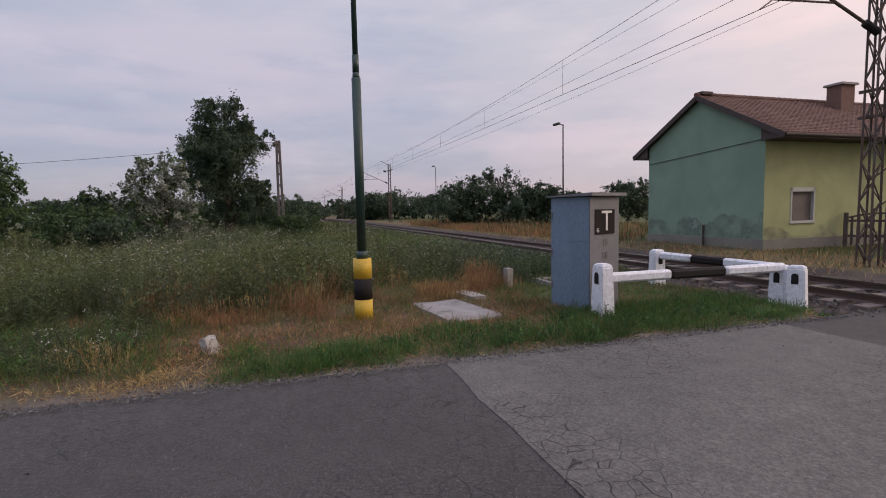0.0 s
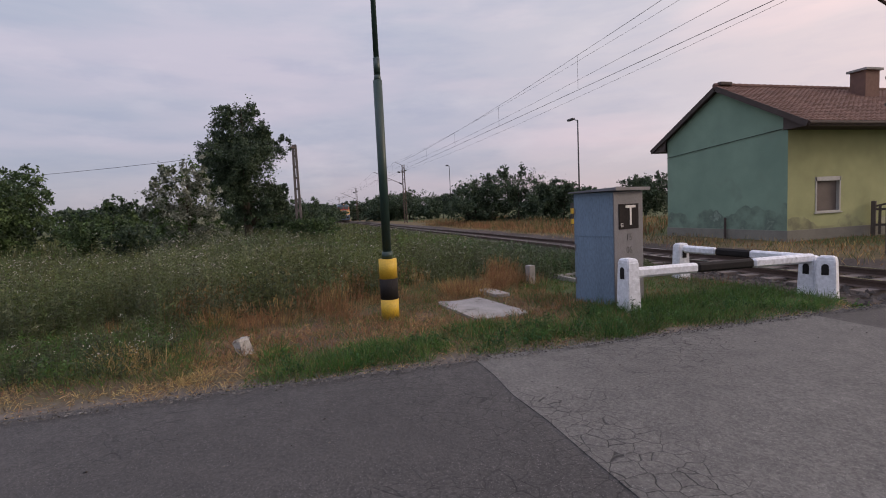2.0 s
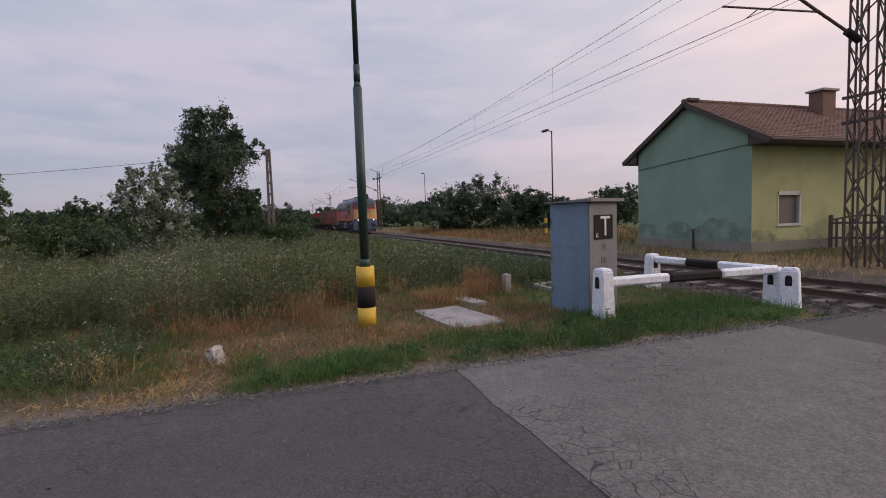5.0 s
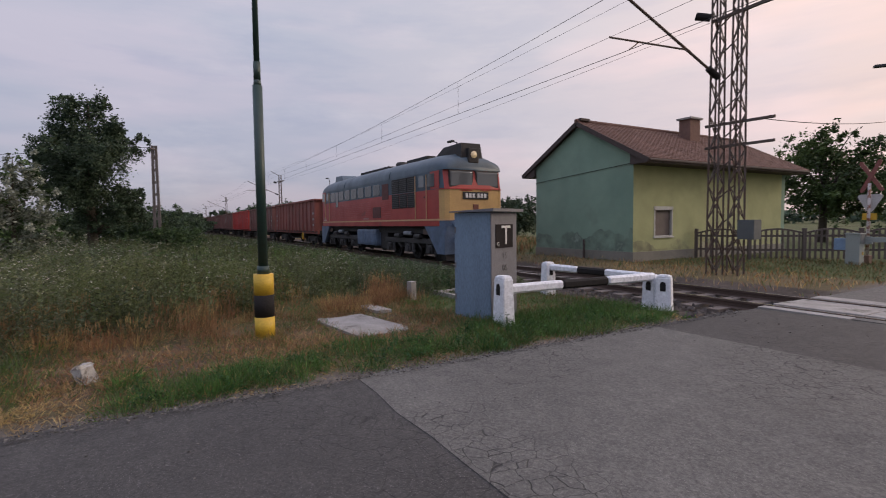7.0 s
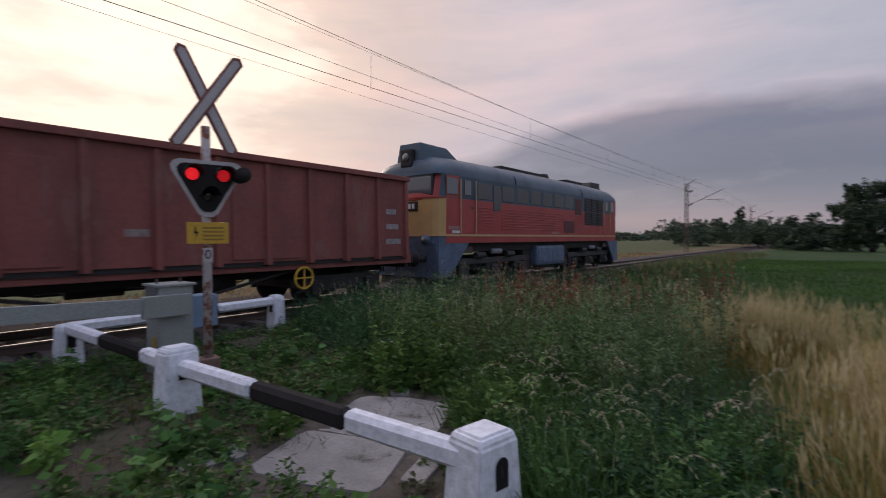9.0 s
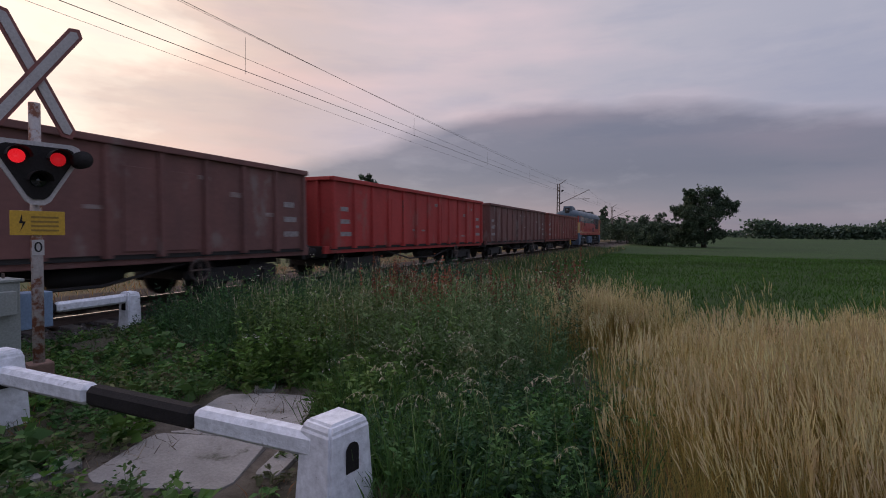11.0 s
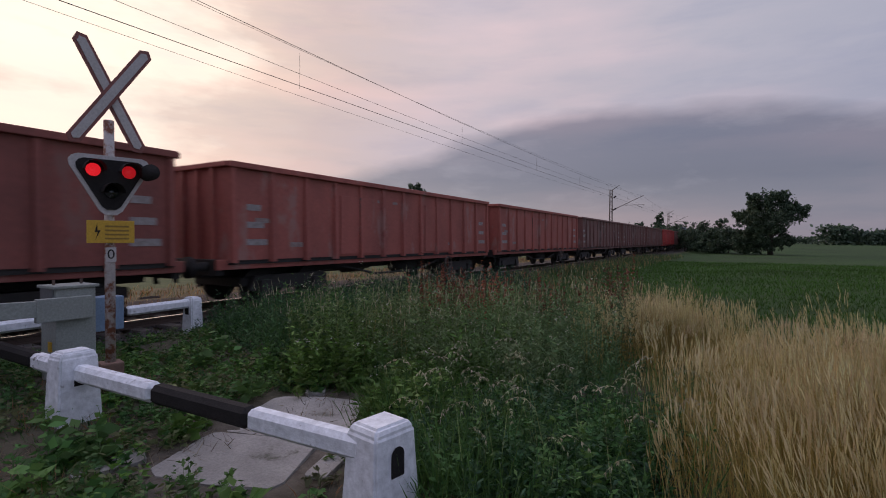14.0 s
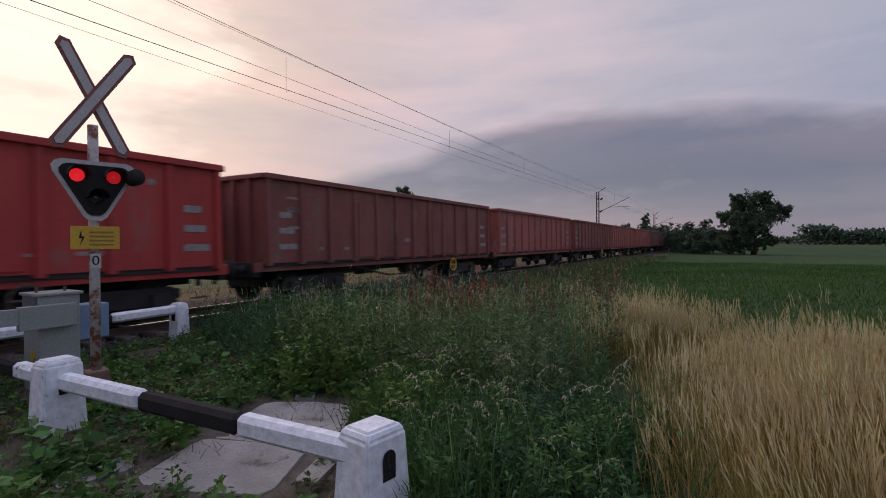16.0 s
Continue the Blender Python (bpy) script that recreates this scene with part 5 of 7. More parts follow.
def make_loco():
    ob = thing("locomotive", "red and blue-grey diesel locomotive with cream nose, headlights lit", "locomotive")
    L, Wd = 8.45, 1.475

    def plan(top=0.0, k=1.0):
        e = L - top
        return [(e, -0.75), (e - 0.05, -1.2), (e - 0.15, -1.38), (e - 0.42, -Wd * k), (-e + 0.42, -Wd * k), (-e + 0.15, -1.38), (-e + 0.05, -1.2), (-e, -0.75),
                (-e, 0.75), (-e + 0.05, 1.2), (-e + 0.15, 1.38), (-e + 0.42, Wd * k), (e - 0.42, Wd * k), (e - 0.15, 1.38), (e - 0.05, 1.2), (e, 0.75)]

    def layer(nm, z0, z1, side_mat, nose_mat, t0=0.0, t1=0.0, label=""):
        bm = B()
        fs = prism(bm, [(x, y, z0) for x, y in plan(t0)], [(x, y, z1) for x, y in plan(t1)])
        for f in fs:
            c = f.calc_center_median()
            f.material_index = 1 if abs(c.x) > L - 0.35 else 0
        part(nm, bm, [side_mat, nose_mat], ob, label)

    layer("sill", 1.55, 1.78, M_RED, M_SKIRT, label="red sill below the cream line")
    layer("lower_body", 1.80, 3.04, M_RED, M_CREAM, 0.0, 0.02, "red lower side with cream nose")
    layer("upper_body", 3.04, 3.80, M_BLUEGREY, M_RED, 0.02, 0.16, "blue-grey window band, red round the cab windows")
    bm = B()
    prism(bm, [(x * 1.003, y * 1.012, 1.775) for x, y in plan()], [(x * 1.003, y * 1.012, 1.845) for x, y in plan()])
    part("waist_stripe", bm, M_STRIPE, ob, "cream stripe along the sill")
    for s in (-1, 1):
        bm = B()
        prism(bm, [(x * 1.004, y * 1.015, 3.02) for x, y in plan(0.02) if x * s > L - 0.75], [(x * 1.004, y * 1.015, 3.06) for x, y in plan(0.02) if x * s > L - 0.75])
        part("nose_moulding", bm, M_RED, ob)
    for s in (-1, 1):
        for y in (-1, 1):
            cf = B()
            box(cf, min(s * 8.03, s * 7.3), y * 1.475 - 0.008, 3.06, max(s * 8.03, s * 7.3), y * 1.475 + 0.008, 3.78)
            part("cab_corner", cf, M_RED, ob, "red cab corner panel")
    # roof
    bm = B()
    secs = []
    for x, top, w, zb in ((-8.36, 3.98, 1.30, 3.80), (-8.24, 4.32, 1.40, 3.80), (-7.75, 4.53, 1.45, 3.80), (-6.8, 4.59, 1.475, 3.80), (-3.9, 4.62, 1.475, 3.80), (0, 4.64, 1.475, 3.80), (3.9, 4.64, 1.475, 3.80), (6.8, 4.61, 1.475, 3.80), (7.75, 4.54, 1.45, 3.80), (8.24, 4.32, 1.40, 3.80), (8.36, 3.98, 1.30, 3.80)):
        secs.append([bm.verts.new((x, -w * math.cos(a), zb + (top - zb) * math.sin(a) ** 0.8)) for a in np.linspace(0, math.pi, 17)])
    for a, b in zip(secs, secs[1:]):
        for i in range(16):
            bm.faces.new((a[i], a[i + 1], b[i + 1], b[i]))
    bm.faces.new(secs[0])
    bm.faces.new(secs[-1][::-1])
    part("roof", bm, M_BLUEGREY, ob, "rounded blue-grey roof", True)
    for x in (-3.49, 3.16):
        seam = B()
        for i in range(16):
            a0, a1 = math.pi * i / 16, math.pi * (i + 1) / 16
            bar(seam, (x, -1.49 * math.cos(a0), 3.80 + 0.78 * math.sin(a0) ** 0.8), (x, -1.49 * math.cos(a1), 3.80 + 0.78 * math.sin(a1) ** 0.8), 0.06, 0.03)
        part("roof_seam", seam, M_BLUEGREY, ob)
    for x0, x1, h in ((-3.1, 1.03, 0.14), (3.27, 5.34, 0.16)):
        part("roof_walkway", box(B(), x0, -0.55, 4.52, x1, 0.55, 4.58 + h, 0.02), M_DARK, ob, "dark roof hatch")
    part("exhaust", rod(B(), (1.6, 0, 4.5), (1.6, 0, 4.86), 0.42, 0.30, 20), M_DARK, ob, "round roof fan cover", True)
    for x in (-1.17, -0.06):
        for y in (-1, 1):
            gr = B()
            bar(gr, (x, y * 1.12, 4.28), (x + 0.85, y * 1.12, 4.28), 0.4, 0.03)
            g = part("roof_grille", gr, M_DARK, ob)
            g.matrix_basis = Matrix.Translation((0, y * 1.12, 4.28)) @ pose(0, 0, 0, y * -48, 0, 0) @ Matrix.Translation((0, -y * 1.12, -4.26))
    for s in (-1, 1):
        hb = B()
        prism(hb, [(s * 6.1, -0.62, 4.45), (s * 8.22, -0.55, 4.10), (s * 8.22, 0.55, 4.10), (s * 6.1, 0.62, 4.45)], [(s * 6.75, -0.5, 4.90), (s * 8.12, -0.46, 4.93), (s * 8.12, 0.46, 4.93), (s * 6.75, 0.5, 4.90)])
        part("roof_box", hb, M_BLUEGREY if s < 0 else M_DARK, ob, "horn and light housing on the cab roof")
        lamp = part("top_light", box(B(), min(s * 8.10, s * 8.34), -0.26, 4.10, max(s * 8.10, s * 8.34), 0.26, 4.72, 0.06), M_DARK, ob, "top headlight housing")
        part("top_lens", rod(B(), (s * 8.34, 0, 4.44), (s * 8.36, 0, 4.44), 0.145, seg=20), M_HEADDIM if s > 0 else M_GLASS, lamp, "warm lit headlight" if s > 0 else "unlit headlight", True)
        # cab windows
        for y in (-0.63, 0.63):
            fr = part("cab_window", box(B(), min(s * 8.27, s * 8.385), y - 0.58, 3.08, max(s * 8.27, s * 8.385), y + 0.57, 3.79, 0.06), M_DARK, ob, "windscreen with dark seal")
            part("pane", box(B(), min(s * 8.30, s * 8.40), y - 0.53, 3.13, max(s * 8.30, s * 8.40), y + 0.52, 3.74, 0.05), M_GLASS, fr, "windscreen glass")
        for y in (-1, 1):
            part("side_cab_window", box(B(), 7.09 if s > 0 else -8.0, y * 1.49 - 0.012, 3.16, 7.66 if s > 0 else -7.4, y * 1.49 + 0.012, 3.70, 0.02), M_GLASS, ob, "side cab window")
            # cab door with two hand bars
            x0, x1 = (6.1, 6.95) if s > 0 else (-7.2, -6.45)
            d = part("cab_door", box(B(), x0, y * 1.484 - 0.01, 1.86, x1, y * 1.484 + 0.01, 3.04, 0.01), M_RED, ob, "red cab door")
            part("door_window", box(B(), x0 + 0.18, y * 1.488 - 0.014, 3.18, x1 - 0.18, y * 1.488 + 0.014, 3.68, 0.02), M_GLASS, ob)
            for xx in (x0 - 0.08, x1 + 0.08):
                part("hand_bar", rod(B(), (xx, y * 1.53, 1.86), (xx, y * 1.53, 3.7), 0.022, seg=8), M_STRIPE, ob)
            part("door_handle", box(B(), x1 - 0.16, y * 1.50 - 0.02, 2.72, x1 - 0.08, y * 1.50 + 0.02, 2.80), M_STEEL, d)
            # headlights
            hl = part("headlight", rod(B(), (s * 8.30, y * 0.98, 1.66), (s * 8.55, y * 0.98, 1.66), 0.16, 0.15, 20), M_SKIRT, ob, "round headlight", True)
            part("lens", rod(B(), (s * 8.55, y * 0.98, 1.66), (s * 8.57, y * 0.98, 1.66), 0.085, seg=20), M_HEAD if s > 0 else M_GLASS, hl, "lit headlight lens" if s > 0 else "unlit lens", True)
            # wedge skirt under the cab
            sk = B()
            yy = sorted((y * 1.33, y * 1.46))
            prism(sk, [(s * 8.40, yy[0], 0.42), (s * 8.40, yy[1], 0.42), (s * 7.80, yy[1], 0.42), (s * 7.80, yy[0], 0.42)], [(s * 8.40, yy[0], 1.56), (s * 8.40, yy[1], 1.56), (s * 6.7, yy[1], 1.56), (s * 6.7, yy[0], 1.56)])
            part("skirt", sk, M_SKIRT, ob, "blue-grey wedge skirt")
        fs = B()
        prism(fs, [(s * 8.1, -1.46, 0.42), (s * 8.35, -1.46, 0.42), (s * 8.35, 1.46, 0.42), (s * 8.1, 1.46, 0.42)], [(s * 8.1, -1.46, 1.56), (s * 8.46, -1.40, 1.56), (s * 8.46, 1.40, 1.56), (s * 8.1, 1.46, 1.56)])
        part("front_skirt", fs, M_SKIRT, ob, "blue-grey buffer beam and apron")
        pl = B()
        prism(pl, [(s * 8.0, -1.3, 0.16), (s * 8.25, -1.3, 0.16), (s * 8.55, 0, 0.16), (s * 8.25, 1.3, 0.16), (s * 8.0, 1.3, 0.16)], [(s * 8.0, -1.3, 0.44), (s * 8.2, -1.3, 0.44), (s * 8.35, 0, 0.44), (s * 8.2, 1.3, 0.44), (s * 8.0, 1.3, 0.44)])
        part("rail_guard", pl, M_DARK, ob)
        buffers(ob, s * 8.38, s)
        np_ = part("number_plate", box(B(), min(s * 8.44, s * 8.475), -0.62, 2.62, max(s * 8.44, s * 8.475), 0.62, 2.92, 0.01), M_PLATE, ob, "black plate with pale bars")
        for k in range(6):
            y0 = -0.50 + k * 0.165 + (0.07 if k > 2 else 0)
            part("plate_bar", box(B(), min(s * 8.47, s * 8.48), y0, 2.685, max(s * 8.47, s * 8.48), y0 + 0.115, 2.855), M_LETTER, np_)
        em = B()
        box(em, min(s * 8.44, s * 8.475), -0.13, 2.12, max(s * 8.44, s * 8.475), 0.13, 2.42, 0.02)
        part("emblem", em, mat("emblem_brown", (0.16, 0.05, 0.035), 0.5), ob, "small dark red emblem")
        for y in (-1, 1):
            part("hand_rail", rod(B(), (s * 8.50, y * 0.2, 2.98), (s * 8.35, y * 1.2, 2.98), 0.018, seg=6), M_RED, ob)
    for y in (-1, 1):
        # engine room windows
        for i, x in enumerate((-5.75, -4.11, -2.98, -1.84, -0.74, 0.39, 1.54)):
            part("engine_window", box(B(), x - 0.45, y * 1.476 - 0.012, 3.10, x + 0.45, y * 1.476 + 0.012, 3.66, 0.02), M_DKGLASS, ob, "sooty engine room window")
        part("air_slot", box(B(), -5.18, y * 1.478 - 0.014, 2.72, -4.67, y * 1.478 + 0.014, 3.66, 0.02), M_DKGLASS, ob, "tall dark slot")
        part("small_grille", box(B(), 2.28, y * 1.478 - 0.014, 2.85, 3.05, y * 1.478 + 0.014, 3.62, 0.01), mat("brown_grille", (0.11, 0.03, 0.026), 0.6), ob)
        # big radiator grille in six fields
        for i in range(3):
            for k in range(2):
                x0 = 3.47 + i * 0.845
                z0 = 2.37 + k * 0.70
                f = part("radiator_grille", box(B(), x0, y * 1.478 - 0.016, z0, x0 + 0.79, y * 1.478 + 0.016, z0 + 0.66, 0.008), M_DARK, ob, "black radiator grille field")
                for q in range(7):
                    part("louvre", box(B(), x0 + 0.03, y * 1.49 - 0.012, z0 + 0.05 + q * 0.085, x0 + 0.76, y * 1.49 + 0.012, z0 + 0.085 + q * 0.085), M_PLATE, f)
        part("louvre_vent", box(B(), 1.0, y * 1.478 - 0.014, 1.96, 2.09, y * 1.478 + 0.014, 2.52, 0.03), mat("brown_grille", (0.11, 0.03, 0.026), 0.6), ob, "brown louvred vent")
        # ribbed side panel
        for q in range(8):
            z = 2.06 + q * 0.105
            for x0, x1 in ((-4.6, 0.9), (2.2, 3.35), (-6.2, -5.25)):
                part("side_rib", rod(B(), (x0, y * 1.478, z), (x1, y * 1.478, z), 0.016, seg=6), M_RED, ob)
        part("lettering_bar", box(B(), -0.35, y * 1.482 - 0.006, 1.90, 0.45, y * 1.482 + 0.006, 1.99), mat("faded_lettering", (0.42, 0.20, 0.19), 0.6), ob)
        part("lettering_bar", box(B(), -7.9, y * 1.482 - 0.006, 2.0, -7.0, y * 1.482 + 0.006, 2.12), mat("faded_lettering", (0.42, 0.20, 0.19), 0.6), ob)
        part("lettering_bar", box(B(), -7.7, y * 1.482 - 0.006, 1.88, -7.2, y * 1.482 + 0.006, 1.97), M_LETTER, ob)
    # underframe
    part("main_frame", box(B(), -8.1, -1.2, 1.22, 8.1, 1.2, 1.55, 0.02), M_DARK, ob, "black main frame")
    tank = part("fuel_tank", box(B(), -1.6, -1.42, 0.52, 1.2, 1.42, 1.38, 0.10), M_SKIRT, ob, "blue-grey fuel tank and battery box")
    for y in (-1, 1):
        for x0 in (-1.48, -0.13):
            part("tank_door", box(B(), x0, y * 1.43 - 0.012, 0.68, x0 + 1.2, y * 1.43 + 0.012, 1.16, 0.02), M_SKIRT, tank)
    for x0, x1 in ((-2.35, -1.65), (1.25, 2.15)):
        part("equipment_box", box(B(), x0, -1.15, 0.40, x1, 1.15, 1.25, 0.03), M_DARK, ob, "grimy equipment box")
    part("brake_gear", box(B(), -7.4, -0.6, 0.30, 7.4, 0.6, 0.62, 0.02), M_DARK, ob, "dark brake gear under the frame")
    wheels = []
    for s in (-1, 1):
        bog = part("bogie", box(B(), s * 4.75 - 2.6, -0.95, 0.55, s * 4.75 + 2.6, 0.95, 0.80, 0.03), M_DARK, ob, "grimy three-axle bogie")
        for y in (-1, 1):
            fr = B()
            yy = y * 1.17
            x0 = s * 4.75
            box(fr, x0 - 2.75, yy - 0.07, 0.78, x0 + 2.75, yy + 0.07, 1.0, 0.02)
            for dx in (-2.1, 0, 2.1):
                box(fr, x0 + dx - 0.2, yy - 0.12, 0.36, x0 + dx + 0.2, yy + 0.12, 0.74, 0.03)
                rod(fr, (x0 + dx, yy + y * 0.10, 0.53), (x0 + dx, yy + y * 0.20, 0.53), 0.14, seg=14)
                for e in (-0.38, 0.38):
                    rod(fr, (x0 + dx + e, yy, 0.45), (x0 + dx + e, yy, 0.86), 0.085, seg=10)
                bar(fr, (x0 + dx - 0.55, yy, 0.40), (x0 + dx + 0.55, yy, 0.40), 0.06, 0.07)
            for dx in (-1.05, 1.05):
                rod(fr, (x0 + dx - 0.28, yy + y * 0.12, 1.10), (x0 + dx + 0.28, yy + y * 0.12, 1.10), 0.11, seg=12)
                bar(fr, (x0 + dx - 0.5, yy, 0.95), (x0 + dx + 0.1, yy, 0.55), 0.05, 0.06)
            part("side_frame", fr, mat("bogie_grey", (0.034, 0.035, 0.037), 0.7, other=(0.065, 0.055, 0.046), scale=4, amount=0.7), bog, "dirty bogie side frame with springs")
            part("air_cylinder", rod(B(), (x0 - 0.3, y * 1.30, 1.22), (x0 + 0.35, y * 1.30, 1.22), 0.10, seg=14), mat("pale_pipe", (0.26, 0.28, 0.31), 0.5), bog, "pale air cylinder", True)
            part("step_frame", bar(B(), (x0 + s * 2.3, y * 1.33, 1.3), (x0 + s * 1.6, y * 1.33, 1.3), 0.04, 0.22), M_STEEL, bog)
        for dx in (-2.1, 0, 2.1):
            for y in (-1, 1):
                w = new("wheel", WHEEL)
                w.parent = ob
                w.matrix_basis = pose(s * 4.75 + dx, y * 0.75, 0.55, 0, 0, 0 if y < 0 else 180)
                wheels.append((w, s * 4.75 + dx, y * 0.75, 0.55))
    return ob, wheels


LOCO, LOCO_WHEELS = make_loco()


def make_wagon(paint, label, seed):
    ob = thing("freight_wagon", label, "freight wagon", None, "open wagons of the train")
    rnd = random.Random(seed)
    H0, H1, LB, WB = 1.20, 3.42, 6.85, 1.42
    for y in (-1, 1):
        sd = B()
        box(sd, -LB, y * WB - 0.03, H0, LB, y * WB + 0.03, H1)
        part("side_wall", sd, paint, ob, "steel side wall")
        n = 13
        for i in range(n):
            x = -LB + 0.09 + (2 * LB - 0.18) * i / (n - 1)
            rb = B()
            prism(rb, [(x - 0.085, y * WB, H0 - 0.06), (x + 0.085, y * WB, H0 - 0.06), (x + 0.055, y * (WB + 0.15), H0 - 0.06), (x - 0.055, y * (WB + 0.15), H0 - 0.06)],
                  [(x - 0.085, y * WB, H1 - 0.02), (x + 0.085, y * WB, H1 - 0.02), (x + 0.055, y * (WB + 0.09), H1 - 0.02), (x - 0.055, y * (WB + 0.09), H1 - 0.02)])
            part("rib", rb, paint, ob, "")
        part("top_rail", box(B(), -LB - 0.04, y * (WB + 0.04) - 0.09, H1 - 0.05, LB + 0.04, y * (WB + 0.04) + 0.09, H1 + 0.09, 0.02), paint, ob, "rounded top rail")
        part("sole_bar", box(B(), -LB - 0.25, y * 1.32 - 0.06, 0.98, LB + 0.25, y * 1.32 + 0.06, 1.22, 0.015), paint, ob, "sole bar")
        part("step", box(B(), LB - 0.7, y * 1.42 - 0.03, 0.50, LB - 0.3, y * 1.42 + 0.03, 0.54), M_STEEL, ob)
        for xx in (-LB + 0.75, LB - 0.6):
            for k in range(3):
                part("label_plate", box(B(), xx - 0.28, y * (WB + 0.034) - 0.004, 1.55 + k * 0.42, xx + 0.32 - 0.1 * k, y * (WB + 0.034) + 0.004, 1.70 + k * 0.42), mat("stencil_pale", (0.36, 0.33, 0.32), 0.7, other=(0.2, 0.16, 0.15), scale=9, amount=0.9), ob, "faded stencilled markings")
        # worn pale patches and small stencils on the panels
        for k in range(9):
            xx, zz = -LB + 0.75 + 1.13 * rnd.randint(0, 10) + rnd.uniform(-0.15, 0.1), rnd.choice((1.5, 1.75, 2.1, 2.55, 2.9))
            part("stencil", box(B(), xx, y * (WB + 0.033) - 0.003, zz, xx + rnd.uniform(0.15, 0.5), y * (WB + 0.033) + 0.003, zz + rnd.uniform(0.05, 0.14)), mat("stencil_faint", (0.33, 0.27, 0.25), 0.8, other=(0.2, 0.12, 0.11), scale=8, amount=0.9), ob, "faint worn marking")
        # pair of doors
        for xd in (-2.3, 2.3):
            part("door", box(B(), xd - 0.86, y * (WB + 0.045) - 0.012, 1.26, xd + 0.86, y * (WB + 0.045) + 0.012, 3.0, 0.01), paint, ob, "side door leaf")
            part("door_latch", rod(B(), (xd, y * (WB + 0.08), 1.25), (xd, y * (WB + 0.08), 3.0), 0.025, seg=6), M_STEEL, ob)
        hw = B()
        ring = [(3.2 + 0.25 * math.cos(a), y * 1.47, 0.78 + 0.25 * math.sin(a)) for a in np.linspace(0, 2 * math.pi, 17)]
        for p, q in zip(ring, ring[1:]):
            rod(hw, p, q, 0.028, seg=6)
        for p in ring[:16:4]:
            rod(hw, (3.2, y * 1.47, 0.78), p, 0.02, seg=6)
        part("hand_wheel", hw, M_YSIGN if seed == 1 else M_STEEL, ob, "spoked brake hand wheel")
    for s in (-1, 1):
        part("end_wall", box(B(), min(s * LB, s * (LB - 0.06)), -WB, H0, max(s * LB, s * (LB - 0.06)), WB, H1), paint, ob)
        for yy in (-0.9, -0.3, 0.3, 0.9):
            part("end_rib", box(B(), min(s * LB, s * (LB + 0.1)), yy - 0.05, H0, max(s * LB, s * (LB + 0.1)), yy + 0.05, H1), paint, ob)
        part("end_rail", box(B(), min(s * LB, s * (LB + 0.12)), -WB - 0.05, H1 - 0.04, max(s * LB, s * (LB + 0.12)), WB + 0.05, H1 + 0.08, 0.02), paint, ob)
        part("head_stock", box(B(), min(s * (LB + 0.05), s * (LB + 0.22)), -1.3, 0.85, max(s * (LB + 0.05), s * (LB + 0.22)), 1.3, 1.22, 0.015), M_DARK, ob)
        buffers(ob, s * (LB + 0.12), s * 0.85)
        bog = part("bogie", box(B(), s * 4.7 - 1.5, -0.95, 0.5, s * 4.7 + 1.5, 0.95, 0.72, 0.03), M_DARK, ob, "two-axle bogie")
        for y in (-1, 1):
            fr = B()
            x0 = s * 4.7
            prism(fr, [(x0 - 1.35, y * 1.0, 0.40), (x0 + 1.35, y * 1.0, 0.40), (x0 + 1.35, y * 1.12, 0.40), (x0 - 1.35, y * 1.12, 0.40)], [(x0 - 1.2, y * 1.0, 0.78), (x0 + 1.2, y * 1.0, 0.78), (x0 + 1.2, y * 1.12, 0.78), (x0 - 1.2, y * 1.12, 0.78)])
            for dx in (-0.9, 0.9):
                box(fr, x0 + dx - 0.17, y * 1.12 - 0.09, 0.30, x0 + dx + 0.17, y * 1.12 + 0.09, 0.66, 0.02)
            part("side_frame", fr, M_DARK, bog)
            for dx in (-0.9, 0.9):
                w = new("wheel", SMALL_WHEEL)
                w.parent = ob
                w.matrix_basis = pose(s * 4.7 + dx, y * 0.75, 0.49, 0, 0, 0 if y < 0 else 180)
    part("floor", box(B(), -LB, -WB, 1.10, LB, WB, 1.2), M_DARK, ob, "wagon floor")
    part("centre_sill", box(B(), -LB, -0.32, 0.74, LB, 0.32, 1.10, 0.02), M_DARK, ob, "deep centre sill")
    part("brake_cylinder", rod(B(), (-0.9, 0.55, 0.72), (0.1, 0.55, 0.72), 0.2, seg=14), M_DARK, ob, "brake cylinder", True)
    part("air_tank", rod(B(), (0.5, -0.6, 0.74), (1.9, -0.6, 0.74), 0.19, seg=14), M_DARK, ob, "air tank", True)
    for y in (-1, 1):
        part("truss_rod", rod(B(), (-3.2, y * 1.2, 0.98), (-1.2, y * 1.2, 0.58), 0.035, seg=6), M_DARK, ob)
        part("truss_rod", rod(B(), (3.2, y * 1.2, 0.98), (1.2, y * 1.2, 0.58), 0.035, seg=6), M_DARK, ob)
        part("truss_rod", rod(B(), (-1.2, y * 1.2, 0.58), (1.2, y * 1.2, 0.58), 0.035, seg=6), M_DARK, ob)
    return ob


def wagon_paint(name, a, b, c):
    return mat(name, a, 0.72, other=b, scale=1.1, amount=0.9, grain=25, bump=0.2, dirt=c, dirt_scale=1.3, dirt_at=0.6, stretch=(1, 1, 0.45))


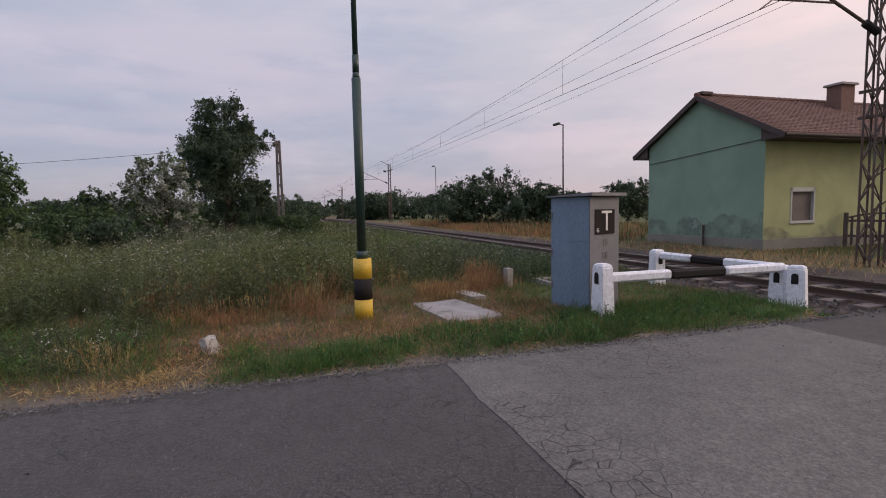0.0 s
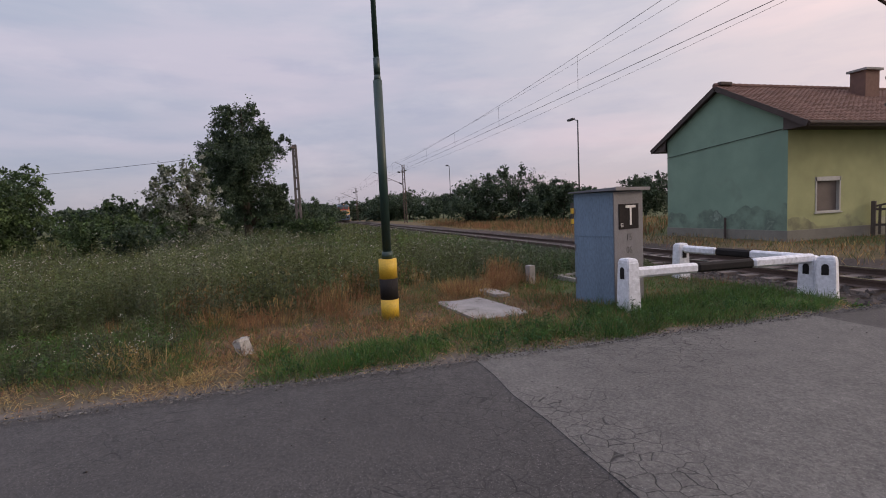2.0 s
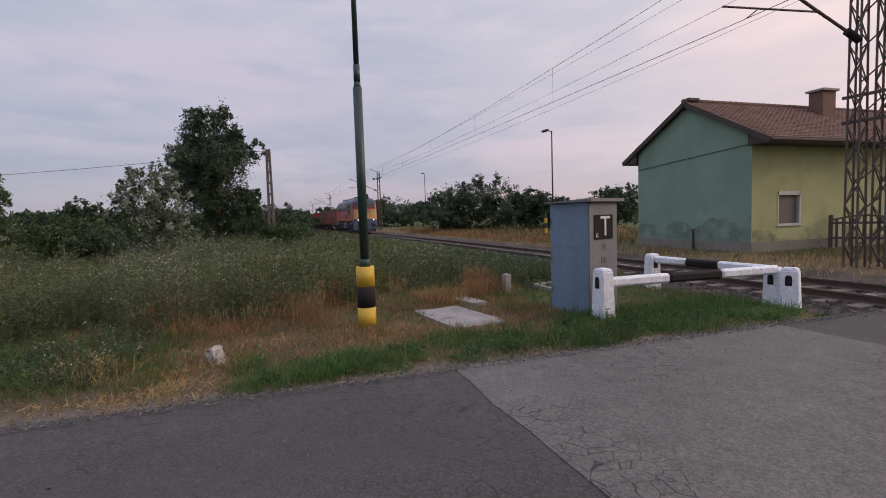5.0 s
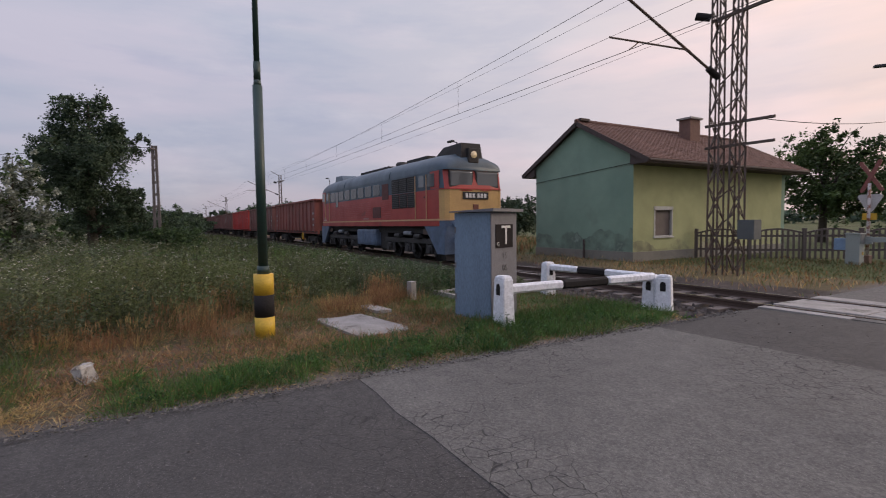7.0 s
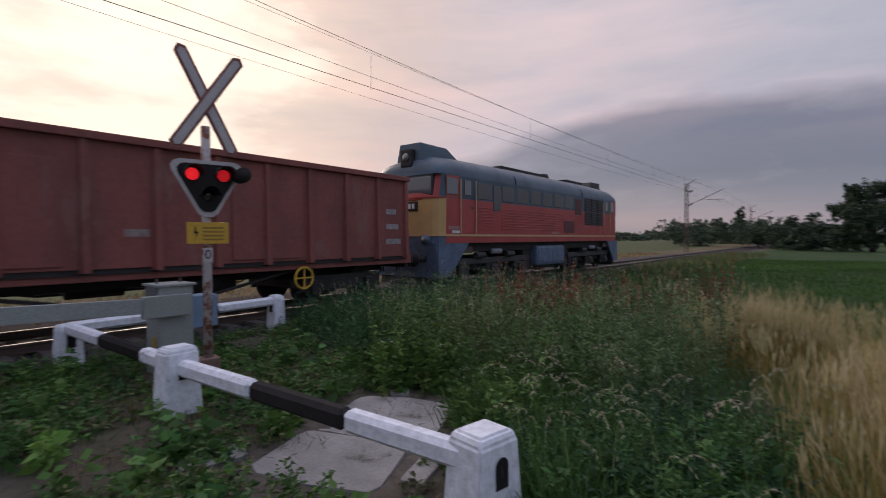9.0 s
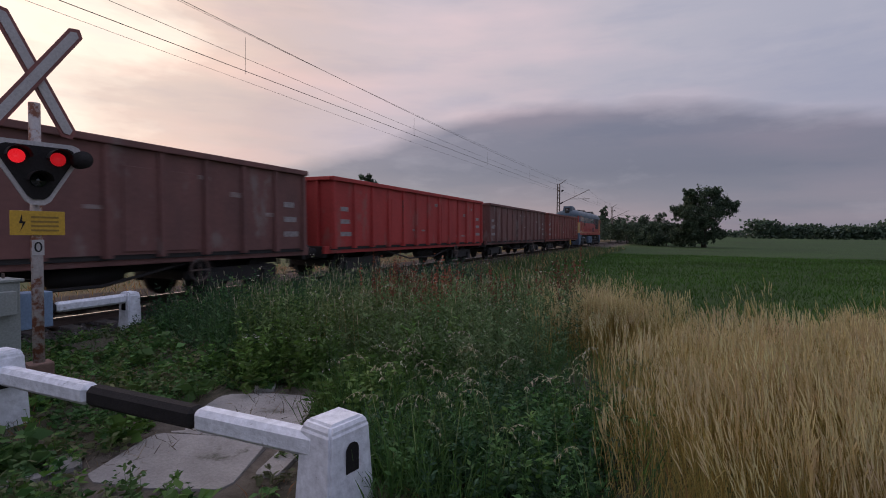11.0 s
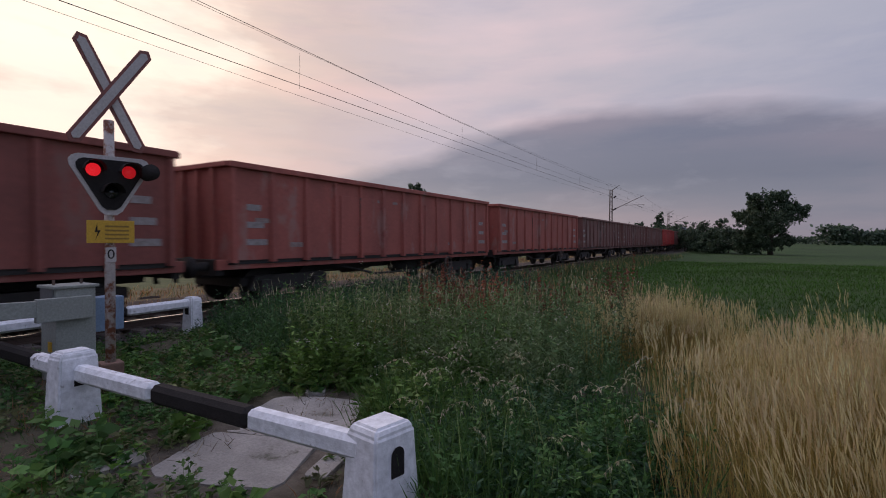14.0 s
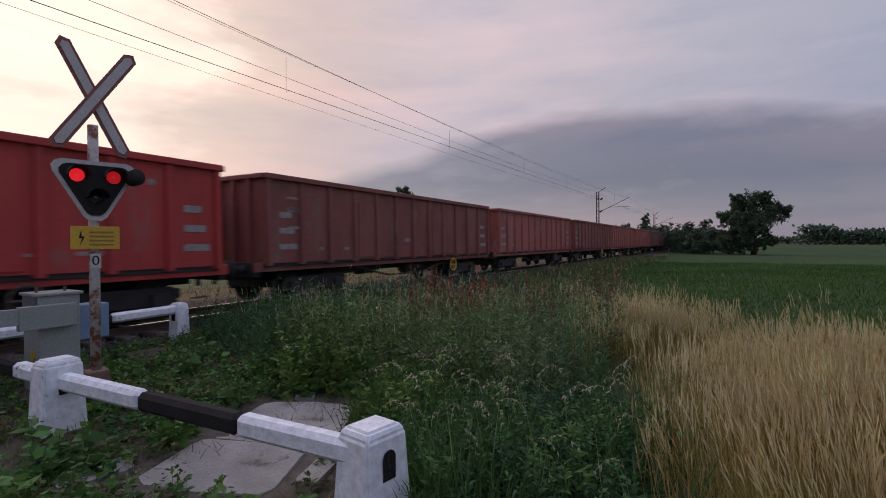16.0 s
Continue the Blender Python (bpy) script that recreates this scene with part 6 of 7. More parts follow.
P_BROWN = wagon_paint("wagon_brown", (0.27, 0.080, 0.062), (0.18, 0.062, 0.051), (0.22, 0.100, 0.082))
# lighter copy of wagon_brown, the low sun's veiling glare put into the paint
P_BROWN_GLARE = wagon_paint("wagon_brown_glare", (0.40, 0.112, 0.086), (0.28, 0.088, 0.070), (0.34, 0.165, 0.14))
P_DARK = wagon_paint("wagon_dark", (0.205, 0.088, 0.074), (0.14, 0.070, 0.062), (0.22, 0.155, 0.14))
P_RED = wagon_paint("wagon_red", (0.46, 0.048, 0.040), (0.34, 0.044, 0.038), (0.33, 0.085, 0.07))
W_BROWN = make_wagon(P_BROWN, "rust-brown open freight wagon with ribbed sides", 1)
W_DARK = make_wagon(P_DARK, "dark sooty brown open freight wagon with ribbed sides", 2)
W_RED = make_wagon(P_RED, "freshly red painted open freight wagon with ribbed sides", 3)
W_BROWN_GLARE = make_wagon(P_BROWN_GLARE, "rust-red open freight wagon with dusty ribbed sides, paint lightened for glare", 4)
order = [W_BROWN, W_DARK, W_RED]
for k in "DDDL":
    order.append(W_BROWN_GLARE if k == "L" else copy_thing(W_DARK, Matrix()))
for k in "LBLBRLBL":
    order.append(copy_thing({"L": W_BROWN_GLARE, "B": W_BROWN, "R": W_RED}[k], Matrix()))
SPEED, PITCH = 23.2, 15.0


def nose_x(t):
    return float(np.interp(t, [0, 4, 6, 7, 8, 8.5, 9, 12, 16], [-176.0, -84.6, -39.3, -16.9, 5.5, 16.6, 29.2, 98.0, 190.8]))


def on_track(x, half):
    ya, yb = float(track_y(x - half)), float(track_y(x + half))
    return pose(x, (ya + yb) / 2, 0.03, 0, 0, math.degrees(math.atan2(yb - ya, 2 * half)))

# ---- plants ----
RS = np.random.RandomState(21)


def kites(base, way, length, width, droop, tint, side=None):
    """Leaf or blade shapes: each from its base along way, width across, the tip pulled down by droop."""
    n = len(base)
    way = way / np.linalg.norm(way, axis=1, keepdims=True)
    if side is None:
        side = np.cross(way, RS.normal(size=(n, 3)))
    side = side / (np.linalg.norm(side, axis=1, keepdims=True) + 1e-9)
    L, Wd = length[:, None], width[:, None]
    mid = base + way * L * 0.45
    tip = base + way * L
    tip[:, 2] -= droop * length
    mid[:, 2] -= droop * length * 0.15
    return np.stack([base, mid + side * Wd / 2, tip, mid - side * Wd / 2], 1), tint


def vary(cols, n, spread=0.22):
    cols = np.array(cols, float)
    c = cols[RS.randint(0, len(cols), n)]
    return np.clip(c * RS.uniform(1 - spread, 1 + spread, (n, 1)) * RS.uniform(0.94, 1.06, (n, 3)), 0.003, 0.9)


def spots(n, x0, x1, y0, y1, keep=None, clump=0.0):
    p = np.stack([RS.uniform(x0, x1, n), RS.uniform(y0, y1, n)], 1)
    if clump:
        v = wave(p[:, 0], p[:, 1], 2.3, 1.1) + wave(p[:, 0], p[:, 1], 5.1, 3.1) * 0.7
        p = p[RS.rand(n) < np.clip(0.62 + clump * 0.7 * v, 0.10, 1.0)]
    if keep is not None:
        p = p[keep(p[:, 0], p[:, 1])]
    return p


def on_ground(p):
    return np.column_stack([p, ground_z(p[:, 0], p[:, 1]) - 0.01])


def low_to_track(y):
    """The growth gets shorter towards the ballast."""
    return np.clip(1.62 * (1 - y / 10.3), 0.16, 1.2)


def grass(p, h0, h1, width, lean, cols, droop=0.12):
    n = len(p)
    a = RS.uniform(0, 6.283, n)
    k = RS.uniform(0.05, lean, n)
    way = np.stack([np.cos(a) * k, np.sin(a) * k, np.ones(n)], 1)
    h = RS.uniform(h0, h1, n)
    h = np.where((p[:, 0] < -9) & (p[:, 1] < 9), np.minimum(h, low_to_track(p[:, 1])), h)
    return kites(on_ground(p), way, h, RS.uniform(0.6, 1.3, n) * width, droop * RS.uniform(0, 2, n), vary(cols, n) * (1 + 0.25 * wave(p[:, 0], p[:, 1], 0.75, 6.0))[:, None])


def lay(name, label, *sets):
    ob = new(name, soup(name, np.concatenate([s[0] for s in sets]), np.concatenate([s[1] for s in sets]), M_BLADE))
    return tagged(ob, label, "grass" if "grass" in name else "weeds", kind="stuff")


OLIVE = [(0.105, 0.128, 0.050), (0.082, 0.112, 0.042), (0.135, 0.142, 0.068), (0.098, 0.110, 0.056)]
FRESH = [(0.078, 0.158, 0.036), (0.096, 0.176, 0.044), (0.062, 0.128, 0.030)]
DEEP = [(0.036, 0.092, 0.030), (0.052, 0.122, 0.038), (0.078, 0.156, 0.050)]
STRAW = [(0.40, 0.285, 0.120), (0.46, 0.345, 0.165), (0.33, 0.23, 0.09)]
RUSSET = [(0.25, 0.130, 0.066), (0.29, 0.160, 0.080), (0.19, 0.105, 0.056), (0.34, 0.22, 0.11)]


def clear_left(x, y):
    slab_ = (np.abs(x + 8.25) < 0.8) & (np.abs(y - 2.75) < 0.5)
    cab_ = (np.abs(x + 7.86) < 0.5) & (np.abs(y - 5.1) < 0.5)
    return ~slab_ & ~cab_ & (y < track_y(x) - 2.3)


def edge_x(y):
    return RX0 - 0.12 - 0.10 * np.sin(y * 1.7) - 0.06 * np.sin(y * 4.3)


def front_x(y):
    """Where the tall growth begins, behind the trodden verge."""
    return -9.0 - 1.6 * np.clip((y - 0.4) / 1.5, 0, 1) - 1.3 * np.clip((y - 2.0) / 2.0, 0, 1) + 1.6 * np.clip((y - 4.2) / 1.2, 0, 1) - 0.35 * np.sin(y * 1.3) - 0.2 * np.sin(y * 3.1)


def tuft(c, stems, spread, h0, h1, leaves, leaf, cols, wide=0.24, up=0.9, lean=0.10, flower=0.0, bloom=(0.50, 0.48, 0.42), stem=0.008, cap=None, bud=0.022):
    """Leafy plants of many stalks rising from one root: each plant has its own height and tone, and its stalks spread outwards."""
    n = len(c)
    hc = RS.uniform(h0, h1, n) * (1 + 0.22 * wave(c[:, 0], c[:, 1], 1.1, 5.0))
    if cap is not None:
        hc = np.minimum(hc, cap(c[:, 0], c[:, 1]) * RS.uniform(0.72, 1.14, n))
    tc = vary(cols, n, 0.34) * (1 + 0.20 * wave(c[:, 0], c[:, 1], 1.1, 6.0))[:, None] * (1 + wave(c[:, 0], c[:, 1], 0.42, 2.0)[:, None] * (0.40, 0.30, 0.05))
    off = RS.normal(size=(n, stems, 2))
    r2 = (off ** 2).sum(-1)
    m = n * stems
    b = on_ground((c[:, None, :] + off * spread).reshape(-1, 2))
    h = (hc[:, None] * RS.uniform(0.70, 1.06, (n, stems)) * np.clip(1 - 0.13 * r2, 0.35, 1)).ravel()
    way = np.column_stack([off.reshape(-1, 2) * lean + RS.normal(0, 0.06, (m, 2)), np.ones(m)])
    tone = np.repeat(tc, stems, 0) * RS.uniform(0.88, 1.12, (m, 1))
    out = [kites(b, way, h, np.full(m, stem), np.zeros(m), tone * 0.9)]
    f = RS.uniform(0.06, 1.0, (m, leaves)) ** 0.85
    at = (b[:, None, :] + way[:, None, :] * (h[:, None] * f)[..., None]).reshape(-1, 3)
    k = m * leaves
    la = RS.uniform(0, 6.283, k)
    lw = np.stack([np.cos(la), np.sin(la), RS.uniform(up - 0.4, up + 0.4, k)], 1)
    size = (leaf * RS.uniform(0.55, 1.3, (m, leaves)) * (1.15 - 0.55 * f)).ravel()
    out.append(kites(at, lw, size, size * wide * RS.uniform(0.75, 1.2, k), RS.uniform(0, 0.35, k), np.repeat(tone, leaves, 0) * RS.uniform(0.80, 1.22, (k, 1))))
    if flower:
        q = (b + way * h[:, None])[RS.rand(m) < flower]
        t = np.repeat(q, 5, 0) + RS.normal(size=(len(q) * 5, 3)) * (0.035, 0.035, 0.018)
        k = len(t)
        aa = RS.uniform(0, 6.283, k)
        out.append(kites(t, np.stack([np.cos(aa), np.sin(aa), np.full(k, 0.3)], 1), bud * RS.uniform(0.6, 1.3, k), bud * RS.uniform(0.6, 1.2, k), np.zeros(k), vary([bloom], k, 0.2)))
    return np.concatenate([o[0] for o in out]), np.concatenate([o[1] for o in out])


def blades(c, k, spread, h0, h1, width, cols, lean=0.30, droop=0.3, cap=None):
    """Grass tussocks: blades fan out and bend over from one root."""
    n = len(c)
    hc = RS.uniform(h0, h1, n) * (1 + 0.2 * wave(c[:, 0], c[:, 1], 1.3, 3.0))
    if cap is not None:
        hc = np.minimum(hc, cap(c[:, 0], c[:, 1]))
    tc = vary(cols, n, 0.16) * (1 + 0.2 * wave(c[:, 0], c[:, 1], 0.75, 6.0))[:, None]
    off = RS.normal(size=(n, k, 2))
    m = n * k
    b = on_ground((c[:, None, :] + off * spread).reshape(-1, 2))
    way = np.column_stack([off.reshape(-1, 2) * lean + RS.normal(0, 0.12, (m, 2)), np.ones(m)])
    h = np.repeat(hc, k) * RS.uniform(0.45, 1.1, m)
    return kites(b, way, h, RS.uniform(0.6, 1.3, m) * width, droop * RS.uniform(0, 1.8, m), np.repeat(tc, k, 0) * RS.uniform(0.82, 1.2, (m, 1)))


def sheaf(c, k, spread, h0, h1, cols, ear_cols, ear):
    """Ripe grass: stalks of one stool lean together and carry loose, slightly nodding heads of several spikelets."""
    n = len(c)
    hc = RS.uniform(h0, h1, n) * (1 + 0.16 * wave(c[:, 0], c[:, 1], 1.6, 2.0))
    ang = RS.normal(0.5, 0.9, n)
    lk = RS.uniform(0.02, 0.20, n)
    off = RS.normal(size=(n, k, 2))
    m = n * k
    b = on_ground((c[:, None, :] + off * spread).reshape(-1, 2))
    d = np.stack([np.cos(ang) * lk, np.sin(ang) * lk], 1)
    way = np.column_stack([np.repeat(d, k, 0) + off.reshape(-1, 2) * 0.05 + RS.normal(0, 0.035, (m, 2)), np.ones(m)])
    way /= np.linalg.norm(way, axis=1, keepdims=True)
    h = np.repeat(hc, k) * RS.uniform(0.78, 1.08, m)
    tone = np.repeat(vary(cols, n, 0.14), k, 0) * RS.uniform(0.85, 1.15, (m, 1))
    out = [kites(b, way, h, np.full(m, 0.0045), np.zeros(m), tone)]
    top = b + way * (h * 0.96)[:, None]
    etone = np.repeat(vary(ear_cols, n, 0.12), k, 0) * RS.uniform(0.85, 1.15, (m, 1))
    for i in range(3):
        w2 = way + np.column_stack([np.repeat(d, k, 0) * RS.uniform(0, 1.6, (m, 1)) + RS.normal(0, 0.10, (m, 2)), np.zeros(m)])
        out.append(kites(top - way * (ear * 0.28 * i), w2, ear * RS.uniform(0.5, 1.0, m), RS.uniform(0.005, 0.010, m), RS.uniform(0, 0.25, m), etone))
    a2 = RS.uniform(0, 6.283, m)
    out.append(kites(b + way * (h * RS.uniform(0.1, 0.55, m))[:, None], np.stack([np.cos(a2) * 0.5, np.sin(a2) * 0.5, np.ones(m)], 1), RS.uniform(0.12, 0.32, m), np.full(m, 0.006), RS.uniform(0, 0.8, m), tone))
    return np.concatenate([o[0] for o in out]), np.concatenate([o[1] for o in out])


def nodding(p, h0, h1, cols):
    """Single pale panicles that arch over, with hanging spikelets."""
    n = len(p)
    b = on_ground(p)
    a = RS.uniform(0, 6.283, n)
    d = np.stack([np.cos(a), np.sin(a), np.zeros(n)], 1)
    h = RS.uniform(h0, h1, n)
    way = d * RS.uniform(0.1, 0.3, (n, 1)) + (0, 0, 1)
    tone = vary(cols, n, 0.15)
    out = [kites(b, way, h * 1.03, np.full(n, 0.006), np.zeros(n), tone * (0.62, 0.78, 0.5))]
    last = b + way / np.linalg.norm(way, axis=1, keepdims=True) * h[:, None]
    for i in range(5):
        w = d * (0.35 + 0.22 * i) + np.array((0, 0, 0.75 - 0.36 * i))
        w /= np.linalg.norm(w, axis=1, keepdims=True)
        out.append(kites(last, w, np.full(n, 0.052), np.full(n, 0.005), np.zeros(n), tone))
        last = last + w * 0.05
        for _ in range(3):
            s = w * RS.uniform(0.2, 0.9, (n, 1)) + RS.normal(0, 0.35, (n, 3)) - np.array((0, 0, 0.75))
            out.append(kites(last, s, RS.uniform(0.022, 0.045, n), RS.uniform(0.006, 0.011, n), np.zeros(n), tone * RS.uniform(0.85, 1.15, (n, 1))))
    return np.concatenate([o[0] for o in out]), np.concatenate([o[1] for o in out])


def left_cap(x, y):
    lawn = (x < -18.5) & (y < -5.0)
    return np.where(lawn, 0.50, np.where(y < 0.2, 1.4, np.minimum(1.12, low_to_track(y) * 1.02)))


SAGE = [(0.108, 0.126, 0.066), (0.090, 0.112, 0.060), (0.122, 0.136, 0.078), (0.098, 0.124, 0.052)]
T_PALE = [(0.150, 0.168, 0.112), (0.128, 0.150, 0.092)]
# the meadow to the left of the road
near_ = lambda x, y: clear_left(x, y) & (x < front_x(y))
p1 = spots(3300, -17.5, -8.4, -9, 8.8, near_, 0.7)
tall_ = np.concatenate([np.array(c) + RS.normal(size=(k, 2)) * w for c, k, w in (((-14.6, -3.6), 46, 0.9), ((-17.5, -1.8), 30, 0.7), ((-12.6, -6.0), 30, 0.8), ((-15.0, -1.0), 34, 0.7), ((-19.5, -4.2), 60, 1.2), ((-11.4, -2.6), 16, 0.5))])
p2 = spots(3600, -42, -16, -24, 8.7, clear_left, 0.5)
p3 = spots(46000, -30, -8.6, -14, 8.8, near_, 0.5)
p4 = spots(14000, -80, -30, -40, 8.6, clear_left, 0.4)
p5 = spots(20000, -34, -14, -20, -2.5, clear_left, 0.3)
lay("meadow_weeds", "tall grey-green weeds with small white flowers",
    tuft(p1, 10, 0.15, 0.70, 1.38, 11, 0.115, SAGE + OLIVE[:2], 0.26, 0.8, 0.10, 0.07, cap=left_cap),
    tuft(p2, 8, 0.24, 0.6, 1.35, 7, 0.17, SAGE + OLIVE + FRESH[:1], 0.30, 0.7, 0.10, 0.07, stem=0.016, cap=left_cap, bud=0.035),
    tuft(tall_, 9, 0.17, 1.05, 1.65, 14, 0.12, SAGE + T_PALE, 0.30, 0.7, 0.11, 0.12, bud=0.03),
    grass(p3, 0.25, 0.7, 0.010, 0.45, SAGE + OLIVE), grass(p5, 0.22, 0.5, 0.022, 0.6, FRESH[:2] + OLIVE[:2], 0.2), grass(p4, 0.5, 0.95, 0.10, 0.7, OLIVE))
# thicker growth towards the track
p = spots(1000, -27, -10.6, 4.6, 8.9, clear_left, 0.3)
lay("trackside_weeds", "dense green weeds along the ballast", tuft(p, 9, 0.16, 0.7, 1.1, 12, 0.085, DEEP + SAGE, 0.26, 0.8, 0.10, 0.05, cap=left_cap))
# green growth in front of the weeds, where the verge widens
gp = spots(1500, -9.6, -6.5, -8, -1.9, lambda x, y: clear_left(x, y) & (wave(x, y, 1.5, 3.3) > -0.5), 0.4)
gg = spots(2400, -9.6, -6.1, -9, -1.5, lambda x, y: clear_left(x, y) & (wave(x, y, 1.2, 1.3) > -0.45), 0.5)
lay("verge_weeds", "green weeds in patches among the dry verge grass", tuft(gp, 5, 0.09, 0.14, 0.42, 9, 0.07, OLIVE + FRESH + SAGE, 0.3, 0.7, 0.15, 0.03), blades(gg, 24, 0.09, 0.14, 0.38, 0.008, OLIVE + FRESH[:2] + SAGE[:1], 0.35, 0.4))
# dry russet stand and trodden litter
p = spots(3600, -12.6, -8.0, -3.2, 4.9, lambda x, y: clear_left(x, y) & (x > front_x(y) - 0.5) & (x < front_x(y) + 0.9 + 0.9 * wave(x, y, 1.7, 2.2)) & (wave(x, y, 1.9, 4.4) + 0.12 * (y - 1) > -0.12), 0.7)
s_ = spots(1500, -12.4, -8.2, -2.5, 4.6, lambda x, y: clear_left(x, y) & (wave(x, y, 1.5, 1.4) > 0.05), 0.6)
l_ = spots(60000, -9.8, -5.75, -9, 4.4, lambda x, y: clear_left(x, y) & (wave(x, y, 2.1, 0.4) > -0.7), 0.5)
o_ = spots(3600, -11.2, -6.4, -2.8, 4.7, lambda x, y: clear_left(x, y) & (wave(x, y, 1.5, 2.4) + 0.18 * y > -0.35), 0.7)
lay("dry_grass", "dry russet and straw coloured grass on the verge", blades(p, 24, 0.10, 0.22, 0.52, 0.007, RUSSET + STRAW[:1], 0.20, 0.25), sheaf(s_, 9, 0.09, 0.32, 0.58, RUSSET, RUSSET + STRAW[:1], 0.10),
    grass(l_, 0.04, 0.20, 0.006, 7.0, RUSSET + STRAW + [(0.12, 0.08, 0.05)] * 2, 0.0), blades(o_, 16, 0.07, 0.08, 0.27, 0.007, RUSSET + OLIVE[:2] + FRESH[:1], 0.45, 0.35))
p = spots(700, -6.9, -5.5, -12, -0.9, lambda x, y: x < edge_x(y) - 0.05, 0.6)
q = spots(11000, -6.05, -5.42, -10, 9, lambda x, y: x < edge_x(y) + 0.10, 0.6)
t_ = spots(70, -7.4, -6.6, -2.75, -1.9)
lay("straw_grass", "pale straw tufts along the asphalt edge", blades(p, 26, 0.07, 0.07, 0.24, 0.006, STRAW, 0.6, 0.45), grass(q, 0.02, 0.13, 0.006, 6.0, STRAW + RUSSET[:1], 0.0), blades(t_, 16, 0.05, 0.2, 0.4, 0.006, STRAW, 0.35, 0.3))
# green grass beside the road
strip = lambda x, y: clear_left(x, y) & (x < edge_x(y) - 0.10) & (x > -6.75 - 0.75 * np.clip(y - 3, 0, 1) + 0.25 * np.sin(y * 2.1) + 0.12 * np.sin(y * 5.3))
p = spots(4200, -7.6, -5.5, -0.7, 9.3, lambda x, y: strip(x, y) & (wave(x, y, 2.6, 5.0) > -0.36), 0.8)
c_ = spots(45000, -7.4, -5.5, -0.9, 9.3, strip, 0.6)
q = spots(1500, -11.0, -7.2, 3.7, 8.9, lambda x, y: clear_left(x, y) & (wave(x, y, 1.4, 3.0) > -0.35), 0.4)
w_ = spots(330, -7.2, -5.8, -0.6, 8.8, strip, 0.4)
lay("verge_grass", "thick fresh green grass along the road", blades(p, 24, 0.075, 0.13, 0.33, 0.008, FRESH[:2] + DEEP + OLIVE[:2] + FRESH[2:], 0.35, 0.5), grass(c_, 0.03, 0.12, 0.007, 1.2, FRESH + OLIVE[:2] + RUSSET[:1], 0.25),
    blades(q, 18, 0.08, 0.08, 0.28, 0.008, FRESH + OLIVE + RUSSET[:1], 0.4, 0.35), tuft(w_, 4, 0.05, 0.10, 0.30, 9, 0.06, FRESH + DEEP, 0.4, 0.5, 0.2))
# beyond the track
p = spots(26000, -60, 60, 13.3, 17.0, lambda x, y: (y > track_y(x) + 2.2) & ~((x > RX0 - 0.2) & (x < RX1 + 0.2)) & ~((x > -20.8) & (x < -14) & (y > 16.9)), 0.6)
q = spots(16000, -75, -21, 15.5, 30, None, 0.6)
s_ = spots(9000, -13.8, -6, 17, 24, None, 0.5)
r_ = spots(900, -60, -22, 14.2, 17.5, None, 0.8)
lay("far_verge_grass", "dry grass strip on the far side of the track", grass(p, 0.10, 0.34, 0.022, 0.8, STRAW + RUSSET + OLIVE), grass(q, 0.3, 0.8, 0.05, 0.7, OLIVE + RUSSET), grass(s_, 0.06, 0.22, 0.02, 0.9, OLIVE + RUSSET[:1]), blades(r_, 16, 0.25, 0.4, 0.8, 0.03, RUSSET + OLIVE[:1], 0.15, 0.2))

# right of the road


def clear_right(x, y):
    post = (np.abs(x - 2.5) < 0.2) & (np.minimum(np.abs(y - 1.5), np.minimum(np.abs(y - 4.85), np.abs(y - 8.3))) < 0.18)
    mech = (np.abs(x - 3.0) < 0.4) & (np.abs(y - 6.7) < 0.3)
    return (x > RX1 + 0.25) & (y < track_y(x) - 2.0) & ~post & ~mech


def slabs_right(x, y):
    u, v = (x - 3.2) * 0.93 + (y - 3.0) * 0.36, (y - 3.0) * 0.93 - (x - 3.2) * 0.36
    return (np.abs(u) < 1.2) & (np.abs(v) < 0.72)


def angle(x, y):
    return np.degrees(np.arctan2(y, x))


def dry_limit(x, y):
    return -10 + 18 * np.clip((np.hypot(x, y) - 4.2) / 4.4, 0, 1) + 3 * np.sin(x * 1.9)


def low_ground(x, y):
    return clear_right(x, y) & ~slabs_right(x, y) & ((x < 1.7) | (y > 1.9) | (RS.rand(len(x)) < 0.15))


low = spots(2400, 0.8, 6.4, 1.2, 9.0, lambda x, y: low_ground(x, y) & (wave(x, y, 2.2, 1.0) > -0.55), 0.7)
lowg = spots(1500, 0.75, 6.4, 0.2, 9.0, lambda x, y: low_ground(x, y) & (wave(x, y, 1.6, 4.0) > -0.35), 0.6)
lit = spots(9000, 1.2, 4.9, 1.7, 4.6, lambda x, y: clear_right(x, y) & (~slabs_right(x, y) | (wave(x, y, 3.1, 1.0) > 0.25)), 0.5)
side_ = spots(24000, 0.85, 3.2, -8, 1.6, lambda x, y: clear_right(x, y), 0.5)
lay("short_grass", "short worn grass beside the asphalt", grass(side_, 0.04, 0.16, 0.008, 1.0, OLIVE + FRESH[:1] + RUSSET[:1], 0.25))
lay("ground_litter", "brown dead grass and twigs round the paving", grass(lit, 0.05, 0.24, 0.006, 7.0, [(0.11, 0.085, 0.06), (0.17, 0.13, 0.085), (0.07, 0.055, 0.04), (0.26, 0.20, 0.13)], 0.0))
big = np.concatenate([np.array([(3.62, 3.95), (2.12, 2.30), (1.55, 2.9), (1.25, 2.2), (2.0, 4.4), (1.5, 3.7), (3.1, 5.0)]), spots(46, 0.9, 5.4, 2.2, 8.0, low_ground)])
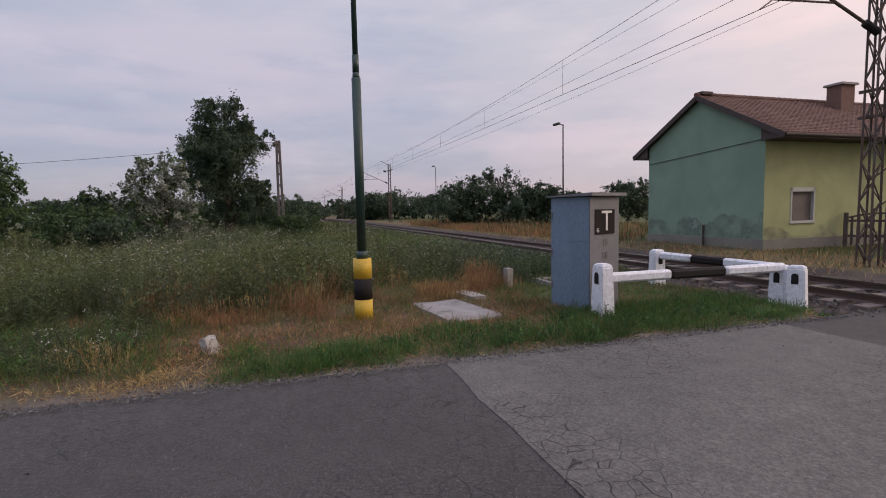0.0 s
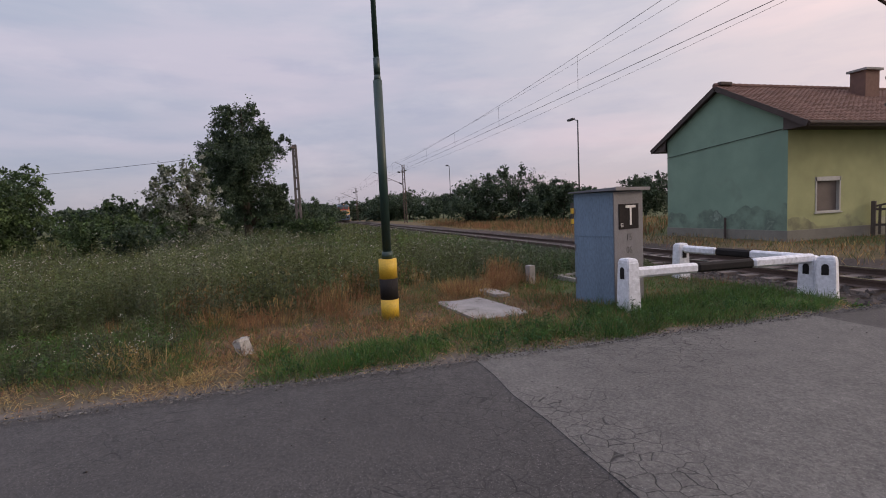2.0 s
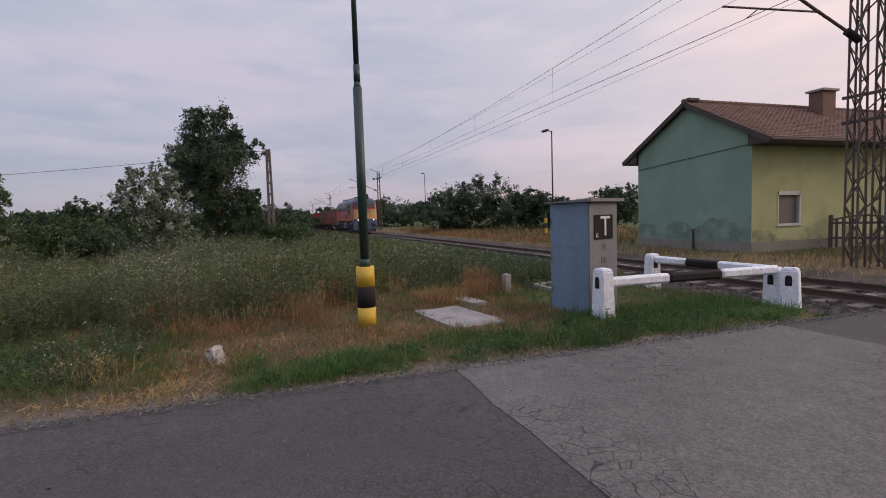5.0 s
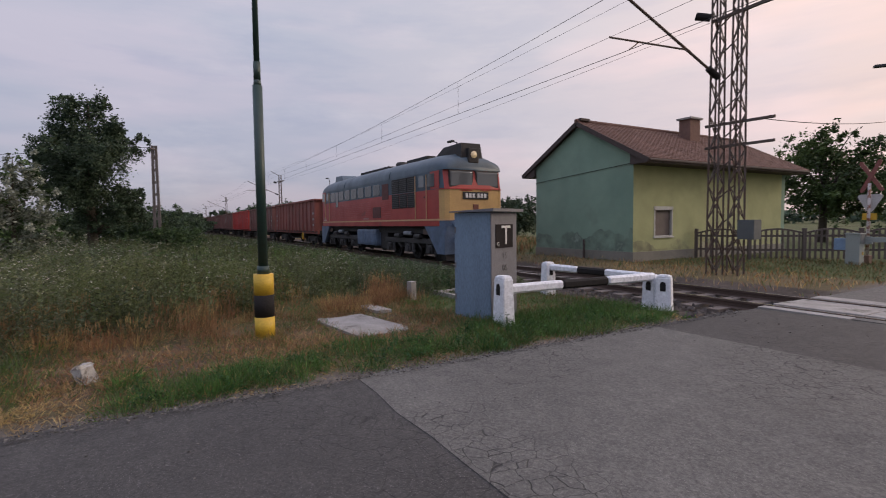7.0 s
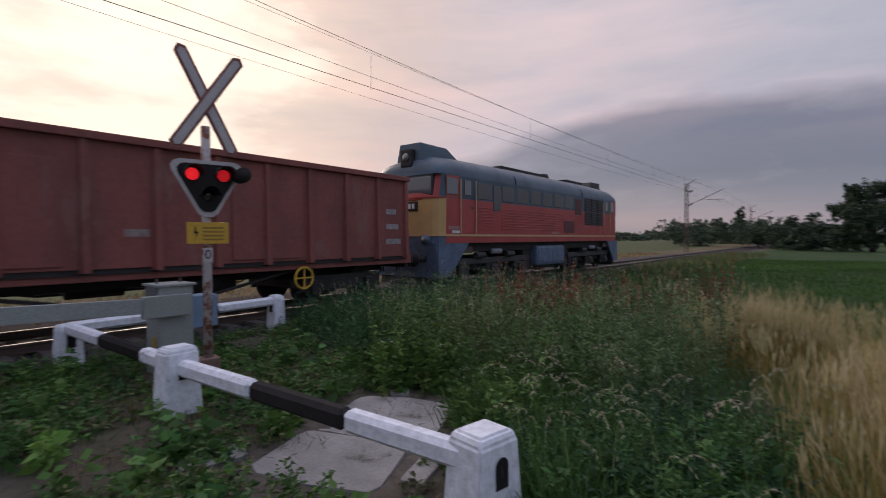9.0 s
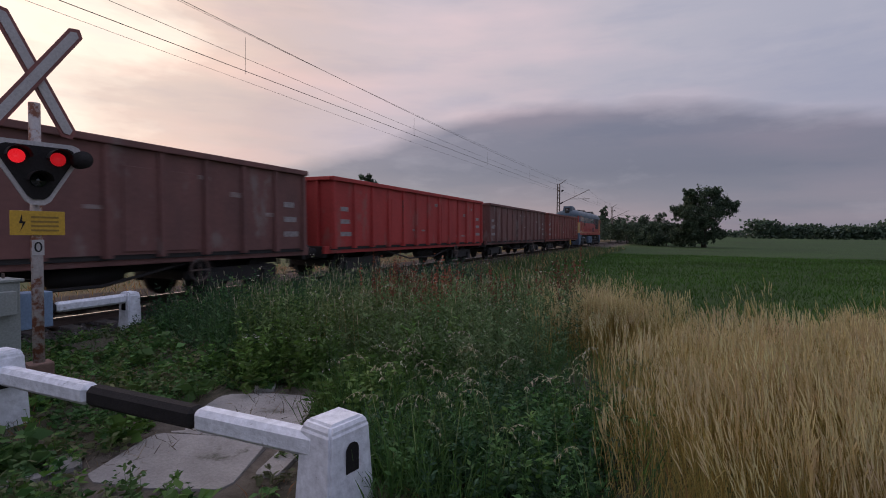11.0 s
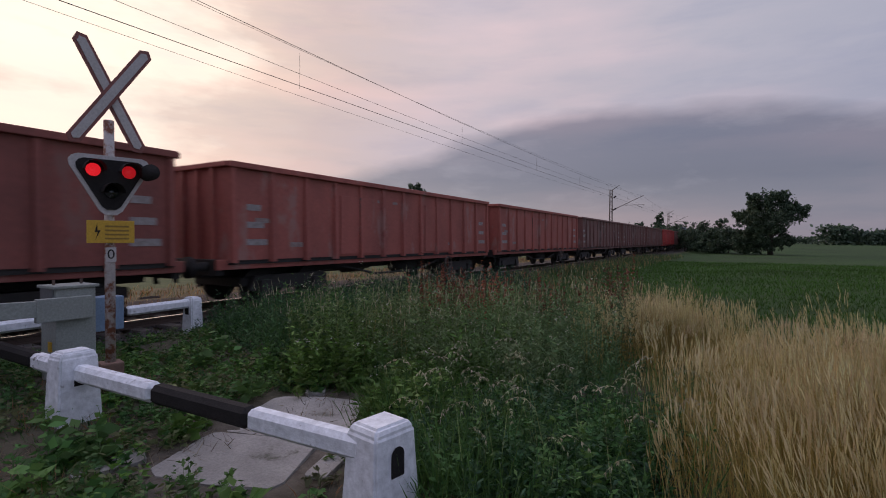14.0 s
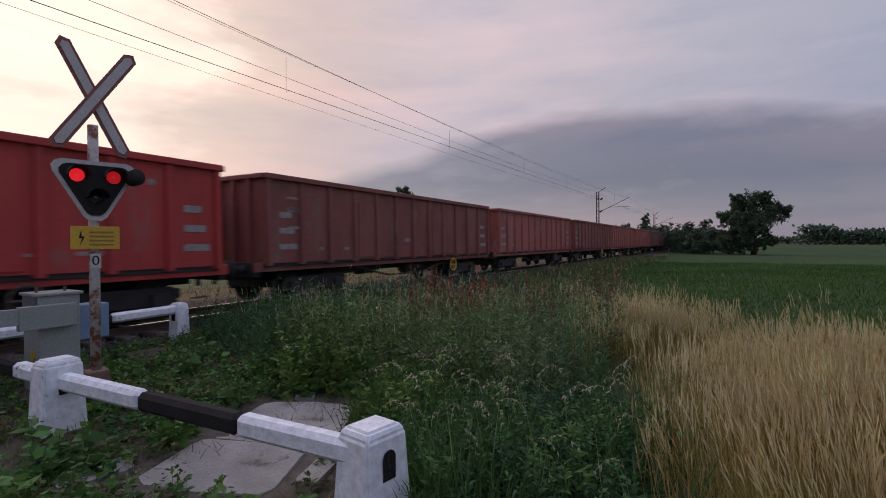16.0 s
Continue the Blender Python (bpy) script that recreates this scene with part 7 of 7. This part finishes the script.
lay("leafy_weeds", "low broad-leaved dark green weeds round the guard rail", tuft(low, 4, 0.08, 0.10, 0.36, 9, 0.085, DEEP + FRESH[:1] + SAGE[:1], 0.50, 0.35, 0.25), blades(lowg, 18, 0.09, 0.07, 0.24, 0.008, DEEP + FRESH[:1] + RUSSET[:1], 0.4, 0.35),
    tuft(big, 3, 0.05, 0.22, 0.46, 8, 0.19, FRESH[:1] + DEEP[1:], 0.58, 0.25, 0.20, stem=0.012))


def thick(x, y):
    return clear_right(x, y) & (angle(x, y) > dry_limit(x, y) - 3 + RS.normal(0, 3.5, len(x)) - 5 * wave(x, y, 2.1, 3.0)) & (np.hypot(x, y) > 2.9) & ~slabs_right(x, y) & ((x > 4.35 + 0.40 * (y - 4)) | (y < 0.66 * x - 0.45)) & (x < 15)


MUG = [(0.106, 0.166, 0.072), (0.084, 0.142, 0.056), (0.128, 0.186, 0.088)]
BLUISH = [(0.038, 0.086, 0.042), (0.052, 0.106, 0.050), (0.032, 0.072, 0.034)]
mug = spots(620, 4.7, 9.5, 0.7, 4.6, thick, 0.7)
back = spots(1300, 3.8, 14.5, 4.2, 9.0, thick, 0.5)
lush = spots(260, 3.7, 6.6, 1.7, 4.6, thick, 0.6)
turf = spots(620, 2.75, 5.4, 0.4, 3.4, lambda x, y: thick(x, y) & (angle(x, y) > 12), 0.7)
q = spots(26000, 2.9, 14, -0.5, 9.0, thick, 0.6)
f_ = spots(95, 2.8, 4.6, -0.2, 2.0, thick, 0.5)
e_ = spots(260, 5.0, 10, 1.4, 6.5, thick, 0.4)
bushy = np.array((3.95, 0.22)) + RS.normal(size=(22, 2)) * (0.30, 0.22)
dark_ = spots(480, 2.9, 5.0, -0.2, 2.0, thick, 0.4)
lay("thicket_weeds", "dense shoulder-high green weeds and grass beside the track",
    tuft(mug, 9, 0.15, 0.80, 1.30, 18, 0.10, MUG, 0.27, 0.8, 0.09, 0.06, (0.42, 0.40, 0.32)),
    tuft(back, 9, 0.17, 0.60, 1.08, 12, 0.12, BLUISH + DEEP[:2], 0.24, 0.9, 0.09, 0.03, (0.25, 0.22, 0.18)),
    tuft(lush, 8, 0.13, 0.45, 0.90, 14, 0.125, FRESH[:2] + [(0.10, 0.185, 0.05)], 0.36, 0.5, 0.12, 0.05),
    tuft(bushy, 8, 0.10, 0.45, 0.78, 16, 0.085, DEEP + FRESH[:1], 0.42, 0.4, 0.14),
    tuft(dark_, 6, 0.10, 0.30, 0.62, 13, 0.085, DEEP + BLUISH, 0.34, 0.6, 0.12),
    blades(turf, 34, 0.09, 0.38, 0.78, 0.009, FRESH[:2] + DEEP[2:] + FRESH[1:2], 0.20, 0.5), grass(q, 0.25, 0.85, 0.009, 0.42, DEEP + FRESH[:1], 0.35),
    sheaf(e_, 5, 0.12, 0.85, 1.22, OLIVE + STRAW[:1], [(0.30, 0.28, 0.19), (0.40, 0.36, 0.24)], 0.12))
lay("nodding_grass", "arching pale seed heads of wild grass", nodding(f_, 0.45, 0.90, [(0.36, 0.34, 0.24), (0.31, 0.31, 0.19), (0.40, 0.37, 0.26)]))
d_ = np.concatenate([spots(62, 6.9, 9.0, 2.4, 4.4), spots(22, 8.0, 9.6, 0.8, 2.2)])
DOCK = [(0.150, 0.052, 0.036), (0.20, 0.075, 0.048), (0.115, 0.042, 0.030)]
lay("dock_weeds", "dark red-brown seeding dock stalks", tuft(d_, 4, 0.09, 1.18, 1.50, 60, 0.06, DOCK, 0.7, 1.0, 0.06))


def dryfield(x, y):
    return clear_right(x, y) & (angle(x, y) < dry_limit(x, y) + RS.normal(0, 4.5, len(x)) + 5 * wave(x, y, 2.4, 1.0)) & (np.hypot(x, y) > 2.9 + 0.4 * np.sin(y * 3)) & (x < 8.8 + np.sin(y))


WHEAT = [(0.32, 0.240, 0.072), (0.28, 0.205, 0.055), (0.37, 0.285, 0.098), (0.29, 0.240, 0.080)]
WEAR = [(0.50, 0.42, 0.22), (0.43, 0.35, 0.17), (0.55, 0.475, 0.27)]
p = spots(3000, 2.4, 9.5, -6, 3.6, dryfield, 0.7)
t_ = spots(420, 2.6, 9.5, -5, 3.4, dryfield, 0.9)
m_ = spots(190, 2.6, 6.8, -3, 2.6, lambda x, y: dryfield(x, y) & (wave(x, y, 1.4, 7.0) + 0.5 * (5.2 - np.hypot(x, y)) > 0.25), 0.9)
q = spots(48000, 2.2, 9.5, -6, 3.4, dryfield, 0.4)
lay("tall_dry_grass", "tall golden seeding grass at the field's edge", sheaf(p, 27, 0.085, 0.58, 0.90, WHEAT, WEAR, 0.15), sheaf(t_, 7, 0.06, 0.88, 1.14, WHEAT, WEAR, 0.20),
    tuft(m_, 6, 0.09, 0.22, 0.55, 9, 0.085, FRESH[:1] + OLIVE + DEEP, 0.3, 0.6, 0.12), grass(q, 0.2, 0.62, 0.007, 0.35, WHEAT + RUSSET[:1], 0.3))
p = spots(110000, 9, 46, -24, 8, lambda x, y: (y < track_y(x) - 3.2))
q = spots(14000, 12, 60, 2, 8.6, lambda x, y: (y < track_y(x) - 2.4) & (y > track_y(x) - 6.5), 0.4)
lay("field_grass", "fresh green field grass", grass(p, 0.10, 0.28, 0.022, 0.9, [(0.044, 0.112, 0.015), (0.056, 0.128, 0.018), (0.038, 0.090, 0.014)], 0.3), grass(q, 0.3, 0.75, 0.03, 0.7, OLIVE + STRAW[:1] + DEEP))


def tree(name, label, x, y, lobes, leaf, count, cols, trunk=0.25, z0=0.0, seed=1, group="", category="tree"):
    """lobes: (dx, dy, z, rx, ry, rz). Leaves sit in clumps on the lobes' skins, with gaps between."""
    rs = np.random.RandomState(seed)
    ob = thing(name, label, category, pose(x, y, z0), group)
    more = []
    for l in lobes:
        for _ in range(8):
            v = rs.normal(size=3)
            v /= np.linalg.norm(v)
            k_ = rs.uniform(0.28, 0.5)
            more.append((l[0] + v[0] * l[3], l[1] + v[1] * l[4], max(0.3, l[2] + v[2] * l[5]), l[3] * k_, l[4] * k_, l[5] * k_))
    lobes = [(a, b, c, d * 0.86, e * 0.86, f * 0.86) for a, b, c, d, e, f in lobes] + more
    vol = np.array([l[3] * l[5] for l in lobes])
    pts, cl = [], []
    clumps = max(40, count // 40)
    which = rs.choice(len(lobes), clumps, p=vol / vol.sum())
    lob = np.array(lobes)[which]
    d = rs.normal(size=(clumps, 3))
    d /= np.linalg.norm(d, axis=1, keepdims=True)
    rad = rs.uniform(0.15, 1.15, (clumps, 1)) ** 0.6
    cen = lob[:, :3] + d * rad * lob[:, 3:]
    cen[:, 2] = np.maximum(cen[:, 2], 0.15)
    size = np.minimum(lob[:, 3], lob[:, 5]) * rs.uniform(0.08, 0.22, clumps)
    tone = np.array(cols)[rs.randint(0, len(cols), clumps)] * rs.uniform(0.65, 1.3, (clumps, 1))
    k = count // clumps
    pos = np.repeat(cen, k, 0) + rs.normal(size=(clumps * k, 3)) * np.repeat(size, k)[:, None] * np.repeat(np.where(rs.rand(clumps, 1) < 0.28, (0.45, 0.45, 1.7), (1.0, 1.0, 0.7)), k, 0)
    n = len(pos)
    way = rs.normal(size=(n, 3))
    way[:, 2] -= 0.3
    way /= np.linalg.norm(way, axis=1, keepdims=True)
    side = np.cross(way, rs.normal(size=(n, 3)))
    side /= np.linalg.norm(side, axis=1, keepdims=True)
    L = (leaf * rs.uniform(0.6, 1.4, n))[:, None]
    mid = pos + way * L * 0.45
    quad = np.stack([pos, mid + side * L * 0.28, pos + way * L, mid - side * L * 0.28], 1)
    tint = np.clip(np.repeat(tone, k, 0) * rs.uniform(0.75, 1.25, (n, 1)), 0.004, 0.8)
    crown = new("crown", soup("crown", quad, tint, M_LEAF))
    crown.parent = ob
    top = max(l[2] for l in lobes)
    bm = B()
    rod(bm, (0, 0, -0.3), (0.05, 0.03, top * 0.55), trunk, trunk * 0.6, 9)
    rod(bm, (0.05, 0.03, top * 0.54), (0.0, 0.1, top * 1.02), trunk * 0.6, trunk * 0.15, 8)
    for i in range(0, clumps, max(1, clumps // 14)):
        c = Vector(cen[i])
        s = Vector((0.04, 0.03, min(max(0.25, c.z * 0.55), top * 0.9)))
        m_ = s.lerp(c, 0.5) + Vector((0, 0, 0.05 * top))
        rod(bm, s, m_, trunk * 0.34, trunk * 0.2, 6)
        rod(bm, m_, c, trunk * 0.2, trunk * 0.06, 5)
    part("trunk", bm, M_BARK, ob, "", True)
    return ob


T_DARK = [(0.060, 0.092, 0.056), (0.078, 0.112, 0.064), (0.048, 0.074, 0.046)]
T_MID = [(0.066, 0.108, 0.042), (0.085, 0.130, 0.050), (0.050, 0.082, 0.036)]
T_SILVER = [(0.20, 0.22, 0.17), (0.27, 0.29, 0.235), (0.13, 0.155, 0.11)]
tree("large_tree", "large dark green tree with a dense uneven crown", -37.9, -4.3, [(0, 0, 5.6, 2.4, 2.5, 2.6), (0, 0.1, 8.1, 1.5, 1.6, 1.8), (0, 1.0, 6.6, 1.6, 1.7, 1.8), (0, -1.4, 5.2, 1.5, 1.5, 1.7), (0, 0.0, 3.2, 2.0, 2.0, 1.5), (0, 2.0, 3.3, 1.0, 1.1, 1.0)], 0.15, 64000, T_DARK, 0.32, seed=3)
tree("silver_tree", "small silvery-leaved tree in the meadow", -21.7, -4.7, [(0, 0, 2.3, 1.1, 1.1, 1.3), (0, 0.1, 3.5, 0.7, 0.7, 0.75), (0, 0.7, 2.0, 0.8, 0.8, 0.9), (0, -0.7, 2.1, 0.8, 0.8, 0.8), (0.1, 0.2, 1.1, 1.3, 1.3, 0.8)], 0.11, 17000, T_SILVER + T_MID[:1], 0.09, seed=4)
for i, (x, y, h, w) in enumerate(((-35.5, -19.2, 5.6, 3.4), (-39, -21.5, 5.6, 3.6), (-42.7, -14.6, 3.6, 3.0), (-45, -11.2, 3.3, 2.6), (-44, -7.5, 3.0, 2.6), (-46, -1.2, 3.6, 2.0), (-30, -10.2, 2.4, 2.2), (-55, -4, 2.6, 3.0), (-27.5, -7.5, 1.7, 1.8), (-33, 0.3, 1.7, 1.5), (-58, 0.5, 3.0, 2.2), (-34, -27, 6, 4))):
    tree("bush", "rounded dark green bush at the meadow's edge", x, y, [(0, 0, h * 0.5, w, w, h * 0.42), (0, w * 0.4, h * 0.62, w * 0.6, w * 0.6, h * 0.34), (0, -w * 0.45, h * 0.5, w * 0.6, w * 0.6, h * 0.36)], 0.05 * w + 0.03, 18000, T_MID if i % 3 == 0 else T_DARK + T_MID[:1], 0.08, seed=30 + i, group="bushes by the meadow", category="bush")
for i, (x, y, h, w) in enumerate(((-70, 1.0, 3.1, 3.4), (-82, 1.2, 3.2, 3.5), (-100, 1.6, 3.6, 4.2), (-125, 1.0, 4.5, 6), (-110, 18.5, 6.6, 6.5), (-104, 21, 6.4, 7), (-98, 27, 4.6, 5), (-52, 18.0, 5.4, 3.3), (-50.5, 22.6, 5.9, 3.6), (-48, 26.8, 4.4, 3.4), (-42, 26.5, 3.0, 2.4), (-44, 34, 4.3, 2.8), (-150, 18, 6, 8), (-160, -4, 6, 8))):
    tree("bush", "dark hawthorn bush beside the line", x, y, [(0, 0, h * 0.48, w, w, h * 0.44), (0, w * 0.45, h * 0.6, w * 0.55, w * 0.55, h * 0.36), (0, -w * 0.4, h * 0.62, w * 0.5, w * 0.5, h * 0.34)], 0.13 + abs(x) * 0.0018, 17000, T_DARK, 0.1, seed=60 + i, group="bushes along the line", category="bush")
tree("garden_tree", "broad green tree behind the house", -17.8, 42.0, [(0, 0, 5.2, 3.6, 3.0, 2.4), (-1.4, 0, 6.6, 2.0, 2.0, 1.5), (2.0, 0, 5.0, 2.0, 2.0, 1.8), (0.4, 0, 3.2, 3.6, 3.0, 1.6)], 0.24, 20000, [(0.07, 0.105, 0.036), (0.085, 0.125, 0.042), (0.05, 0.08, 0.03)], 0.3, seed=5)
tree("garden_tree", "lower green tree behind the fence", -12.8, 43.5, [(0, 0, 3.4, 2.2, 2.0, 1.8), (1.0, 0, 2.6, 1.6, 1.5, 1.2)], 0.22, 9000, T_MID, 0.2, seed=6)
tree("roadside_tree", "round tree beside the far road", -0.9, 62, [(0, 0, 3.8, 2.6, 2.4, 1.8), (1.2, 0, 3.0, 2.0, 2, 1.2)], 0.3, 7000, T_DARK, 0.2, seed=7)
for i, (x, y, h, w) in enumerate(((5.2, 36, 2.7, 2.6), (9.5, 40, 3.0, 3.2), (-5.2, 46, 2.4, 2.0), (4, 70, 3, 5), (16, 60, 3.4, 6), (28, 70, 3.6, 7), (-8, 80, 4, 6), (-22, 75, 5, 7), (42, 80, 4, 8), (-35, 60, 5, 6), (60, 95, 5, 9), (82, 85, 5, 8))):
    tree("bush", "dull green bush beyond the crossing", x, y, [(0, 0, h * 0.48, w, w * 0.7, h * 0.44), (w * 0.45, 0, h * 0.6, w * 0.5, w * 0.5, h * 0.34)], 0.12 + y * 0.0019, 7000, T_MID + [(0.10, 0.105, 0.05)], 0.1, seed=90 + i, group="bushes beyond the crossing", category="bush")
tree("field_tree", "broad lone tree at the field's edge", 85, -6.2, [(0, 0, 5.4, 3.6, 3.4, 2.4), (0, 0.5, 7.9, 2.2, 2.2, 1.7), (0, -2.4, 6.0, 1.8, 1.7, 1.8), (0, 2.6, 5.6, 1.6, 1.7, 1.6), (0, 0.6, 2.6, 2.6, 2.8, 2.0), (0, 2.2, 1.5, 2.4, 2.6, 1.5)], 0.26, 40000, T_DARK, 0.4, seed=8)
for i, (x, y, h, w) in enumerate(((92, -1.0, 3.6, 3.4), (97, 3.0, 3.9, 3.6), (105, 6.2, 4.4, 4), (118, 9, 4.2, 4.5), (140, 17.5, 6.4, 6), (150, 25, 6.8, 7), (170, 10, 7.5, 8), (88, 0.8, 2.2, 3.0), (118, 1.5, 6.0, 3.5), (165, 33, 8, 9), (190, 22, 8, 10), (112, 20, 4, 6))):
    tree("bush", "dark hedge bush along the line", x, y, [(0, 0, h * 0.46, w, w, h * 0.44), (0, w * 0.5, h * 0.62, w * 0.5, w * 0.5, h * 0.32), (0, -w * 0.4, h * 0.55, w * 0.55, w * 0.55, h * 0.36)], 0.2 + x * 0.0010, 9000, T_DARK, 0.12, seed=120 + i, group="hedge along the line", category="bush")
tree("poplar", "slim dark poplar behind the line", 160, 16.8, [(0, 0, 4.2, 1.6, 1.5, 3.4), (0, 0, 8.0, 1.2, 1.1, 2.2)], 0.5, 3500, T_DARK, 0.3, seed=9)
tree("spruce", "dark conifer tip behind the train", 100.5, 65.2, [(0, 0, 8, 3.2, 3.2, 5), (0, 0, 12.4, 1.8, 1.8, 2.6), (0, 0, 14.6, 0.8, 0.8, 1.2)], 0.6, 5000, T_DARK, 0.3, seed=10)


def far_wood(name, label, pts, h, seed):
    """A distant belt of trees as one mass of leaf clumps."""
    rs = np.random.RandomState(seed)
    pos, tone = [], []
    for (x0, y0), (x1, y1) in zip(pts, pts[1:]):
        ln = math.hypot(x1 - x0, y1 - y0)
        m = int(ln * (90 if seed == 1 else 34))
        f = rs.rand(m)
        top = h * (0.62 + 0.38 * np.abs(np.sin(f * ln / 9.0 + seed) * np.cos(f * ln / 23.0)) + 0.1 * np.sin(f * ln / 3.1))
        pos.append(np.stack([x0 + (x1 - x0) * f + rs.normal(0, 2.5, m), y0 + (y1 - y0) * f + rs.normal(0, 2.5, m), top * rs.rand(m) ** 0.6], 1))
    pos = np.concatenate(pos)
    n = len(pos)
    way = rs.normal(size=(n, 3))
    way /= np.linalg.norm(way, axis=1, keepdims=True)
    side = np.cross(way, rs.normal(size=(n, 3)))
    side /= np.linalg.norm(side, axis=1, keepdims=True)
    L = rs.uniform(0.8, 2.0, (n, 1))
    quad = np.stack([pos, pos + way * L * 0.5 + side * L * 0.4, pos + way * L, pos + way * L * 0.5 - side * L * 0.4], 1)
    # a slight bluish haze of distance is added into the leaf colours
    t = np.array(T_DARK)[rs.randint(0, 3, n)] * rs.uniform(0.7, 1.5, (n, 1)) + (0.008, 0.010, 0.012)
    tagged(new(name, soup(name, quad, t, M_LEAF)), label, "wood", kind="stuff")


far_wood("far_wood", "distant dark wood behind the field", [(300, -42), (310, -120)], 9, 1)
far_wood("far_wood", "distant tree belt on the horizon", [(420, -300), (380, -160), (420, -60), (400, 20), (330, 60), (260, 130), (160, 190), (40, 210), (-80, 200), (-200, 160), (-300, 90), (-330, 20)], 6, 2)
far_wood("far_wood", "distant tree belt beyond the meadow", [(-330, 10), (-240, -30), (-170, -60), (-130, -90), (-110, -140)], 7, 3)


# ---- what moves ----


def motions():
    times = [i * 0.5 for i in range(33)]
    walk(LOCO, [(t, on_track(nose_x(t) - 8.45, 4.75)) for t in times])
    for i, w in enumerate(order):
        walk(w, [(t, on_track(nose_x(t) - 17.7 - 7.5 - PITCH * i, 4.7)) for t in times])
    # the locomotive's wheels roll: under a quarter turn from row to row
    step = 1 / 30
    for w, x, y, z in LOCO_WHEELS:
        s = 1 if y < 0 else -1
        rows = []
        for i in range(481):
            a = SPEED * i * step / 0.52
            rows.append((i * step, Matrix.Translation((x, y, z)) @ Matrix.Rotation(a, 4, "Y") @ Matrix.Rotation(0 if y < 0 else math.pi, 4, "Z")))
        walk(w, rows)


motions()
